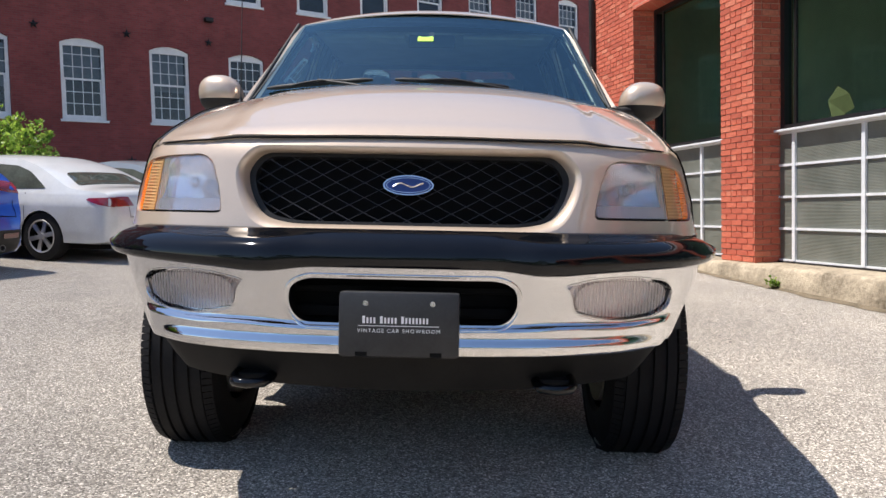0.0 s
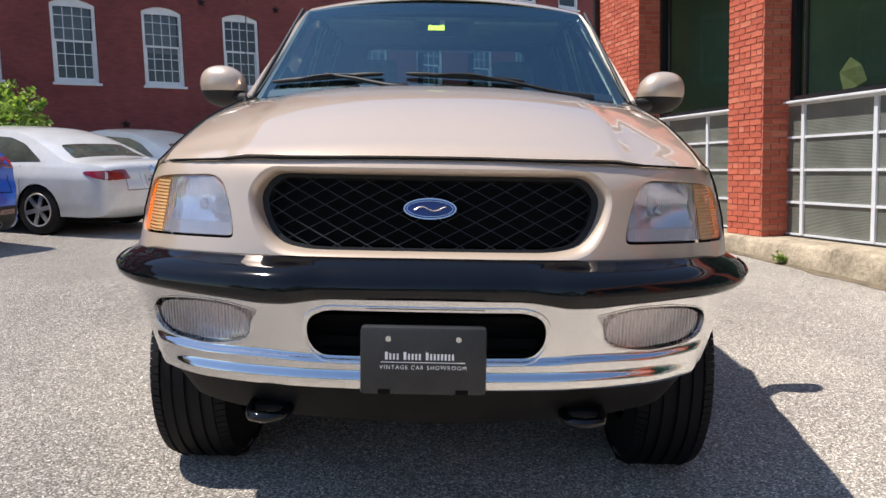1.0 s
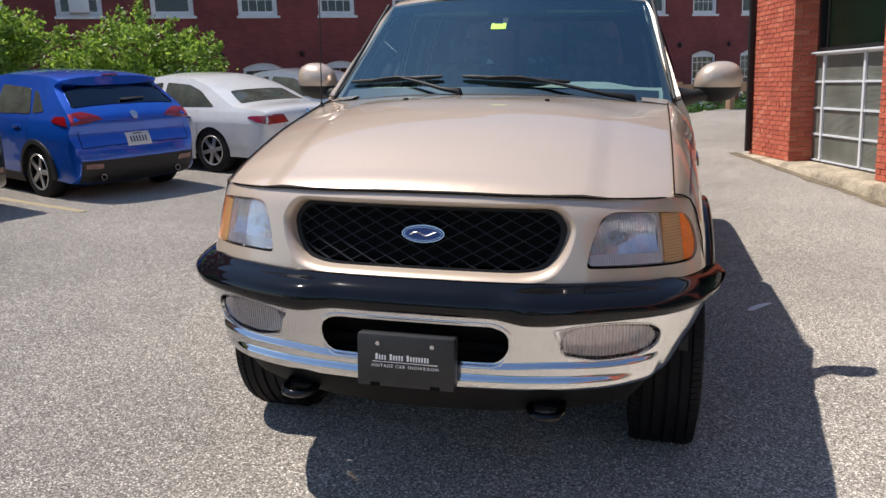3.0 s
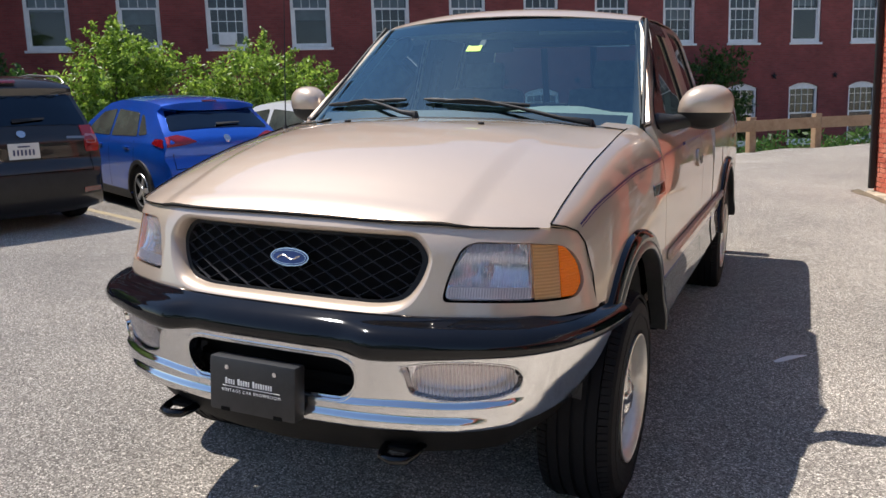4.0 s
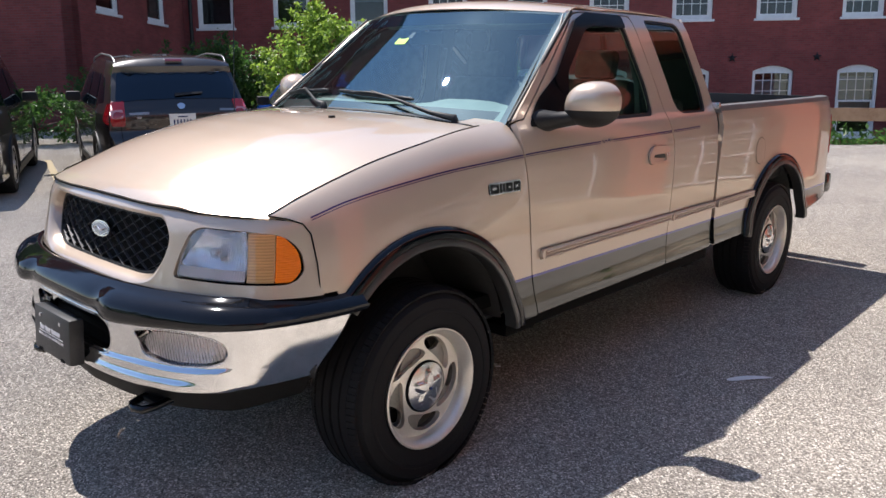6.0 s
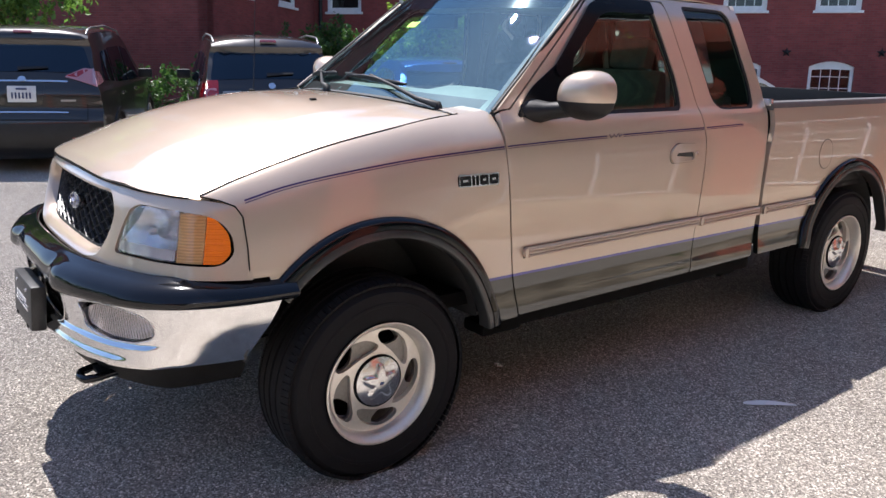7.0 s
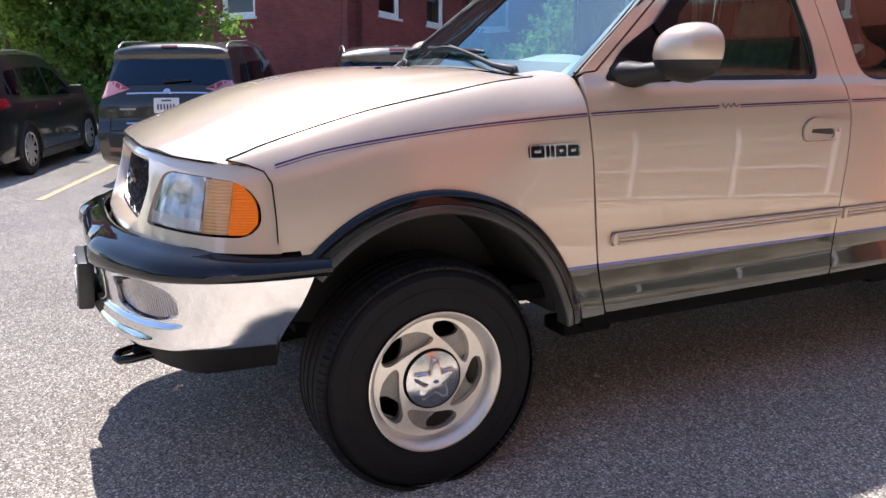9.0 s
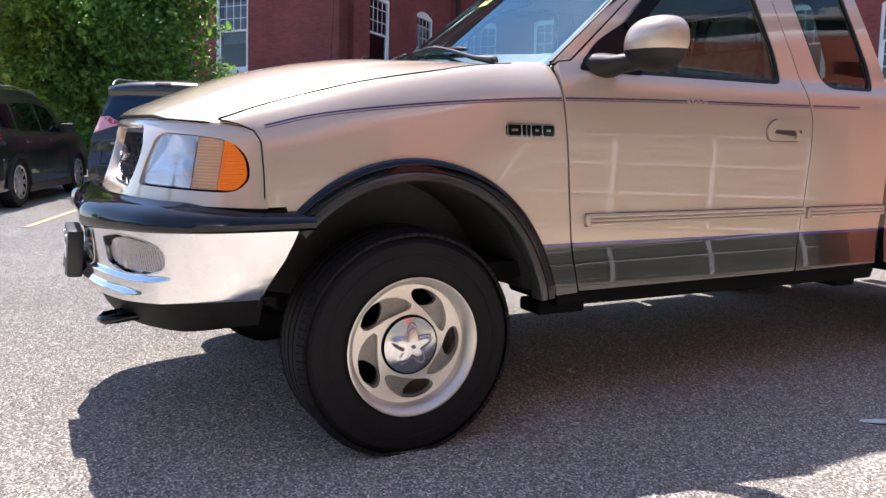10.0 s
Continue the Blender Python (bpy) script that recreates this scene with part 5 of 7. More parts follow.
    grid("cap_ring", [[(hw - 0.024 - d, r * math.cos(2 * math.pi * k / 48), r * math.sin(2 * math.pi * k / 48)) for k in range(48)] for r, d in ((0.100, 0.012), (0.1015, 0.004), (0.1055, 0.004), (0.107, 0.014))], DARK, rim, closed_u=True)
    hubcap = grid("hub_cap", cap, CAP_CHROME, rim, "chrome star-shaped hub cap", closed_u=True, sharp=60)
    rows = [[(hw + 0.0005, r * 1.5 * math.cos(2 * math.pi * k / 20), r * math.sin(2 * math.pi * k / 20)) for k in range(20)] for r in (0.0005, 0.0065)]
    grid("cap_badge", rows, BADGE_BLUE, hubcap, closed_u=True)
    return hub


for cx, cy, cz in ((0.84, 0.0, 0.359), (0.84, REAR_AXLE, 0.395)):
    wheel((cx, cy, cz), 1)
    wheel((-cx, cy, cz), -1)


# daylight passes the panes of the cab
for ob in truck.children_recursive:
    if ob.type == "MESH" and ob.data.materials[0] in (GLASS, SIDE_GLASS):
        ob.visible_shadow = False


# ---- ground ----
# the paving tilts a little more than the truck's own frame
GROUND = LOT @ Matrix.Translation((0, 0, -0.026)) @ Matrix.Rotation(math.atan(0.0095), 4, "X")
FACE = Matrix.Translation((-11.40, 21.44, 0)) @ Matrix.Rotation(radians(37.74), 4, "Z")


def asphalt():
    m = material("worn_sunlit_asphalt", (0.2, 0.19, 0.18), 0.95, Specular_IOR_Level=0.1, Diffuse_Roughness=1.0, Sheen_Weight=0.06, Sheen_Roughness=0.6)
    tc = node(m, "ShaderNodeTexCoord").outputs["Object"]
    stones = node(m, "ShaderNodeTexVoronoi", Scale=150.0, Randomness=1.0)
    wire(m, tc, stones.inputs["Vector"])
    sep = node(m, "ShaderNodeSeparateColor")
    wire(m, stones.outputs["Color"], sep.inputs[0])
    fine = node(m, "ShaderNodeTexNoise", Scale=160.0, Detail=5.0, Roughness=0.7)
    wire(m, tc, fine.inputs["Vector"])
    col = ramp(m, sep.outputs[0], [(0.0, (0.13, 0.119, 0.104)), (0.4, (0.285, 0.26, 0.227)), (0.75, (0.43, 0.394, 0.345)), (0.9, (0.66, 0.612, 0.545)), (1.0, (0.92, 0.865, 0.78))])
    mul = node(m, "ShaderNodeMix", data_type="RGBA", blend_type="MULTIPLY")
    mul.inputs[0].default_value = 1.0
    wire(m, col, mul.inputs[6])
    wire(m, ramp(m, fine.outputs["Fac"], [(0.3, (0.5, 0.49, 0.48)), (0.62, (1.17, 1.17, 1.17))]), mul.inputs[7])
    broad = node(m, "ShaderNodeTexNoise", Scale=0.55, Detail=6.0, Roughness=0.65)
    wire(m, tc, broad.inputs["Vector"])
    mul2 = node(m, "ShaderNodeMix", data_type="RGBA", blend_type="MULTIPLY")
    mul2.inputs[0].default_value = 1.0
    wire(m, mul.outputs[2], mul2.inputs[6])
    wire(m, ramp(m, broad.outputs["Fac"], [(0.32, (0.88, 0.87, 0.86)), (0.68, (1.22, 1.2, 1.17))]), mul2.inputs[7])
    wire(m, mul2.outputs[2], shader(m).inputs["Base Color"])
    gap = node(m, "ShaderNodeTexVoronoi", Scale=150.0, Randomness=1.0)
    wire(m, tc, gap.inputs["Vector"])
    inv = node(m, "ShaderNodeMath", operation="MULTIPLY")
    inv.inputs[1].default_value = -1.0
    wire(m, gap.outputs["Distance"], inv.inputs[0])
    bn = node(m, "ShaderNodeBump", Strength=0.8, Distance=0.005)
    wire(m, inv.outputs[0], bn.inputs["Height"])
    b2 = node(m, "ShaderNodeBump", Strength=0.5, Distance=0.004)
    wire(m, fine.outputs["Fac"], b2.inputs["Height"])
    wire(m, bn.outputs[0], b2.inputs["Normal"])
    wire(m, b2.outputs[0], shader(m).inputs["Normal"])
    return m


ASPHALT = asphalt()
CONCRETE = mottle(material("weathered_concrete", (0.42, 0.36, 0.28), 0.85), (0.26, 0.21, 0.16), (0.52, 0.45, 0.36), 4, fine=60, bump=0.006, bump_scale=45)
FENCE_V = -10.6      # the fence's distance before the facade


def dip(lx, ly):
    """The paving sinks a little towards the far end of the parked row."""
    c, a = 0.309 * lx + 0.951 * ly, -0.951 * lx + 0.309 * ly
    p, q = min(max((c - 1.3) / 2.0, 0), 1), min(max((a - 3.0) / 2.5, 0), 1)
    return 0.11 * p * p * (3 - 2 * p) * q * q * (3 - 2 * q)


def ground_z(x, y):
    """Height of the paving in the world; past the fence it falls away to the foot of the building."""
    n = GROUND.to_3x3() @ Vector((0, 0, 1))
    p = GROUND.translation
    z = p.z - (n.x * (x - p.x) + n.y * (y - p.y)) / n.z
    lp = GROUND.inverted() @ Vector((x, y, z))
    z -= dip(lp.x, lp.y)
    v = (FACE.inverted() @ Vector((x, y, 0))).y
    t = min(max((v - FENCE_V - 0.4) / 4.0, 0), 1)
    far = min(max((math.hypot(x, y) - 32) / 60, 0), 1)
    z = z * (1 - far) + -0.6 * far
    return z * (1 - t) + min(z, -0.75) * t


lines = sorted(set([-400, -200, -120, -80, -60, -50, -42] + [x * 0.5 for x in range(-28, 29)] + [x * 1.5 for x in range(-24, 25)] + [42, 50, 60, 80, 120, 200, 400]))
rows = [[(x, y, ground_z(x, y)) for x in lines] for y in lines]
inv_g = GROUND.inverted()
ground = grid("ground", [[tuple(inv_g @ Vector(p)) for p in r] for r in rows], ASPHALT, None, sharp=0)
ground.matrix_world = GROUND
tagged(ground, "sun-bleached coarse grey asphalt of a parking lot", "ground", kind="structure")


def on_ground(x, y, turn=0.0):
    """A pose on the paving at (x, y) of the lot, upright to the paving."""
    return GROUND @ Matrix.Translation((x, y, -dip(x, y))) @ Matrix.Rotation(radians(turn), 4, "Z")


YELLOW = mottle(material("worn_yellow_line_paint", (0.33, 0.28, 0.19), 0.85), (0.23, 0.205, 0.16), (0.33, 0.255, 0.13), 22, fine=140)

# ---- brick ----
def brick_wall_material(name, c1, c2, mortar, scale=1.0):
    m = material(name, c1, 0.85)
    tc = node(m, "ShaderNodeTexCoord").outputs["Object"]
    sp = node(m, "ShaderNodeSeparateXYZ")
    wire(m, tc, sp.inputs[0])
    add = node(m, "ShaderNodeMath", operation="ADD")
    wire(m, sp.outputs["X"], add.inputs[0])
    wire(m, sp.outputs["Y"], add.inputs[1])
    cb = node(m, "ShaderNodeCombineXYZ")
    wire(m, add.outputs[0], cb.inputs["X"])
    wire(m, sp.outputs["Z"], cb.inputs["Y"])
    br = node(m, "ShaderNodeTexBrick", Scale=1.0)
    br.inputs["Color1"].default_value, br.inputs["Color2"].default_value, br.inputs["Mortar"].default_value = (*c1, 1), (*c2, 1), (*mortar, 1)
    br.inputs["Mortar Size"].default_value, br.inputs["Brick Width"].default_value, br.inputs["Row Height"].default_value = 0.006, 0.21, 0.068
    wire(m, cb.outputs[0], br.inputs["Vector"])
    n1 = node(m, "ShaderNodeTexNoise", Scale=0.7, Detail=7.0, Roughness=0.65)
    wire(m, tc, n1.inputs["Vector"])
    mul = node(m, "ShaderNodeMix", data_type="RGBA", blend_type="MULTIPLY")
    mul.inputs[0].default_value = 1.0
    wire(m, br.outputs["Color"], mul.inputs[6])
    wire(m, ramp(m, n1.outputs["Fac"], [(0.3, (0.72, 0.7, 0.7)), (0.7, (1.2, 1.2, 1.2))]), mul.inputs[7])
    wire(m, mul.outputs[2], shader(m).inputs["Base Color"])
    b = node(m, "ShaderNodeBump", Strength=0.7, Distance=0.008)
    b.invert = True
    wire(m, br.outputs["Fac"], b.inputs["Height"])
    wire(m, b.outputs[0], shader(m).inputs["Normal"])
    return m


BRICK_FAR = brick_wall_material("dark_red_mill_brick", (0.2, 0.041, 0.039), (0.25, 0.057, 0.052), (0.165, 0.076, 0.069))
BRICK_NEAR = brick_wall_material("orange_red_brick", (0.47, 0.09, 0.052), (0.58, 0.14, 0.078), (0.48, 0.27, 0.2))
MORTAR = mottle(material("pink_grey_mortar", (0.52, 0.28, 0.2), 0.9), (0.42, 0.16, 0.1), (0.62, 0.40, 0.3), 12, bump=0.002, bump_scale=200)


def single_brick():
    m = material("single_brick", (0.4, 0.09, 0.05), 0.85)
    oi = node(m, "ShaderNodeObjectInfo")
    gi = node(m, "ShaderNodeNewGeometry")
    s = node(m, "ShaderNodeMath", operation="ADD")
    wire(m, oi.outputs["Random"], s.inputs[0])
    wire(m, gi.outputs["Random Per Island"], s.inputs[1])
    fr = node(m, "ShaderNodeMath", operation="FRACT")
    wire(m, s.outputs[0], fr.inputs[0])
    tc = node(m, "ShaderNodeTexCoord").outputs["Object"]
    n1 = node(m, "ShaderNodeTexNoise", Scale=35.0, Detail=5.0, Roughness=0.7)
    wire(m, tc, n1.inputs["Vector"])
    c = ramp(m, fr.outputs[0], [(0.0, (0.46, 0.10, 0.056)), (0.4, (0.54, 0.122, 0.068)), (0.8, (0.60, 0.15, 0.084)), (1.0, (0.64, 0.21, 0.125))])
    mul = node(m, "ShaderNodeMix", data_type="RGBA", blend_type="MULTIPLY")
    mul.inputs[0].default_value = 1.0
    wire(m, c, mul.inputs[6])
    wire(m, ramp(m, n1.outputs["Fac"], [(0.3, (0.7, 0.68, 0.66)), (0.7, (1.2, 1.2, 1.2))]), mul.inputs[7])
    wire(m, mul.outputs[2], shader(m).inputs["Base Color"])
    b = node(m, "ShaderNodeBump", Strength=0.6, Distance=0.003)
    wire(m, n1.outputs["Fac"], b.inputs["Height"])
    wire(m, b.outputs[0], shader(m).inputs["Normal"])
    return m


BRICK = single_brick()
WHITE_PAINT = mottle(material("white_window_paint", (0.78, 0.78, 0.78), 0.5), (0.66, 0.66, 0.66), (0.82, 0.82, 0.82), 5, bump=0.001, bump_scale=80)
ALU = mottle(material("pale_aluminium_rail", (0.72, 0.74, 0.76), 0.4, 0.1), (0.66, 0.68, 0.7), (0.82, 0.83, 0.85), 6)
BLACK_FRAME = material("black_window_frame", (0.012, 0.012, 0.014), 0.35)


SHOP_GLASS = pane_material("green_shop_glass", (0.62, 0.82, 0.68), 1.58, 0.002, (0.5, 0.78, 0.6))
MILL_GLASS = pane_material("old_window_glass", (0.5, 0.55, 0.58), 1.62, 0.01)

# ---- the brick workshop wall beside the truck ----
corner = GROUND @ Vector((2.44, 9.8, 0))
WALL = Matrix.Translation((corner.x, corner.y, corner.z)) @ Matrix.Rotation(math.atan2(-1, 0.249), 4, "Z")
# along the wall u runs towards -y, depth v runs away from the lot (+x)
workshop = group_empty("brick_workshop", WALL, "orange-red brick workshop front with large windows over ribbed panels", "building")
BASE = 0.01
piers = [(0.0, 1.4, 4.05), (3.62, 4.27, 4.05), (8.35, 9.0, 4.05), (14.0, 14.65, 4.05), (19.65, 20.3, 4.05)]
brick_mesh = {}


def brick_data(w):
    key = round(w, 3)
    if key not in brick_mesh:
        bm = bmesh.new()
        add_box(bm, 0, w, 0, 0.012, 0, 0.058)
        top = [v for v in bm.verts if v.co.y < 0.001]
        for v in top:
            v.co.x += 0.002 if v.co.x < w / 2 else -0.002
            v.co.z += 0.002 if v.co.z < 0.03 else -0.002
        bmesh.ops.recalc_face_normals(bm, faces=bm.faces)
        me = bpy.data.meshes.new("brick")
        bm.to_mesh(me)
        bm.free()
        me.materials.append(BRICK)
        brick_mesh[key] = me
    return brick_mesh[key]


rng = random.Random(5)
brick_jobs = []
for u0, u1, top in piers:
    core = boxes("brick_pier", [(u0 + 0.010, u1 - 0.010, 0.010, 0.5, BASE, top)], MORTAR, workshop, "brick pier with pinkish mortar joints")
    singles, rest = [], []
    courses = int((top - BASE) / 0.068)
    for c in range(courses):
        z = BASE + c * 0.068 + 0.005
        for facing, length in (("lot", u1 - u0), ("end", 0.36)):
            x = -0.105 * (c % 2) if facing == "lot" else -0.105 * ((c + 1) % 2)
            if c % 6 == 5:
                pitch = 0.105
            else:
                pitch = 0.21
            while x < length - 0.02:
                a, b = max(x, 0), min(x + pitch - 0.010, length)
                if b - a > 0.02:
                    jz = rng.uniform(-0.002, 0.002)
                    out = rng.uniform(-0.003, 0.002)
                    if facing == "lot":
                        mm = Matrix.Translation((u0 + a, out, z + jz))
                    else:
                        mm = Matrix.Translation((u1 - out, a, z + jz)) @ Matrix.Rotation(radians(90), 4, "Z")
                    (singles if len(singles) < 300 else rest).append((round(b - a, 3), mm))
                x += pitch
    brick_jobs.append((core, singles, rest))
# window bays: ribbed panels below, black-framed glass above
RIBBED = material("grey_green_ribbed_panel", (0.2, 0.21, 0.19), 0.35, Coat_Weight=0.3)
tc_ = node(RIBBED, "ShaderNodeTexCoord").outputs["Object"]
wv = node(RIBBED, "ShaderNodeTexWave", Scale=22.0, bands_direction="Z", Distortion=0.2)
wire(RIBBED, tc_, wv.inputs["Vector"])
bp = node(RIBBED, "ShaderNodeBump", Strength=0.6, Distance=0.004)
wire(RIBBED, wv.outputs["Fac"], bp.inputs["Height"])
wire(RIBBED, bp.outputs[0], shader(RIBBED).inputs["Normal"])
ns = node(RIBBED, "ShaderNodeTexNoise", Scale=2.5, Detail=5.0)
wire(RIBBED, tc_, ns.inputs["Vector"])
wire(RIBBED, ramp(RIBBED, ns.outputs["Fac"], [(0.3, (0.11, 0.12, 0.10)), (0.7, (0.19, 0.2, 0.17))]), shader(RIBBED).inputs["Base Color"])
RAILS = [0.035, 0.385, 0.735, 1.085, 1.435]
for u0, u1, ms in ((1.4, 3.62, (1.67, 2.69)), (4.27, 8.35, (4.53, 5.55, 6.57, 7.59)), (9.0, 14.0, (9.3, 10.3, 11.3, 12.3, 13.3)), (14.65, 19.65, (14.9, 15.9, 16.9, 17.9, 18.9)), (20.3, 25.3, (20.6, 21.6, 22.6, 23.6, 24.6))):
    bay = boxes("panel_bay", [(u0, u1, 0.34, 0.5, BASE - 0.3, 0.03)], CONCRETE, workshop, "ribbed grey-green panels in pale aluminium rails")
    edges = [u0, *ms, u1]
    for a, b in zip(edges, edges[1:]):
        for z0, z1 in zip(RAILS, RAILS[1:]):
            boxes("ribbed_panel", [(a + 0.003, b - 0.003, 0.325, 0.345, z0 + 0.003, z1 - 0.003)], RIBBED, bay)
    for z in RAILS:
        boxes("rail", [(u0 + 0.002, u1 - 0.002, 0.305, 0.3245, z - 0.012, z + 0.014)], ALU, bay)
    for u in ms:
        boxes("mullion", [(u - 0.024, u + 0.024, 0.296, 0.3235, RAILS[0], RAILS[-1])], ALU, bay)
    boxes("bottom_rail", [(u0, u1, 0.29, 0.34, 0.0, 0.03)], BLACK_FRAME, bay)
    boxes("ledge", [(u0, u1, 0.24, 0.42, 1.449, 1.475)], ALU, bay, bevel=0.005)
    big = boxes("shop_window", [(u0, u0 + 0.07, 0.33, 0.42, 1.476, 3.5), (u1 - 0.07, u1, 0.33, 0.42, 1.476, 3.5), (u0 + 0.07, u1 - 0.07, 0.33, 0.42, 3.43, 3.5), (u0 + 0.07, u1 - 0.07, 0.33, 0.42, 1.476, 1.53)], BLACK_FRAME, workshop, "large dark window in a black frame")
    cuts = [u0 + 0.07, u0 + 0.22 if u0 > 4 else u0 + 0.07, u1 - 0.07]
    raw("pane", [(u0 + 0.07, 0.385, 1.53), (u1 - 0.07, 0.385, 1.53), (u1 - 0.07, 0.385, 3.43), (u0 + 0.07, 0.385, 3.43)], [(0, 1, 2, 3)], SHOP_GLASS, big, smooth=False).visible_shadow = False
    boxes("window_post", [(u0 + 0.2, u0 + 0.235, 0.35, 0.38, 1.53, 3.43)], BLACK_FRAME, big)
    boxes("brick_lintel", [(u0, u1, 0.0, 0.5, 3.501, 4.05)], BRICK_NEAR, workshop)
boxes("workshop_wall", [(0.0, 25.3, 0.5, 0.6, 3.501, 4.4), (0.0, 0.3, 0.51, 9.0, -0.3, 4.4), (25.0, 25.3, 0.6, 9.0, -0.3, 4.4)], BRICK_NEAR, workshop)
boxes("fascia", [(0.0, 25.3, 0.06, 0.5, 4.051, 4.42)], BLACK_FRAME, workshop, "dark fascia board under the roof edge")
flash = []
for k in range(507):
    u = 25.3 * k / 506
    v = 0.035 + 0.012 * math.cos(math.pi * k) + 0.01 * noise.noise(Vector((u * 1.1, 0.2, 0)))
    flash.append([(u, v + 0.014, 4.056), (u, v, 4.10), (u, v - 0.004, 4.16), (u, v + 0.02, 4.20)])
grid("corrugated_flashing", flash, ALU, workshop, "crimped pale metal flashing", sharp=0)
boxes("workshop_room", [(0.301, 0.35, 0.61, 6.0, -0.2, 4.1), (0.3, 25.0, 2.4, 2.5, -0.2, 4.1), (0.3, 25.0, 0.6, 6.0, -0.3, -0.2), (0.3, 25.0, 0.6, 6.0, 4.1, 4.2)], mottle(material("dim_green_room", (0.5, 0.62, 0.54), 0.8), (0.4, 0.5, 0.44), (0.62, 0.72, 0.65), 1.5), workshop)
roof_m = mottle(material("dark_flat_roof", (0.06, 0.06, 0.06), 0.9), (0.04, 0.04, 0.04), (0.09, 0.09, 0.085), 2)
boxes("workshop_roof", [(0.1, 25.2, 0.1, 9.0, 4.4, 4.45)], roof_m, workshop)
boxes("coping", [(-0.08, 25.38, -0.02, 0.62, 4.421, 4.49)], ALU, workshop, "pale metal coping on the wall top", bevel=0.01)
boxes("workbench", [(4.9, 8.0, 0.9, 1.5, 1.30, 1.36), (5.2, 5.6, 1.0, 1.3, 1.36, 1.62), (6.2, 6.5, 1.0, 1.2, 1.36, 1.55), (1.8, 3.2, 0.9, 1.3, 1.3, 1.36), (2.2, 2.5, 1.0, 1.2, 1.36, 1.6)], mottle(material("cluttered_bench", (0.2, 0.2, 0.17), 0.6), (0.08, 0.09, 0.08), (0.32, 0.33, 0.3), 5), workshop)
pap = Matrix.Translation((5.03, 0.47, 1.66)) @ Matrix.Rotation(radians(24), 4, "Y")
paper = raw("paper_sheet", [pap @ Vector(p) for p in ((-0.02, 0, -0.20), (0.10, 0.01, -0.06), (0.21, 0, 0.03), (0.10, -0.02, 0.15), (-0.10, -0.01, 0.17), (-0.19, 0, -0.02))], [(0, 1, 2, 3, 4, 5)], mottle(material("pale_yellow_paper", (0.15, 0.15, 0.07), 0.8), (0.12, 0.12, 0.055), (0.18, 0.18, 0.09), 8), None, smooth=False)
paper.matrix_world = WALL
tagged(paper, "pale yellow paper sheet taped behind the window glass", "paper")
# concrete ledge along its foot
rows = []
for k in range(57):
    u = -0.15 + 25.4 * k / 56
    gx = WALL @ Vector((u, -0.12, 0))
    gz = ground_z(gx.x, gx.y) - WALL.translation.z
    j = 0.018 * noise.noise(Vector((u * 2.3, 0.3, 0))) + 0.008 * noise.noise(Vector((u * 9, 2.3, 0)))
    rows.append([(u, -0.19 + j, gz - 0.06), (u, -0.165 + j, gz + 0.3 * (0.0 - gz)), (u, -0.15 + j, -0.03 + j * 0.4), (u, -0.125 + j, 0.0), (u, 0.0, 0.009), (u, 0.36, 0.010)])
KERB = mottle(material("dirty_crumbling_concrete", (0.36, 0.29, 0.2), 0.9), (0.10, 0.078, 0.05), (0.56, 0.47, 0.34), 3, fine=28, bump=0.012, bump_scale=30)
ledge = grid("kerb", rows, KERB, None, sharp=50)
ledge.matrix_world = WALL
tagged(ledge, "crumbling pale concrete ledge along the brick wall", "kerb", kind="structure")
rows = []
for k in range(113):
    u = -0.1 + 25.2 * k / 112
    row = []
    for q in range(5):
        w = 0.10 + 0.10 * (noise.noise(Vector((u * 1.7, 5.1, 0))) + 0.5 * noise.noise(Vector((u * 6, 1.1, 0))))
        v = -0.17 - max(0.02, w) * q / 4
        g = WALL @ Vector((u, v, 0))
        row.append((u, v, ground_z(g.x, g.y) - WALL.translation.z + 0.004 + 0.016 * (1 - q / 4) ** 1.5))
    rows.append(row)
SOIL = mottle(material("brown_gritty_soil", (0.12, 0.095, 0.06), 0.95), (0.05, 0.04, 0.025), (0.24, 0.19, 0.125), 9, fine=90, bump=0.01, bump_scale=70)
soil = grid("soil_strip", rows, SOIL, None, sharp=0)
soil.matrix_world = WALL
tagged(soil, "gritty brown soil gathered along the concrete ledge", "soil", kind="stuff")
boxes("downpipe", [(0.02, 0.10, -0.09, -0.01, 0.05, 4.0)], BLACK, workshop, bevel=0.02)

# ---- the long mill building behind ----
mill = group_empty("mill_building", FACE, "long dark-red brick mill with white arched sash windows", "building")
PITCH, WIN_W = 2.688, 1.30


def arched(u, z0, z1, w, rise=0.17, n=8):
    pts = [(u - w / 2, z0), (u + w / 2, z0)]
    for k in range(n + 1):
        q = 1 - 2 * k / n
        pts.append((u + q * w / 2, z1 - rise * q * q))
    return pts


# top storey is unseen, added to keep bright sky out of the hood's reflection
ROWS_Z = [(0.12, 2.44), (3.95, 6.48), (8.2, 10.6), (12.4, 14.8)]
INDEX = range(-5, 15)
holes = [arched(i * PITCH, z0, z1, WIN_W) for z0, z1 in ROWS_Z for i in INDEX]
flat = lambda u, z: (u, 0.0, z)
panel("wall", [(-14.6, -2.5), (41, -2.5), (41, 16.9), (-14.6, 16.9)], flat, BRICK_FAR, mill, holes=holes, step=1.2, thick=0.3)
# backing sheet behind the panes: the rooms' shade is put into its dark colour
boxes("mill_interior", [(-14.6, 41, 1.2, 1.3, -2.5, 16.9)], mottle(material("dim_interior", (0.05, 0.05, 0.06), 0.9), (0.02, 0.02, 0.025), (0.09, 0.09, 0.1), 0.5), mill)
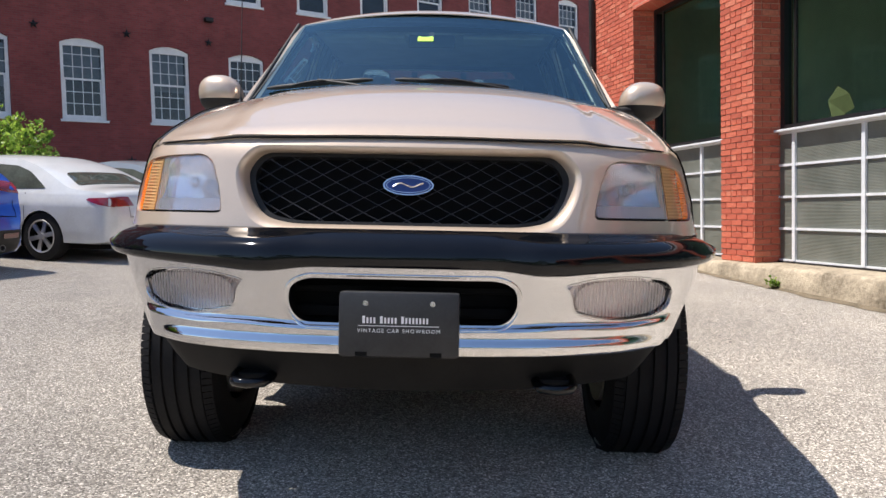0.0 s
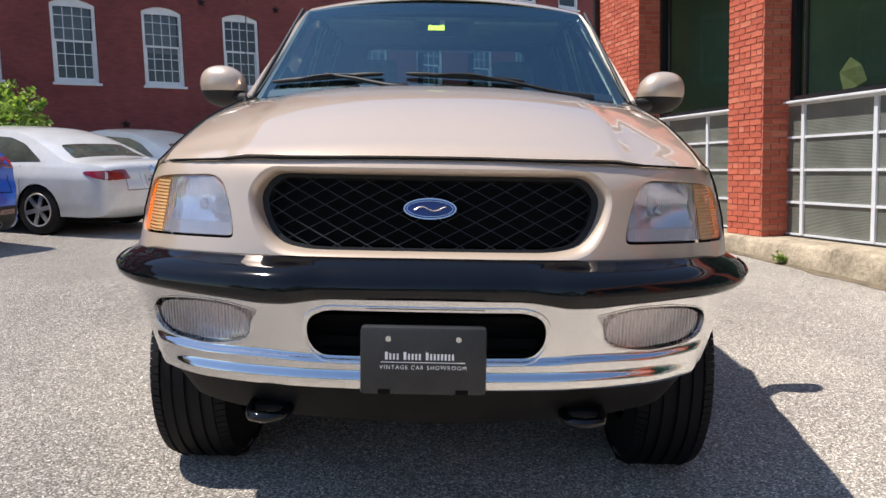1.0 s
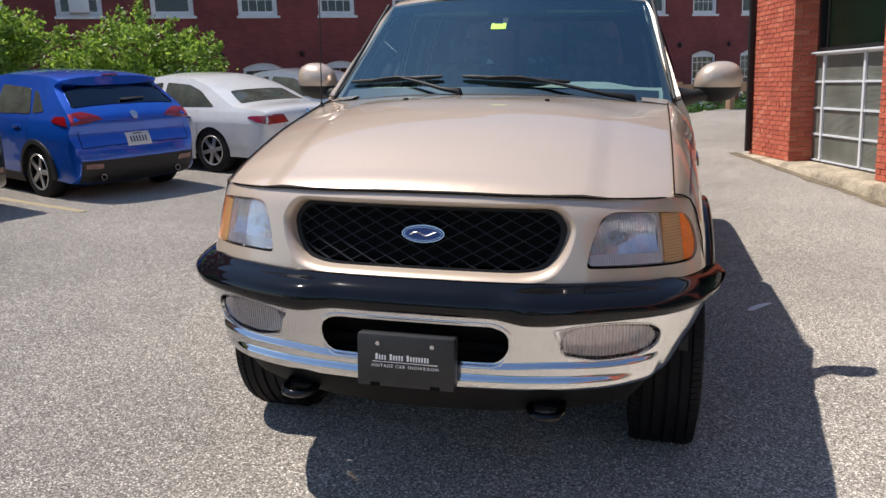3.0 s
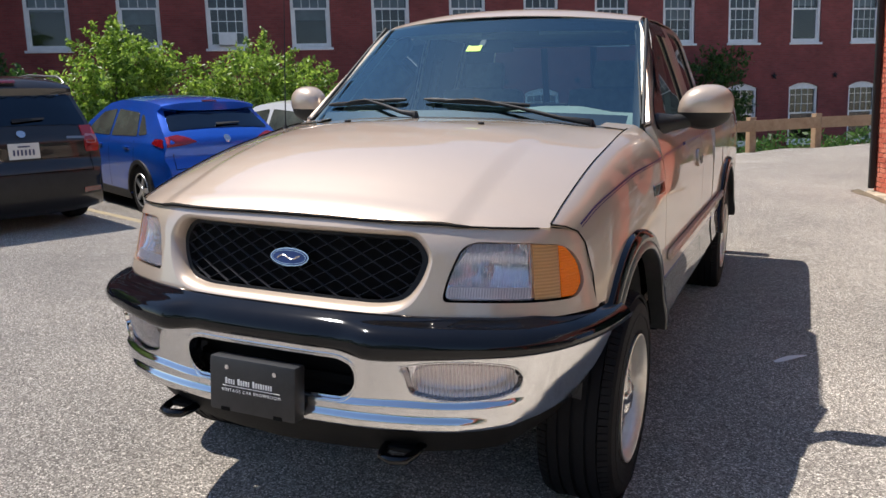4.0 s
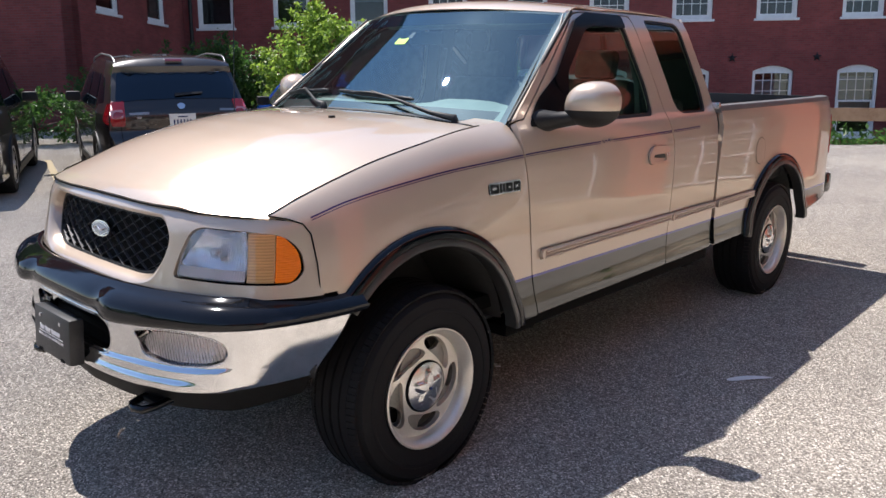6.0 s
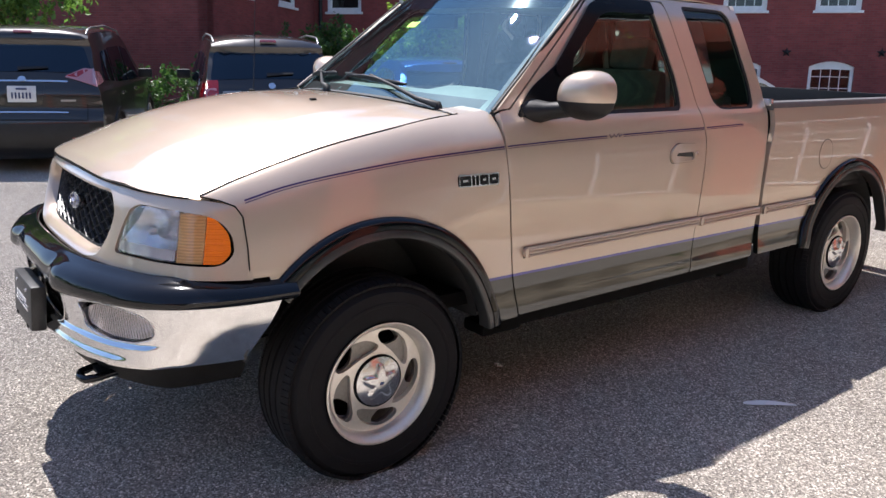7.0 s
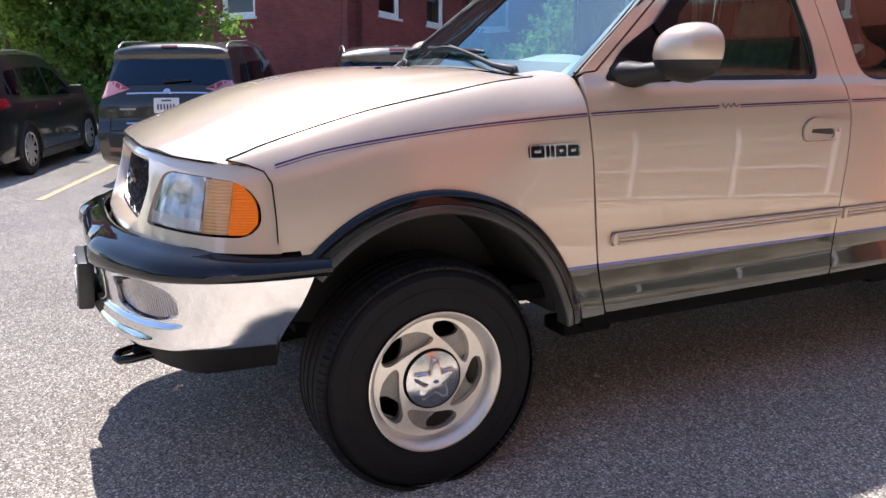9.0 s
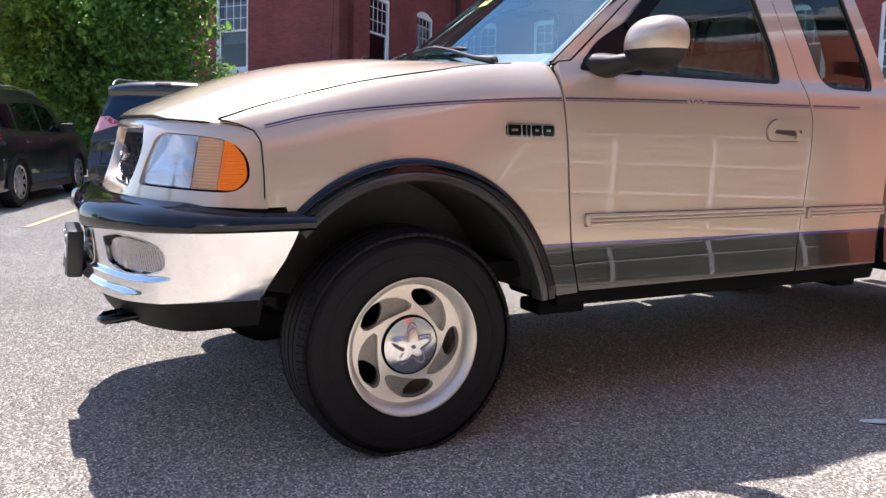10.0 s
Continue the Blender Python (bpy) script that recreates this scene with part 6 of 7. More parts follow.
boxes("mill_roof", [(-40.0, 41.2, -0.3, 12, 16.9, 17.3)], roof_m, mill)
boxes("cornice", [(-14.6, 41.2, -0.25, 0.0, 16.5, 16.9)], BRICK_FAR, mill)
boxes("mill_end_wall", [(41, 41.3, 0, 12, -2.5, 16.9), (-40, 41, 11.7, 12, -2.5, 16.9)], BRICK_FAR, mill)

BLIND = mottle(material("pale_window_blind", (0.36, 0.38, 0.4), 0.8), (0.24, 0.26, 0.28), (0.44, 0.46, 0.48), 3)


def frame_ring(outer, inner, depth0, depth1):
    """A flat ring between two outlines with the same number of points, with thickness."""
    n = len(outer)
    vs = [(u, depth0, z) for u, z in outer] + [(u, depth0, z) for u, z in inner] + [(u, depth1, z) for u, z in outer] + [(u, depth1, z) for u, z in inner]
    fs = []
    for i in range(n):
        j = (i + 1) % n
        fs += [(i, j, n + j, n + i), (n + i, n + j, 3 * n + j, 3 * n + i), (j, i, 2 * n + i, 2 * n + j)]
    return vs, fs


def window_meshes(h):
    a = arched(0, 0, h, WIN_W - 0.01)
    b = arched(0, 0.09, h - 0.24, WIN_W - 0.2, 0.02)
    vs, fs = frame_ring(a, b, 0.06, 0.16)
    me_f = raw("window", vs, fs, WHITE_PAINT, smooth=False).data
    mid = 0.5 * h
    w = WIN_W / 2 - 0.1
    ob = boxes("sash", [(-w, w, 0.09, 0.14, mid - 0.03, mid + 0.03), (-w, -w + 0.05, 0.10, 0.14, 0.09, mid - 0.03), (w - 0.05, w, 0.10, 0.14, 0.09, mid - 0.03), (-w + 0.05, w - 0.05, 0.10, 0.14, 0.09, 0.15)], WHITE_PAINT)
    bars = []
    for k in (-0.5, 0, 0.5):
        bars.append((k * w - 0.011, k * w + 0.011, 0.105, 0.125, mid + 0.03, h - 0.13))
    for k in (1, 2):
        zz = mid + (h - 0.12 - mid) * k / 3
        bars.append((-w, w, 0.107, 0.123, zz - 0.011, zz + 0.011))
    ob2 = boxes("muntin", bars, WHITE_PAINT)
    bars = [(k * w - 0.01, k * w + 0.01, 0.122, 0.136, 0.15, mid - 0.03) for k in (-0.5, 0, 0.5)]
    for k in (1, 2):
        zz = 0.15 + (mid - 0.18) * k / 3
        bars.append((-w, w, 0.123, 0.135, zz - 0.01, zz + 0.01))
    ob3 = boxes("lower_muntin", bars, WHITE_PAINT)
    up = [(-w, 0.115, mid), (w, 0.115, mid), (w, 0.115, h - 0.1), (-w, 0.115, h - 0.1)]
    lo = [(-w, 0.13, 0.09), (w, 0.13, 0.09), (w, 0.13, mid), (-w, 0.13, mid)]
    ob4 = raw("upper_pane", up, [(0, 1, 2, 3)], MILL_GLASS, smooth=False)
    ob5 = raw("lower_pane", lo, [(0, 1, 2, 3)], MILL_GLASS, smooth=False)
    ob6 = boxes("sill", [(-WIN_W / 2 - 0.06, WIN_W / 2 + 0.06, -0.06, 0.16, -0.08, 0.0)], WHITE_PAINT, bevel=0.01)
    ob7 = boxes("blind", [(-w, w, 0.30, 0.31, mid * 0.9, h - 0.1)], BLIND)
    data = [(o.name.split(".")[0], o.data) for o in (ob, ob2, ob3, ob4, ob5, ob6, ob7)]
    for o in [o for o in scene.objects if o.data is me_f or any(o.data is d for _, d in data)]:
        bpy.data.objects.remove(o)
    return me_f, data


wrng = random.Random(11)


def mill_window(me_f, data, m, parent, blind=1.0):
    w = new("window", me_f)
    w.parent = parent
    w.matrix_local = m
    for name, d in data:
        if name == "blind":
            if wrng.random() > 0.6:
                continue
        if name == "lower_muntin" and wrng.random() > 0.35:
            continue
        o = new(name, d)
        o.parent = w
        if name == "blind":
            o.scale.z = 1.0
            o.location.z = wrng.uniform(-0.4, 0.35)
    return w


heights = {}
for z0, z1 in ROWS_Z:
    h = round(z1 - z0, 2)
    heights[h] = window_meshes(h)
    for i in INDEX:
        mill_window(*heights[h], Matrix.Translation((i * PITCH, 0, z0)), mill)
boxes("air_conditioner", [(-2 * PITCH - 0.28, -2 * PITCH + 0.28, -0.18, 0.2, 4.05, 4.45)], WHITE_PAINT, mill, "boxy white window air conditioner", bevel=0.02)
# star-shaped wall anchors between the windows
for i in INDEX:
    for z in (2.7, 6.75):
        u = (i + 0.5) * PITCH
        vs = [(u, -0.10, z)] + [(u + (0.16 if k % 2 == 0 else 0.065) * math.cos(math.pi * k / 5 + math.pi / 2), -0.05, z + (0.16 if k % 2 == 0 else 0.065) * math.sin(math.pi * k / 5 + math.pi / 2)) for k in range(10)]
        raw("wall_anchor", vs, [(0, 1 + (k + 1) % 10, 1 + k) for k in range(10)], BLACK, mill, smooth=False)
# wing that comes forward at its end
LW = 7.1
wing_holes = [arched(v, z0, z1, WIN_W) for z0, z1 in ROWS_Z[1:] for v in (1.9, 5.0)]
panel("wing_side_wall", [(0, -2.5), (LW, -2.5), (LW, 16.9), (0, 16.9)], lambda v, z: (-14.6, -LW + v, z), BRICK_FAR, mill, holes=wing_holes, step=1.2, thick=0.3)
end_u = [-18.85 - 2.9 * k for k in range(7)]
panel("wing_end_wall", [(-40, -2.5), (-14.6, -2.5), (-14.6, 16.9), (-40, 16.9)], lambda u, z: (u, -LW, z), BRICK_FAR, mill, holes=[arched(u, z0, z1, WIN_W) for z0, z1 in ROWS_Z for u in end_u], step=1.2, thick=0.3)
# the same shade-coloured backing behind the wing's windows
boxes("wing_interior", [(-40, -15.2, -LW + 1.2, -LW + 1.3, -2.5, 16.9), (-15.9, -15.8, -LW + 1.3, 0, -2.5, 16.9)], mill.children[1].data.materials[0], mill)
boxes("wing_roof", [(-40.2, -14.4, -LW - 0.2, 0, 16.91, 17.28)], roof_m, mill)
for z0, z1 in ROWS_Z:
    h = round(z1 - z0, 2)
    for v in (1.9, 5.0) if z0 > 1 else ():
        mill_window(*heights[h], Matrix.Translation((-14.6, -LW + v, z0)) @ Matrix.Rotation(radians(90), 4, "Z"), mill)
    for u in end_u:
        mill_window(*heights[h], Matrix.Translation((u, -LW, z0)), mill)
tube("mill_downpipe", [(-14.3, -0.1, -1.5), (-14.3, -0.1, 16.7)], 0.07, BLACK, mill)
boxes("wall_lamp", [(1.5 * PITCH - 0.14, 1.5 * PITCH + 0.14, -0.22, 0.0, 7.44, 7.58)], BLACK, mill, "small black wall lamp", bevel=0.02)

# ---- timber fence at the edge of the lot ----
WOOD = mottle(material("weathered_fence_wood", (0.34, 0.22, 0.13), 0.8), (0.24, 0.15, 0.085), (0.42, 0.29, 0.18), 5, fine=70, bump=0.003, bump_scale=60)
fence = group_empty("wooden_fence", FACE, "low weathered brown timber rail fence on square posts", "fence")
for k in range(12):
    u = 1.35 + 1.78 * k
    g = FACE @ Vector((u, FENCE_V, 0))
    gz = ground_z(g.x, g.y)
    boxes("post", [(u - 0.085, u + 0.085, FENCE_V - 0.02, FENCE_V + 0.15, gz - 0.2, gz + 0.80)], WOOD, fence, bevel=0.012)
    if k < 11:
        g2 = FACE @ Vector((u + 1.78, FENCE_V, 0))
        g2z = ground_z(g2.x, g2.y)
        rows = []
        for q in (0.002, 0.998):
            zz = gz + (g2z - gz) * q
            uu = u + 1.78 * q
            rows.append([(uu, FENCE_V - 0.085, zz + 0.46), (uu, FENCE_V - 0.02, zz + 0.46), (uu, FENCE_V - 0.02, zz + 0.72), (uu, FENCE_V - 0.085, zz + 0.72)])
        grid("rail", rows, WOOD, fence, closed_u=True, caps=True)

# ---- shrubs and trees ----
def leaf_material(name, c1, c2):
    m = material(name, c1, 0.45, 0.0, Subsurface_Weight=0.0)
    g = node(m, "ShaderNodeNewGeometry")
    wire(m, ramp(m, g.outputs["Random Per Island"], [(0.0, c1), (1.0, c2)]), shader(m).inputs["Base Color"])
    t = m.node_tree
    tr = t.nodes.new("ShaderNodeBsdfTranslucent")
    wire(m, ramp(m, g.outputs["Random Per Island"], [(0.0, tuple(min(1, c * 1.6) for c in c1)), (1.0, tuple(min(1, c * 1.6) for c in c2))]), tr.inputs[0])
    mix = t.nodes.new("ShaderNodeMixShader")
    mix.inputs[0].default_value = 0.45
    wire(m, shader(m).outputs[0], mix.inputs[1])
    wire(m, tr.outputs[0], mix.inputs[2])
    wire(m, mix.outputs[0], t.nodes["Material Output"].inputs[0])
    return m


LEAF_LIGHT = leaf_material("light_green_leaves", (0.06, 0.13, 0.014), (0.30, 0.41, 0.065))
LEAF_DARK = leaf_material("deep_green_leaves", (0.022, 0.065, 0.014), (0.06, 0.13, 0.025))
LEAF_MID = leaf_material("mid_green_leaves", (0.05, 0.125, 0.022), (0.19, 0.33, 0.055))
BARK = mottle(material("grey_brown_bark", (0.12, 0.09, 0.065), 0.9), (0.07, 0.05, 0.035), (0.17, 0.13, 0.1), 12, bump=0.01, bump_scale=40)


def plant(name, x, y, base, lobes, leaves, size, mat, label, category, seed, trunk=0.06, sprays=12):
    """A trunk with limbs, and a crown of many leaves round the ends of twigs. lobes: (dx, dy, z, radius)."""
    r = np.random.RandomState(seed)
    root = group_empty(name, Matrix.Translation((x, y, base)), label, category)
    for dx, dy, z, rad in lobes:
        mid = Vector((dx * 0.35, dy * 0.35, z * 0.5)) + Vector(r.uniform(-0.08, 0.08, 3))
        tube("limb", [(0, 0, -0.1), tuple(mid), (dx, dy, z)], [trunk, trunk * 0.65, trunk * 0.25], BARK, root, sides=7)
    centres, radii = [], []
    for dx, dy, z, rad in lobes:
        k = max(14, int(rad * 42))
        for _ in range(k):
            v = r.normal(size=3)
            v /= np.linalg.norm(v)
            q = rad * r.uniform(0.35, 1.0) ** 0.6
            centres.append(np.array((dx, dy, z)) + v * q * np.array((1, 1, 0.85)))
            radii.append(rad * r.uniform(0.16, 0.30))
        for _ in range(sprays):
            v = r.normal(size=3)
            v[2] = abs(v[2]) + 0.3
            v /= np.linalg.norm(v)
            for s in (0.95, 1.12, 1.28):
                centres.append(np.array((dx, dy, z)) + v * rad * s)
                radii.append(rad * (0.12 if s < 1.2 else 0.07))
    centres, radii = np.array(centres), np.array(radii)
    wt = radii ** 1.6
    pick = r.choice(len(centres), leaves, p=wt / wt.sum())
    pos = centres[pick] + r.normal(size=(leaves, 3)) * radii[pick][:, None] * 0.55
    d = r.normal(size=(leaves, 3))
    d /= np.linalg.norm(d, axis=1)[:, None]
    up = r.normal(size=(leaves, 3)) + np.array((0, 0, 0.8))
    sdir = np.cross(d, up)
    sdir /= np.linalg.norm(sdir, axis=1)[:, None]
    ln = size * r.uniform(0.7, 1.35, leaves)[:, None]
    nrm = np.cross(sdir, d)
    v = np.stack([pos - d * ln * 0.5, pos + sdir * ln * 0.28 + nrm * ln * 0.08, pos + d * ln * 0.55, pos - sdir * ln * 0.28 + nrm * ln * 0.08], 1).reshape(-1, 3)
    v[:, 2] = np.maximum(v[:, 2], 0.03)
    idx = np.arange(leaves) * 4
    faces = np.stack([idx, idx + 1, idx + 2, idx + 3], 1)
    me = bpy.data.meshes.new("crown")
    me.from_pydata(v.tolist(), [], faces.tolist())
    me.update()
    me.materials.append(mat)
    crown = new("crown", me)
    crown.parent = root
    return root


def plant_at(name, lx, ly, *args, drop=0.0):
    p = GROUND @ Vector((lx, ly, 0))
    return plant(name, p.x, p.y, ground_z(p.x, p.y) - drop, *args)


plant_at("shrub", -10.4, 8.5, [(0, -0.5, 1.3, 0.8), (0.1, 0.05, 1.75, 0.9), (0.1, 0.8, 1.45, 0.85), (0.0, -0.15, 2.25, 0.5), (-0.2, 0.4, 0.8, 0.8), (0, -0.5, 0.7, 0.8)], 13000, 0.095, LEAF_LIGHT, "tall light green leafy shrub before the brick mill", "shrub", 3)
plant_at("shrub", -8.7, 10.3, [(-0.9, -0.2, 1.2, 0.85), (0.1, 0.0, 1.6, 0.85), (1.0, 0.2, 1.25, 0.75), (0.4, 0.1, 0.8, 0.8)], 12500, 0.09, LEAF_LIGHT, "broad light green shrub behind parked cars", "shrub", 4)
plant_at("shrub", -14.2, 6.8, [(0, 0, 0.9, 0.95), (-1.0, -0.8, 0.7, 0.8), (1.2, 0.9, 1.0, 1.0)], 9500, 0.09, LEAF_DARK, "dark green hedge shrub in the shade", "shrub", 6)
plant_at("shrub", -12.3, 7.5, [(0, 0, 1.15, 0.85), (0.3, 0.7, 0.9, 0.7), (-0.3, -0.6, 0.8, 0.7)], 8000, 0.09, LEAF_DARK, "dark green shrub in the shade beside a lighter one", "shrub", 16)
plant_at("shrub", -13.2, 2.6, [(0, 0, 0.42, 0.55), (0.5, 1.4, 0.45, 0.55), (-0.3, -1.3, 0.45, 0.55), (0.25, 0.7, 0.42, 0.5), (-0.1, -0.65, 0.42, 0.5)], 9000, 0.075, LEAF_DARK, "low green hedge shrub in front of parked cars", "shrub", 7)
plant_at("tree", -15.4, 0.0, [(0, 0.3, 3.2, 1.8), (-0.6, -0.75, 2.7, 1.3), (0.4, 1.3, 2.6, 1.4), (0.2, 0.1, 4.9, 1.7), (-0.4, -0.5, 4.3, 1.4), (0.4, 0.2, 1.5, 1.3), (0.0, -0.8, 1.4, 1.1), (0.4, 1.2, 4.3, 1.1)], 42000, 0.13, LEAF_MID, "full leafy green tree over the parked cars", "tree", 8)
plant_at("tree", -14.9, -1.9, [(0, -0.2, 2.6, 1.1), (0.2, 0.5, 3.6, 0.9), (-0.1, -0.4, 4.4, 0.9), (0.2, 0.1, 5.3, 0.8)], 13000, 0.12, LEAF_LIGHT, "sunlit yellow-green tree beside the mill", "tree", 9)
p = FACE @ Vector((10.8, -1.3, 0))
plant("shrub", p.x, p.y, -0.8, [(-0.6, 0, 1.5, 1.1), (0.6, 0.3, 2.3, 1.1), (0.2, 0, 3.4, 0.9), (1.0, 0.4, 3.7, 0.7), (-0.9, -0.1, 2.4, 0.8)], 8000, 0.13, LEAF_DARK, "dark green shrub growing against the brick mill", "shrub", 10)
# planting behind the fence
r = np.random.RandomState(21)
count = 16000
uu, vv = r.uniform(-3, 24, count), r.uniform(FENCE_V + 0.7, FENCE_V + 3.6, count)
pos = np.array([FACE @ Vector((a, b, 0)) for a, b in zip(uu, vv)])
hgt = np.array([ground_z(px, py) for px, py in pos[:, :2]]) + r.uniform(0.0, 0.62, count) * (0.6 + 0.4 * np.sin(uu * 1.3) ** 2)
pos[:, 2] = hgt
d = r.normal(size=(count, 3)) + np.array((0, 0, 0.6))
d /= np.linalg.norm(d, axis=1)[:, None]
sd = np.cross(d, r.normal(size=(count, 3)))
sd /= np.linalg.norm(sd, axis=1)[:, None]
ln = r.uniform(0.08, 0.2, count)[:, None]
v = np.stack([pos - d * ln * 0.5, pos + sd * ln * 0.22, pos + d * ln * 0.6, pos - sd * ln * 0.22], 1).reshape(-1, 3)
me = bpy.data.meshes.new("ground_cover")
idx = np.arange(count) * 4
me.from_pydata(v.tolist(), [], np.stack([idx, idx + 1, idx + 2, idx + 3], 1).tolist())
me.update()
me.materials.append(LEAF_DARK)
tagged(new("ground_cover", me), "dark green low plants behind the fence", "plants", kind="stuff")
# unseen dark woods, added beyond the lot's open side to darken reflections and low sky
r = np.random.RandomState(33)
clumps, per = 320, 50
cx, cy = r.uniform(-34, 30, clumps), r.uniform(-33, -27, clumps)
cz, cr = r.uniform(0.6, 8.5, clumps) * (0.75 + 0.25 * np.sin(cx * 0.35)), r.uniform(0.8, 1.5, clumps)
pos = np.repeat(np.stack([cx, cy, cz], 1), per, 0) + r.normal(size=(clumps * per, 3)) * np.repeat(cr, per)[:, None] * 0.5
pos[:, 2] = np.maximum(pos[:, 2], 0.0) - 0.3
d = r.normal(size=pos.shape)
d /= np.linalg.norm(d, axis=1)[:, None]
sd = np.cross(d, r.normal(size=pos.shape))
sd /= np.linalg.norm(sd, axis=1)[:, None]
ln = r.uniform(0.35, 0.7, len(pos))[:, None]
v = np.stack([pos - d * ln * 0.5, pos + sd * ln * 0.3, pos + d * ln * 0.6, pos - sd * ln * 0.3], 1).reshape(-1, 3)
me = bpy.data.meshes.new("woods")
idx = np.arange(len(pos)) * 4
me.from_pydata(v.tolist(), [], np.stack([idx, idx + 1, idx + 2, idx + 3], 1).tolist())
me.update()
me.materials.append(LEAF_DARK)
tagged(new("woods", me), "unseen dark green leaf bank added beyond the lot's open side", "woods", kind="stuff")
# weed at the foot of the ledge
wp = WALL @ Vector((4.92, -0.25, 0))
plant("weed", wp.x, wp.y, ground_z(wp.x, wp.y), [(0, 0, 0.04, 0.07), (0.06, 0.05, 0.035, 0.06)], 170, 0.045, LEAF_LIGHT, "small bright green weed at the concrete ledge", "weed", 12, 0.006, 2)


# ---- parked cars ----
def car_paint(name, c, metal=0.35, rough=0.3):
    m = material(name, c, rough, metal, Coat_Weight=1.0, Coat_Roughness=0.03)
    return mottle(m, tuple(v * 0.9 for v in c), tuple(min(1, v * 1.1) for v in c), 3, fine=40, rough=(rough - 0.05, rough + 0.08))


CAR_GLASS = pane_material("tinted_hatch_glass", (0.04, 0.05, 0.06), 1.68, 0.003, (0.62, 0.82, 1.0))
TAIL_RED = material("red_tail_light", (0.22, 0.005, 0.009), 0.12, Coat_Weight=1.0, Coat_Roughness=0.02)
TAIL_CLEAR = material("clear_pink_tail_light", (0.42, 0.2, 0.22), 0.12, 0.2, Coat_Weight=1.0)
PLATE_WHITE = mottle(material("white_number_plate", (0.6, 0.6, 0.58), 0.5), (0.5, 0.5, 0.48), (0.66, 0.66, 0.64), 6)
PLATE_INK = material("dark_plate_ink", (0.03, 0.04, 0.1), 0.5)
SPOKE = mottle(material("silver_car_wheel", (0.5, 0.5, 0.5), 0.35, 0.8), (0.4, 0.4, 0.4), (0.6, 0.6, 0.6), 10)


PALE_GLASS = mottle(material("pale_green_car_glass", (0.05, 0.06, 0.05), 0.04), (0.022, 0.028, 0.024), (0.085, 0.095, 0.08), 3.5)
RAIL_SILVER = material("silver_roof_rail", (0.3, 0.3, 0.31), 0.35, 0.8)
BRAKE_DARK = material("unlit_brake_light", (0.09, 0.005, 0.008), 0.15, Coat_Weight=1.0)


def lowered(spec, cut, k, **more):
    """The same car with everything above height cut pressed down by the factor k."""
    f = lambda z: z if z < cut else cut + (z - cut) * k
    out = dict(spec, height=f(spec["height"]), line=[(y, f(z)) for y, z in spec["line"]], windows=[[(y, f(z)) for y, z in w] for w in spec["windows"]])
    out["rear_glass"] = (f(spec["rear_glass"][0]), f(spec["rear_glass"][1]), *spec["rear_glass"][2:])
    if spec.get("spoiler"):
        out["spoiler"] = f(spec["spoiler"])
    return dict(out, **more)


def car_wheel(parent, x, y, r, out, spokes):
    hub = new("wheel")
    hub.parent = parent
    hub.matrix_local = Matrix.Translation((x, y, r)) @ Matrix.Diagonal((out, 1, 1, 1))
    prof = [(-0.10, r * 0.64), (-0.105, r * 0.8), (-0.095, r * 0.95), (-0.07, r), (0.07, r), (0.095, r * 0.95), (0.105, r * 0.8), (0.10, r * 0.64)]
    grid("tyre", [[(a, q * math.cos(2 * math.pi * k / 36), q * math.sin(2 * math.pi * k / 36)) for k in range(36)] for a, q in prof], RUBBER, hub, closed_u=True)
    grid("rim", [[(a, q * math.cos(2 * math.pi * k / 36), q * math.sin(2 * math.pi * k / 36)) for k in range(36)] for a, q in ((0.10, r * 0.66), (0.105, r * 0.64), (0.085, r * 0.60), (-0.02, r * 0.55), (-0.03, 0.01))], DARK, hub, closed_u=True)
    bm = bmesh.new()
    for k in range(spokes):
        one = Matrix.Rotation(2 * math.pi * k / spokes + 0.3, 4, "X") @ Matrix.Translation((0.083, 0, r * 0.34)) @ Matrix.Diagonal((0.022, r * 0.17, r * 0.60, 1))
        bmesh.ops.create_cube(bm, size=1, matrix=one)
    bmesh.ops.create_cone(bm, cap_ends=True, segments=20, radius1=r * 0.16, radius2=r * 0.13, depth=0.03, matrix=Matrix.Translation((0.088, 0, 0)) @ Matrix.Rotation(radians(90), 4, "Y"))
    part("spokes", bm, SPOKE, hub)
    grid("rim_lip", [[(a, q * math.cos(2 * math.pi * k / 36), q * math.sin(2 * math.pi * k / 36)) for k in range(36)] for a, q in ((0.098, r * 0.67), (0.108, r * 0.655), (0.1, r * 0.60))], SPOKE, hub, closed_u=True)


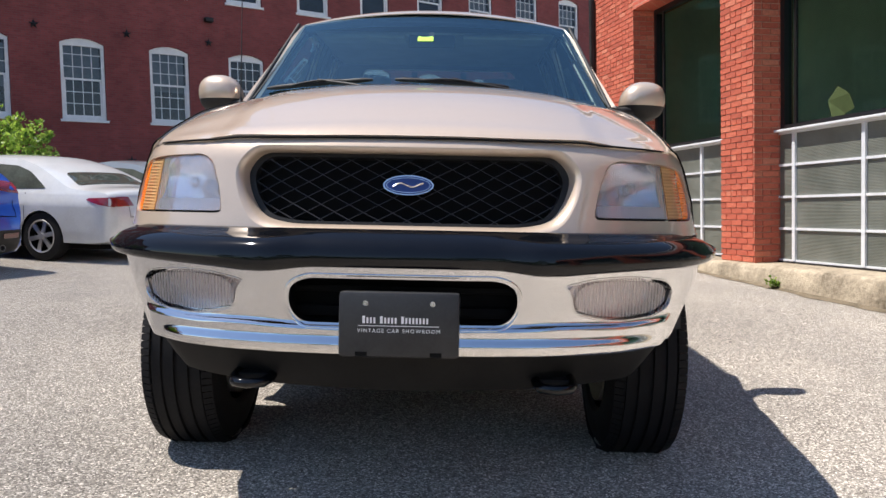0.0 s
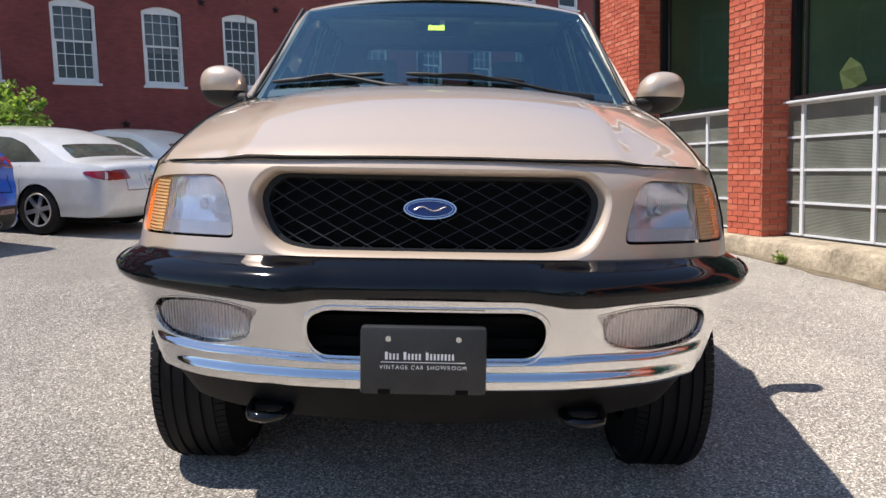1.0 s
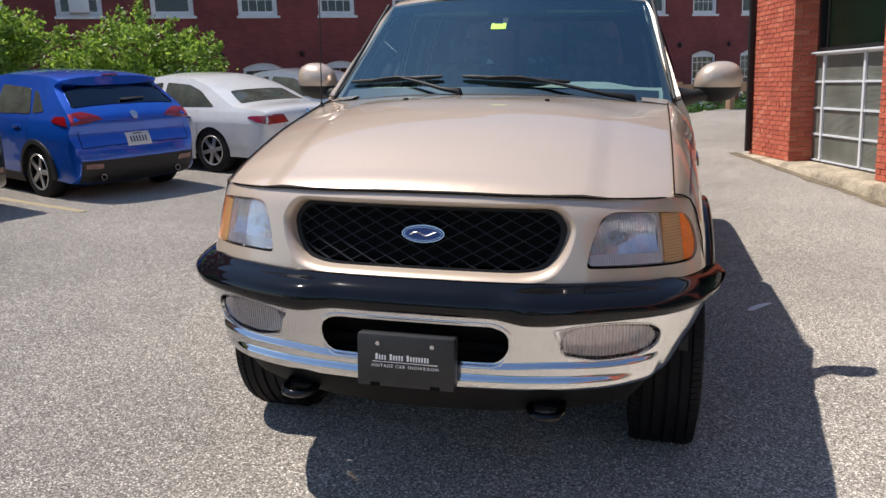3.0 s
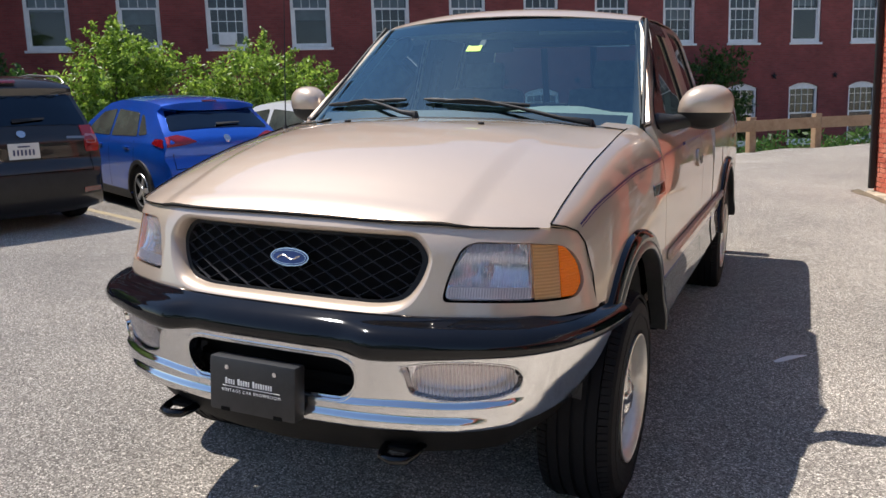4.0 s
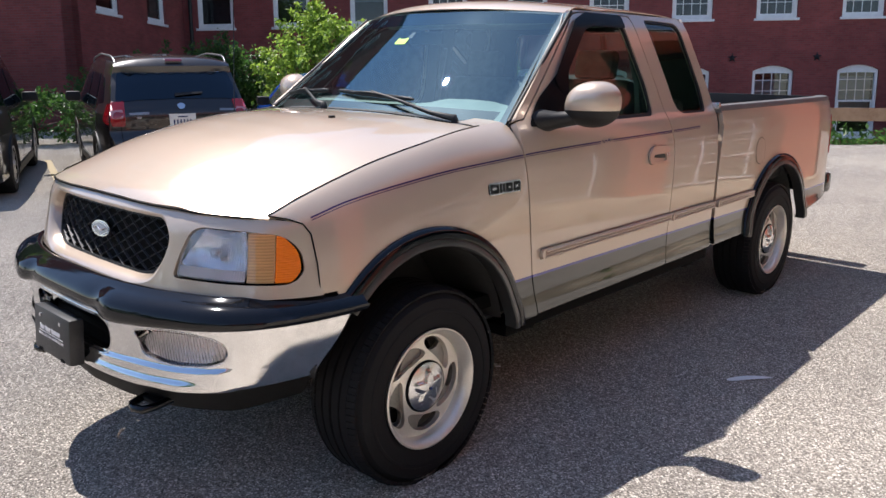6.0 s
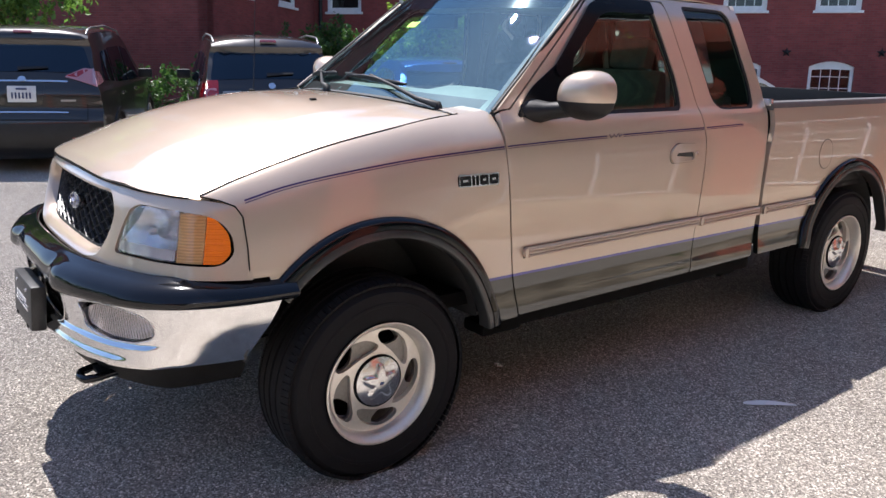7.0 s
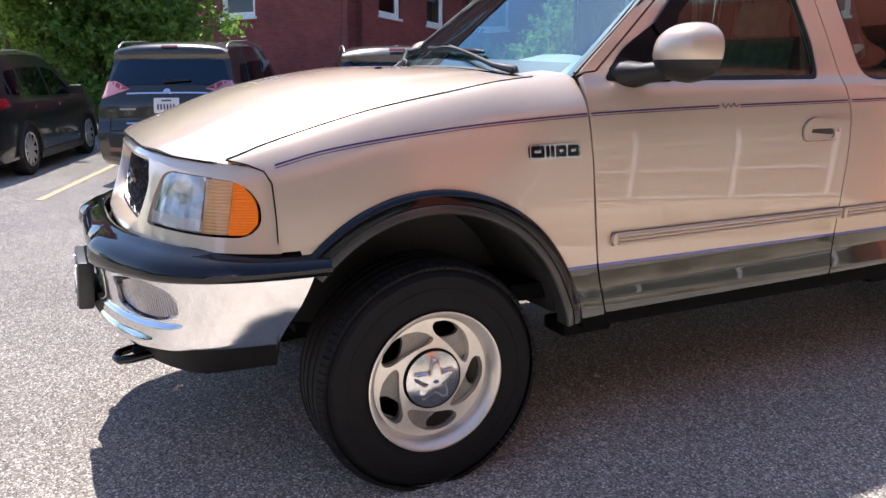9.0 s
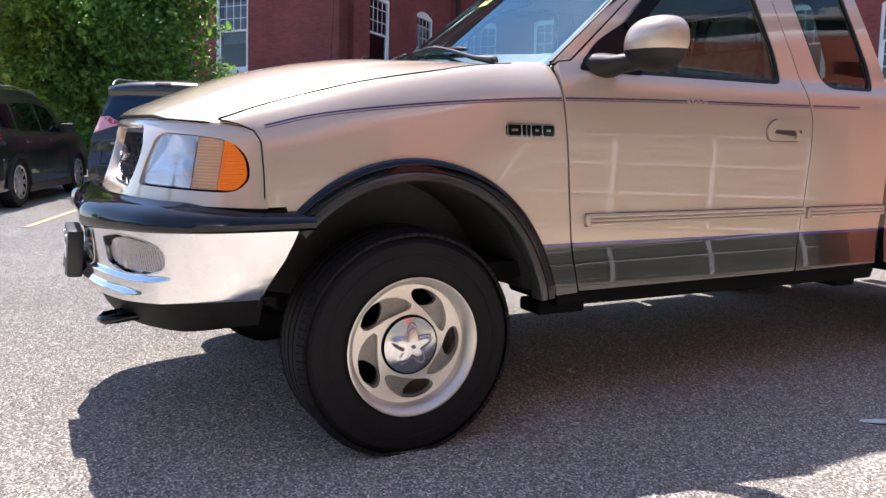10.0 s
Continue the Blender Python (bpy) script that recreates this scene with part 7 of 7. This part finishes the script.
def car(name, pose_m, spec, paint, label):
    root = group_empty(name, pose_m, label, "car", "cars parked in a row")
    sil = spec["line"]
    s = [0.0]
    for a, b in zip(sil, sil[1:]):
        s.append(s[-1] + math.dist(a, b))
    fy, fz = mono(s, [p[0] for p in sil]), mono(s, [p[1] for p in sil])
    total = s[-1]
    W, L, belt = spec["half"], spec["length"], spec["belt"]
    tail = spec.get("tail", 0.84)
    ends = mono([0, 0.04, 0.12, 0.4, 1.0, L - 1.1, L - 0.4, L - 0.1, L], [tail, max(tail, 0.885), max(tail, 0.925), 0.968, 1.0, 1.0, 0.95, 0.86, 0.74])
    tumble = mono([0.0, 0.28, 0.45, 0.72, belt - 0.03, belt + 0.04, spec["height"]], [0.07, 0.02, 0.005, 0.0, 0.028, 0.054, spec.get("lean", 0.24)])

    def flank(y, z):
        return (W * ends(y) - tumble(z), y, z)

    def s_at(y_target, z_target):
        best = min(range(401), key=lambda k: (fy(total * k / 400) - y_target) ** 2 + (fz(total * k / 400) - z_target) ** 2)
        return total * best / 400

    def skin(x, t):
        """Over the tail, roof and nose: x across, t along the silhouette."""
        t = min(max(t, 0.0), total)
        y, z = fy(t), fz(t)
        e = 0.02
        d = Vector((fy(t + e) - fy(t - e), fz(t + e) - fz(t - e)))
        if d.length < 1e-6:
            d = Vector((0, 1))
        d.normalize()
        n = Vector((-d.y, d.x))
        w = flank(max(y, 0), z)[0]
        x = max(-w, min(w, x))
        q = min(1.0, abs(x) / w)
        rise = spec.get("crown", 0.07) * (1 - q ** 3.2)
        return (x, y + n.x * rise, z + n.y * rise)
    # body skin
    rows = []
    for k in range(161):
        t = total * k / 160
        w = flank(max(fy(t), 0), fz(t))[0]
        rows.append([skin(w * q, t) for q in (-1, -0.97, -0.9, -0.8, -0.6, -0.3, 0, 0.3, 0.6, 0.8, 0.9, 0.97, 1)])
    body = grid("body", rows, paint, root, flip=True, sharp=60)
    # flanks with wheel openings
    prof = [(fy(total * k / 160), fz(total * k / 160)) for k in range(161)]
    axles = spec["axles"]
    low = [(prof[-1][0], prof[-1][1])]
    for ay in axles[::-1]:
        low += [(ay + spec["arch"] * math.cos(radians(a)), 0.31 + spec["arch"] * math.sin(radians(a))) for a in range(-8, 189, 14)]
    full = prof + low[1:]
    for mirror in (False, True):
        panel("flank", full[::-1], flank, paint, body, step=0.09, vstep=0.03, thick=0.02, mirror=not mirror)
        for glass in spec["windows"]:
            panel("side_window", rounded(glass, 0.04, 3), flank, PALE_GLASS if spec.get("pale_glass") else CAR_GLASS, root, step=0.12, thick=0.004, mirror=mirror, lift=0.006)
        panel("sill_trim", [(axles[0] + spec["arch"], 0.19), (axles[1] - spec["arch"], 0.19), (axles[1] - spec["arch"], 0.30), (axles[0] + spec["arch"], 0.30)], flank, BLACK if spec.get("clad") else paint, root, step=0.2, thick=0.01, mirror=mirror, lift=0.012)
        for ay in axles:
            sgn = -1 if mirror else 1
            if spec.get("clad"):
                rr = []
                for k in range(19):
                    a = radians(-5 + 190 * k / 18)
                    rr.append([(sgn * (flank(ay, 0.5)[0] + o), ay + q * math.cos(a), 0.31 + q * math.sin(a)) for q, o in ((spec["arch"] - 0.005, -0.06), (spec["arch"] - 0.005, 0.012), (spec["arch"] + 0.05, 0.008), (spec["arch"] + 0.055, -0.02))])
                grid("arch_trim", rr, BLACK, root, flip=mirror)
            car_wheel(root, sgn * (flank(ay, 0.4)[0] - 0.11), ay, spec["wheel"], sgn, spec["spokes"])
        # mirrors
        my = spec["mirror_y"]
        mx = flank(my, belt)[0]
        boxes("side_mirror", [(sgn * (mx + 0.10) - 0.10, sgn * (mx + 0.10) + 0.10, my - 0.05, my + 0.08, belt + 0.02, belt + 0.16)], paint if not spec.get("clad") else BLACK, root, bevel=0.035)
        for hy in spec["handles"]:
            boxes("door_handle", [(sgn * (flank(hy, belt - 0.1)[0]) - 0.02, sgn * (flank(hy, belt - 0.1)[0]) + 0.02, hy - 0.09, hy + 0.09, belt - 0.12, belt - 0.085)], spec.get("handle_mat", paint), root, bevel=0.012)
        for dy in spec["cuts"]:
            panel("door_gap", [(dy - 0.004, 0.32), (dy + 0.004, 0.32), (dy + 0.004, belt), (dy - 0.004, belt)], flank, DARK, root, step=0.2, thick=0, mirror=mirror, lift=0.003)
        if spec.get("rails"):
            y0, y1 = spec["rails"]
            tube("roof_rail", [(sgn * (flank(y, spec["height"] - 0.06)[0] - 0.03), y, skin(0.5, s_at(y, spec["height"]))[2] + h) for y, h in ((y0, -0.035), (y0 + 0.05, -0.01), (y0 + 0.12, 0.008), (y0 + 0.24, 0.018), ((y0 + y1) / 2, 0.022), (y1 - 0.2, 0.015), (y1 - 0.1, 0.0), (y1, -0.035))], 0.0125, RAIL_SILVER if spec.get("silver_rails", True) else BLACK, root)
    # rear glass, lights, plate and bumper on the skin
    def on_skin(nm, poly, mat, lab="", lift=0.006, parent=root, thick=0.008, both=False, step=0.08):
        uv = [(x, s_at(*yz)) if isinstance(yz, tuple) else (x, yz) for x, yz in poly]
        ob = panel(nm, uv, skin, mat, parent, lab, step=step, thick=thick, lift=lift)
        if both:
            panel(nm, uv, skin, mat, parent, lab, step=step, thick=thick, lift=lift, mirror=True)
        return ob

    def tz(z):
        """Arc length on the tail at height z."""
        best = min(range(240), key=lambda k: abs(fz(total * k / 800) - z))
        return total * best / 800
    g = spec["rear_glass"]
    on_skin("rear_window", rounded([(-g[2], tz(g[0])), (g[2], tz(g[0])), (g[3], tz(g[1])), (-g[3], tz(g[1]))], 0.06, 4), PALE_GLASS if spec.get("pale_rear") else CAR_GLASS, "tinted rear window")
    for lamp in spec["lamps"]:
        pts, mat = lamp
        on_skin("tail_light", rounded([(x, tz(z)) for x, z in pts], 0.02, 3), mat, "red tail light", lift=0.012, both=True, thick=0.03)
    for pts, mat in spec.get("flank_lamps", ()):
        for mirror in (False, True):
            panel("tail_light_side", rounded(pts, 0.02, 3), flank, mat, root, step=0.06, thick=0.02, lift=0.01, mirror=mirror)
    z = spec["plate"]
    pl = on_skin("number_plate", [(-0.155, tz(z) ), (0.155, tz(z)), (0.155, tz(z) + 0.155), (-0.155, tz(z) + 0.155)], PLATE_WHITE, "white number plate", lift=0.014)
    for k in range(6):
        x = -0.112 + 0.039 * k
        on_skin("plate_bar", [(x, tz(z) + 0.04), (x + 0.019, tz(z) + 0.04), (x + 0.019, tz(z) + 0.098), (x, tz(z) + 0.098)], PLATE_INK, lift=0.0165, parent=pl, thick=0.001)
    on_skin("plate_bar", [(-0.06, tz(z) + 0.12), (0.06, tz(z) + 0.12), (0.06, tz(z) + 0.134), (-0.06, tz(z) + 0.134)], PLATE_INK, lift=0.0165, parent=pl, thick=0.001)
    on_skin("plate_recess", rounded([(-0.21, tz(z) - 0.03), (0.21, tz(z) - 0.03), (0.25, tz(z) + 0.19), (-0.25, tz(z) + 0.19)], 0.03, 3), paint, lift=0.004, thick=0.012)
    # gaps round the tailgate or boot lid
    gz, gw = spec.get("gate", (0.64, 0.70))
    on_skin("tailgate_gap", [(-gw, tz(gz)), (gw, tz(gz)), (gw, tz(gz) + 0.009), (-gw, tz(gz) + 0.009)], DARK, lift=0.004, thick=0)
    for sg in (1, -1):
        on_skin("tailgate_gap", [(sg * gw, tz(gz)), (sg * (gw + 0.008), tz(gz)), (sg * (gw + 0.008), tz(gz + 0.2)), (sg * gw, tz(gz + 0.2))][::sg], DARK, lift=0.004, thick=0)
    for z0, z1, wx, mat in spec["bands"]:
        on_skin("rear_trim", rounded([(-wx, tz(z0)), (wx, tz(z0)), (wx, tz(z1)), (-wx, tz(z1))], 0.01, 2), mat, lift=0.010)
    c = tz(spec["logo"])
    on_skin("emblem", oval(0, c, 0.045, 0.035, 16), SILVER, "plain silver emblem", lift=0.018, step=0.05)
    for x, z, wide in spec.get("scripts", ()):
        on_skin("badge_bar", [(x, tz(z)), (x + wide, tz(z)), (x + wide, tz(z) + 0.022), (x, tz(z) + 0.022)], RAIL_SILVER, "plain silver bar badge", lift=0.012, thick=0.004)
    if spec.get("wiper"):
        c = tz(spec["wiper"])
        on_skin("rear_wiper", [(-0.05, c), (0.28, c + 0.03), (0.28, c + 0.05), (-0.05, c + 0.04)], BLACK, lift=0.03)
    if spec.get("spoiler"):
        c = tz(spec["spoiler"])
        on_skin("brake_light", [(-0.10, c), (0.10, c), (0.10, c + 0.02), (-0.10, c + 0.02)], BRAKE_DARK, lift=0.016)
    for x in spec.get("reflectors", ()):
        on_skin("reflector", [(x - 0.1, tz(0.42)), (x + 0.1, tz(0.42)), (x + 0.1, tz(0.47)), (x - 0.1, tz(0.47))], BRAKE_DARK, lift=0.02, both=True)
    boxes("underbody", [(-W + 0.2, W - 0.2, 0.3, L - 0.4, 0.17, 0.5)], DARK, root)
    for x in spec.get("pipes", ()):
        tube("exhaust_pipe", [(x, 0.25, 0.30), (x, -0.02, 0.30)], 0.034, DARK, root, sides=12)
        tube("pipe_rim", [(x + 0.034 * math.cos(a), -0.022, 0.30 + 0.034 * math.sin(a)) for a in np.linspace(0, 2 * math.pi, 17)[:-1]], 0.004, RAIL_SILVER, root, sides=6, closed=True)
    return root


SUV_WINDOWS = [[(0.50, 1.10), (1.02, 1.06), (1.05, 1.46), (0.72, 1.44)], [(1.10, 1.055), (1.98, 1.03), (1.98, 1.50), (1.13, 1.48)], [(2.06, 1.03), (3.05, 1.03), (2.55, 1.44), (2.08, 1.50)]]
suv = dict(length=4.6, half=0.92, height=1.69, belt=1.0, axles=(0.92, 3.62), arch=0.38, wheel=0.35, spokes=10, clad=True, mirror_y=2.85, handles=(1.35, 2.35), cuts=(1.06, 2.02, 3.1), rails=(0.45, 2.55), windows=SUV_WINDOWS,
           line=[(0.16, 0.24), (0.05, 0.32), (0.0, 0.50), (0.02, 0.66), (0.08, 0.78), (0.09, 0.95), (0.15, 1.08), (0.28, 1.30), (0.40, 1.52), (0.36, 1.585), (0.44, 1.635), (0.9, 1.675), (1.7, 1.69), (2.3, 1.64), (2.75, 1.44), (3.3, 1.10), (3.5, 1.04), (4.2, 0.94), (4.5, 0.78), (4.58, 0.5), (4.5, 0.24)],
           rear_glass=(1.12, 1.50, 0.66, 0.58), plate=0.86, logo=1.03, wiper=1.13, spoiler=1.60, reflectors=(0.62,), pipes=())
bronze_suv = dict(suv, lamps=[([(0.46, 1.02), (0.84, 0.93), (0.84, 1.14), (0.66, 1.13)], TAIL_CLEAR), ([(0.48, 1.03), (0.60, 1.02), (0.72, 1.12), (0.66, 1.12)], TAIL_RED)], flank_lamps=[([(0.16, 0.95), (0.42, 0.99), (0.36, 1.10), (0.2, 1.12)], TAIL_CLEAR)], bands=[(0.995, 1.015, 0.45, SILVER), (0.70, 0.715, 0.5, SILVER), (0.36, 0.60, 0.72, BLACK)])
forester = dict(suv, lean=0.22, rear_glass=(1.11, 1.52, 0.735, 0.655), scripts=[(-0.60, 0.965, 0.22), (0.46, 0.975, 0.2), (-0.52, 0.925, 0.05)], lamps=[([(0.655, 0.84), (0.80, 0.84), (0.85, 1.12), (0.64, 1.11)], TAIL_RED), ([(0.67, 0.93), (0.79, 0.93), (0.81, 1.02), (0.67, 1.02)], TAIL_CLEAR)], flank_lamps=[([(0.10, 0.86), (0.30, 0.90), (0.28, 1.10), (0.16, 1.10)], TAIL_RED)], bands=[(0.40, 0.62, 0.78, BLACK)], plate=0.80, reflectors=(0.66,))
tiguan = dict(suv, lamps=[([(0.45, 0.92), (0.84, 0.90), (0.84, 1.04), (0.5, 1.05)], TAIL_RED)], flank_lamps=[([(0.12, 0.90), (0.46, 0.94), (0.40, 1.04), (0.18, 1.04)], TAIL_RED)], bands=[(0.38, 0.58, 0.75, BLACK), (0.45, 0.47, 0.7, SILVER)])
hatch = dict(suv, length=4.28, half=0.885, height=1.54, belt=0.97, axles=(0.80, 3.37), arch=0.37, wheel=0.335, rails=None, mirror_y=2.60, handles=(1.2, 2.2), cuts=(0.95, 1.85, 2.85), lean=0.26,
             windows=[[(0.62, 1.06), (0.86, 1.03), (0.95, 1.34), (0.86, 1.32)], [(0.90, 1.025), (1.80, 1.0), (1.80, 1.40), (1.05, 1.36)], [(1.87, 1.0), (2.85, 1.0), (2.38, 1.34), (1.89, 1.40)]],
             line=[(0.16, 0.24), (0.04, 0.34), (0.0, 0.52), (0.04, 0.68), (0.10, 0.80), (0.08, 0.93), (0.16, 1.03), (0.42, 1.25), (0.58, 1.40), (0.50, 1.45), (0.62, 1.49), (1.1, 1.53), (1.7, 1.54), (2.2, 1.49), (2.6, 1.32), (3.05, 1.06), (3.25, 1.01), (3.95, 0.90), (4.2, 0.72), (4.27, 0.5), (4.2, 0.24)],
             rear_glass=(1.07, 1.37, 0.62, 0.52), lamps=[([(0.40, 0.95), (0.80, 0.92), (0.80, 1.03), (0.62, 1.04)], TAIL_RED)], flank_lamps=[([(0.12, 0.90), (0.42, 0.95), (0.36, 1.01), (0.18, 1.01)], TAIL_RED)], bands=[(0.26, 0.56, 0.70, BLACK)], plate=0.70, logo=0.97, wiper=1.08, spoiler=1.46, reflectors=(0.60,), pipes=(-0.5, 0.5), spokes=5)
sedan = dict(suv, length=4.85, half=0.905, height=1.37, belt=0.90, axles=(1.08, 3.80), arch=0.36, wheel=0.33, rails=None, clad=False, mirror_y=3.0, handles=(1.55, 2.55), cuts=(1.35, 2.16, 3.25), lean=0.25, crown=0.05, spokes=6, handle_mat=SILVER, tail=0.78, gate=(0.60, 0.50), pale_glass=True, pale_rear=True,
             windows=[[(1.02, 0.955), (2.12, 0.925), (2.12, 1.275), (1.62, 1.25), (1.36, 1.17)], [(2.20, 0.925), (3.15, 0.925), (2.62, 1.22), (2.22, 1.275)]],
             line=[(0.36, 0.26), (0.10, 0.29), (0.015, 0.40), (0.0, 0.50), (0.0, 0.62), (0.03, 0.72), (0.05, 0.84), (0.09, 0.90), (0.20, 0.925), (0.50, 0.945), (0.64, 0.97), (1.0, 1.13), (1.35, 1.27), (1.7, 1.345), (2.15, 1.365), (2.55, 1.33), (2.9, 1.18), (3.3, 0.985), (3.5, 0.94), (4.4, 0.83), (4.75, 0.68), (4.84, 0.45), (4.75, 0.24)],
             rear_glass=(0.975, 1.29, 0.66, 0.55), lamps=[([(0.42, 0.745), (0.70, 0.735), (0.70, 0.86), (0.50, 0.85)], TAIL_RED)], flank_lamps=[([(0.006, 0.735), (0.20, 0.77), (0.36, 0.82), (0.32, 0.845), (0.008, 0.86)], TAIL_RED)], bands=[], plate=0.64, logo=0.84, wiper=None, spoiler=None, reflectors=())
lot_car = 72
forester = lowered(forester, 1.1, 0.88)
bronze_suv = dict(bronze_suv, tail=0.95, lean=0.2, scripts=[(-0.58, 0.90, 0.2), (0.42, 0.87, 0.16)], rear_glass=(1.17, 1.50, 0.765, 0.645), wiper=1.18, logo=1.09, lamps=[([(x, z + 0.10) for x, z in pts], m) for pts, m in bronze_suv["lamps"]], flank_lamps=[([(y + 0.03, z + 0.10) for y, z in pts], m) for pts, m in bronze_suv["flank_lamps"]], bands=[(1.06, 1.08, 0.5, SILVER), (0.70, 0.715, 0.5, SILVER), (0.36, 0.60, 0.72, BLACK)])
tiguan = lowered(tiguan, 1.08, 0.86, crown=0.05, silver_rails=True)
hatch = lowered(hatch, 1.04, 0.86, plate=0.62, rear_glass=(1.085, 1.345, 0.68, 0.585), wiper=1.10, bands=[(0.26, 0.50, 0.74, BLACK)], crown=0.055, pale_glass=True)
car("parked_suv", on_ground(-7.12, 0.22, lot_car - 7), bronze_suv, car_paint("dark_bronze_car_paint", (0.022, 0.019, 0.017), 0.5), "dark bronze-black suv parked with its tail to the lot")
car("parked_suv", on_ground(-5.95, 2.85, lot_car), forester, car_paint("black_car_paint", (0.012, 0.010, 0.010), 0.3), "black suv with silver roof rails, tail to the lot")
car("parked_suv", on_ground(-8.29, -2.49, lot_car), tiguan, car_paint("blue_black_car_paint", (0.008, 0.011, 0.016), 0.4), "blue-black suv with chrome trim, tail to the lot")
car("parked_hatchback", on_ground(-5.2, 5.2, lot_car - 6), hatch, car_paint("bright_blue_car_paint", (0.002, 0.085, 0.5), 0.4), "bright blue compact crossover parked tail out")
car("parked_sedan", on_ground(-4.0, 7.6, lot_car), sedan, car_paint("pearl_white_car_paint", (0.62, 0.63, 0.63), 0.1), "white four-door sedan parked tail out")
car("parked_sedan", on_ground(-3.6, 10.4, lot_car), sedan, car_paint("silver_blue_car_paint", (0.30, 0.35, 0.40), 0.5), "silver-blue sedan parked beyond the white one")
for k, (x, y) in enumerate(((-7.0, -1.1), (-6.5, 1.6), (-5.6, 4.05))):
    ln_ob = boxes("parking_line", [(-0.05, 0.05, -0.6, 4.2, 0.003, 0.005)], YELLOW)
    ln_ob.matrix_world = on_ground(x, y, lot_car)
    tagged(ln_ob, "worn yellow parking line on the asphalt", "parking line", "parking lines", "structure")

# a scrap of litter on the asphalt
piece = tube("litter", [(0.0, 0, 0.006), (0.02, 0.01, 0.012), (0.035, -0.01, 0.008), (0.05, 0.012, 0.006)], 0.005, WHITE_PAINT, None, sides=5)
piece.matrix_world = on_ground(0.40, 1.08)
tagged(piece, "small pale scrap of litter on the asphalt", "litter")

# ---- single bricks of the piers ----
for core, singles, rest in brick_jobs:
    for w, mm in singles:
        o = new("brick", brick_data(w))
        o.parent = core
        o.matrix_local = mm
    if rest:
        vs, fs = [], []
        for w, mm in rest:
            me = brick_data(w)
            k = len(vs)
            vs += [mm @ v.co for v in me.vertices]
            fs += [tuple(k + i for i in p.vertices) for p in me.polygons]
        tagged(raw("upper_bricks", vs, fs, BRICK, core, smooth=False), kind="stuff")


# a pale sheet painted as a sun patch on the shaded paving beside the cab
SUN_PATCH = mottle(material("white_paper_scrap", (0.85, 0.85, 0.83), 0.7), (0.8, 0.8, 0.78), (0.9, 0.9, 0.88), 20)
piece = panel("paper_scrap", [(0.13 * math.cos(a), 0.024 * math.sin(a) * (1 - 0.3 * math.cos(a))) for a in np.linspace(0, 2 * math.pi, 25)[:-1]], lambda u, v: (u, v, 0.006 + 0.004 * math.cos(u * 20)), SUN_PATCH, None, step=0.03, thick=0.001)
piece.matrix_world = on_ground(1.52, 1.86, 50)
tagged(piece, "pale sheet standing in for a sun patch on shaded asphalt", "litter")
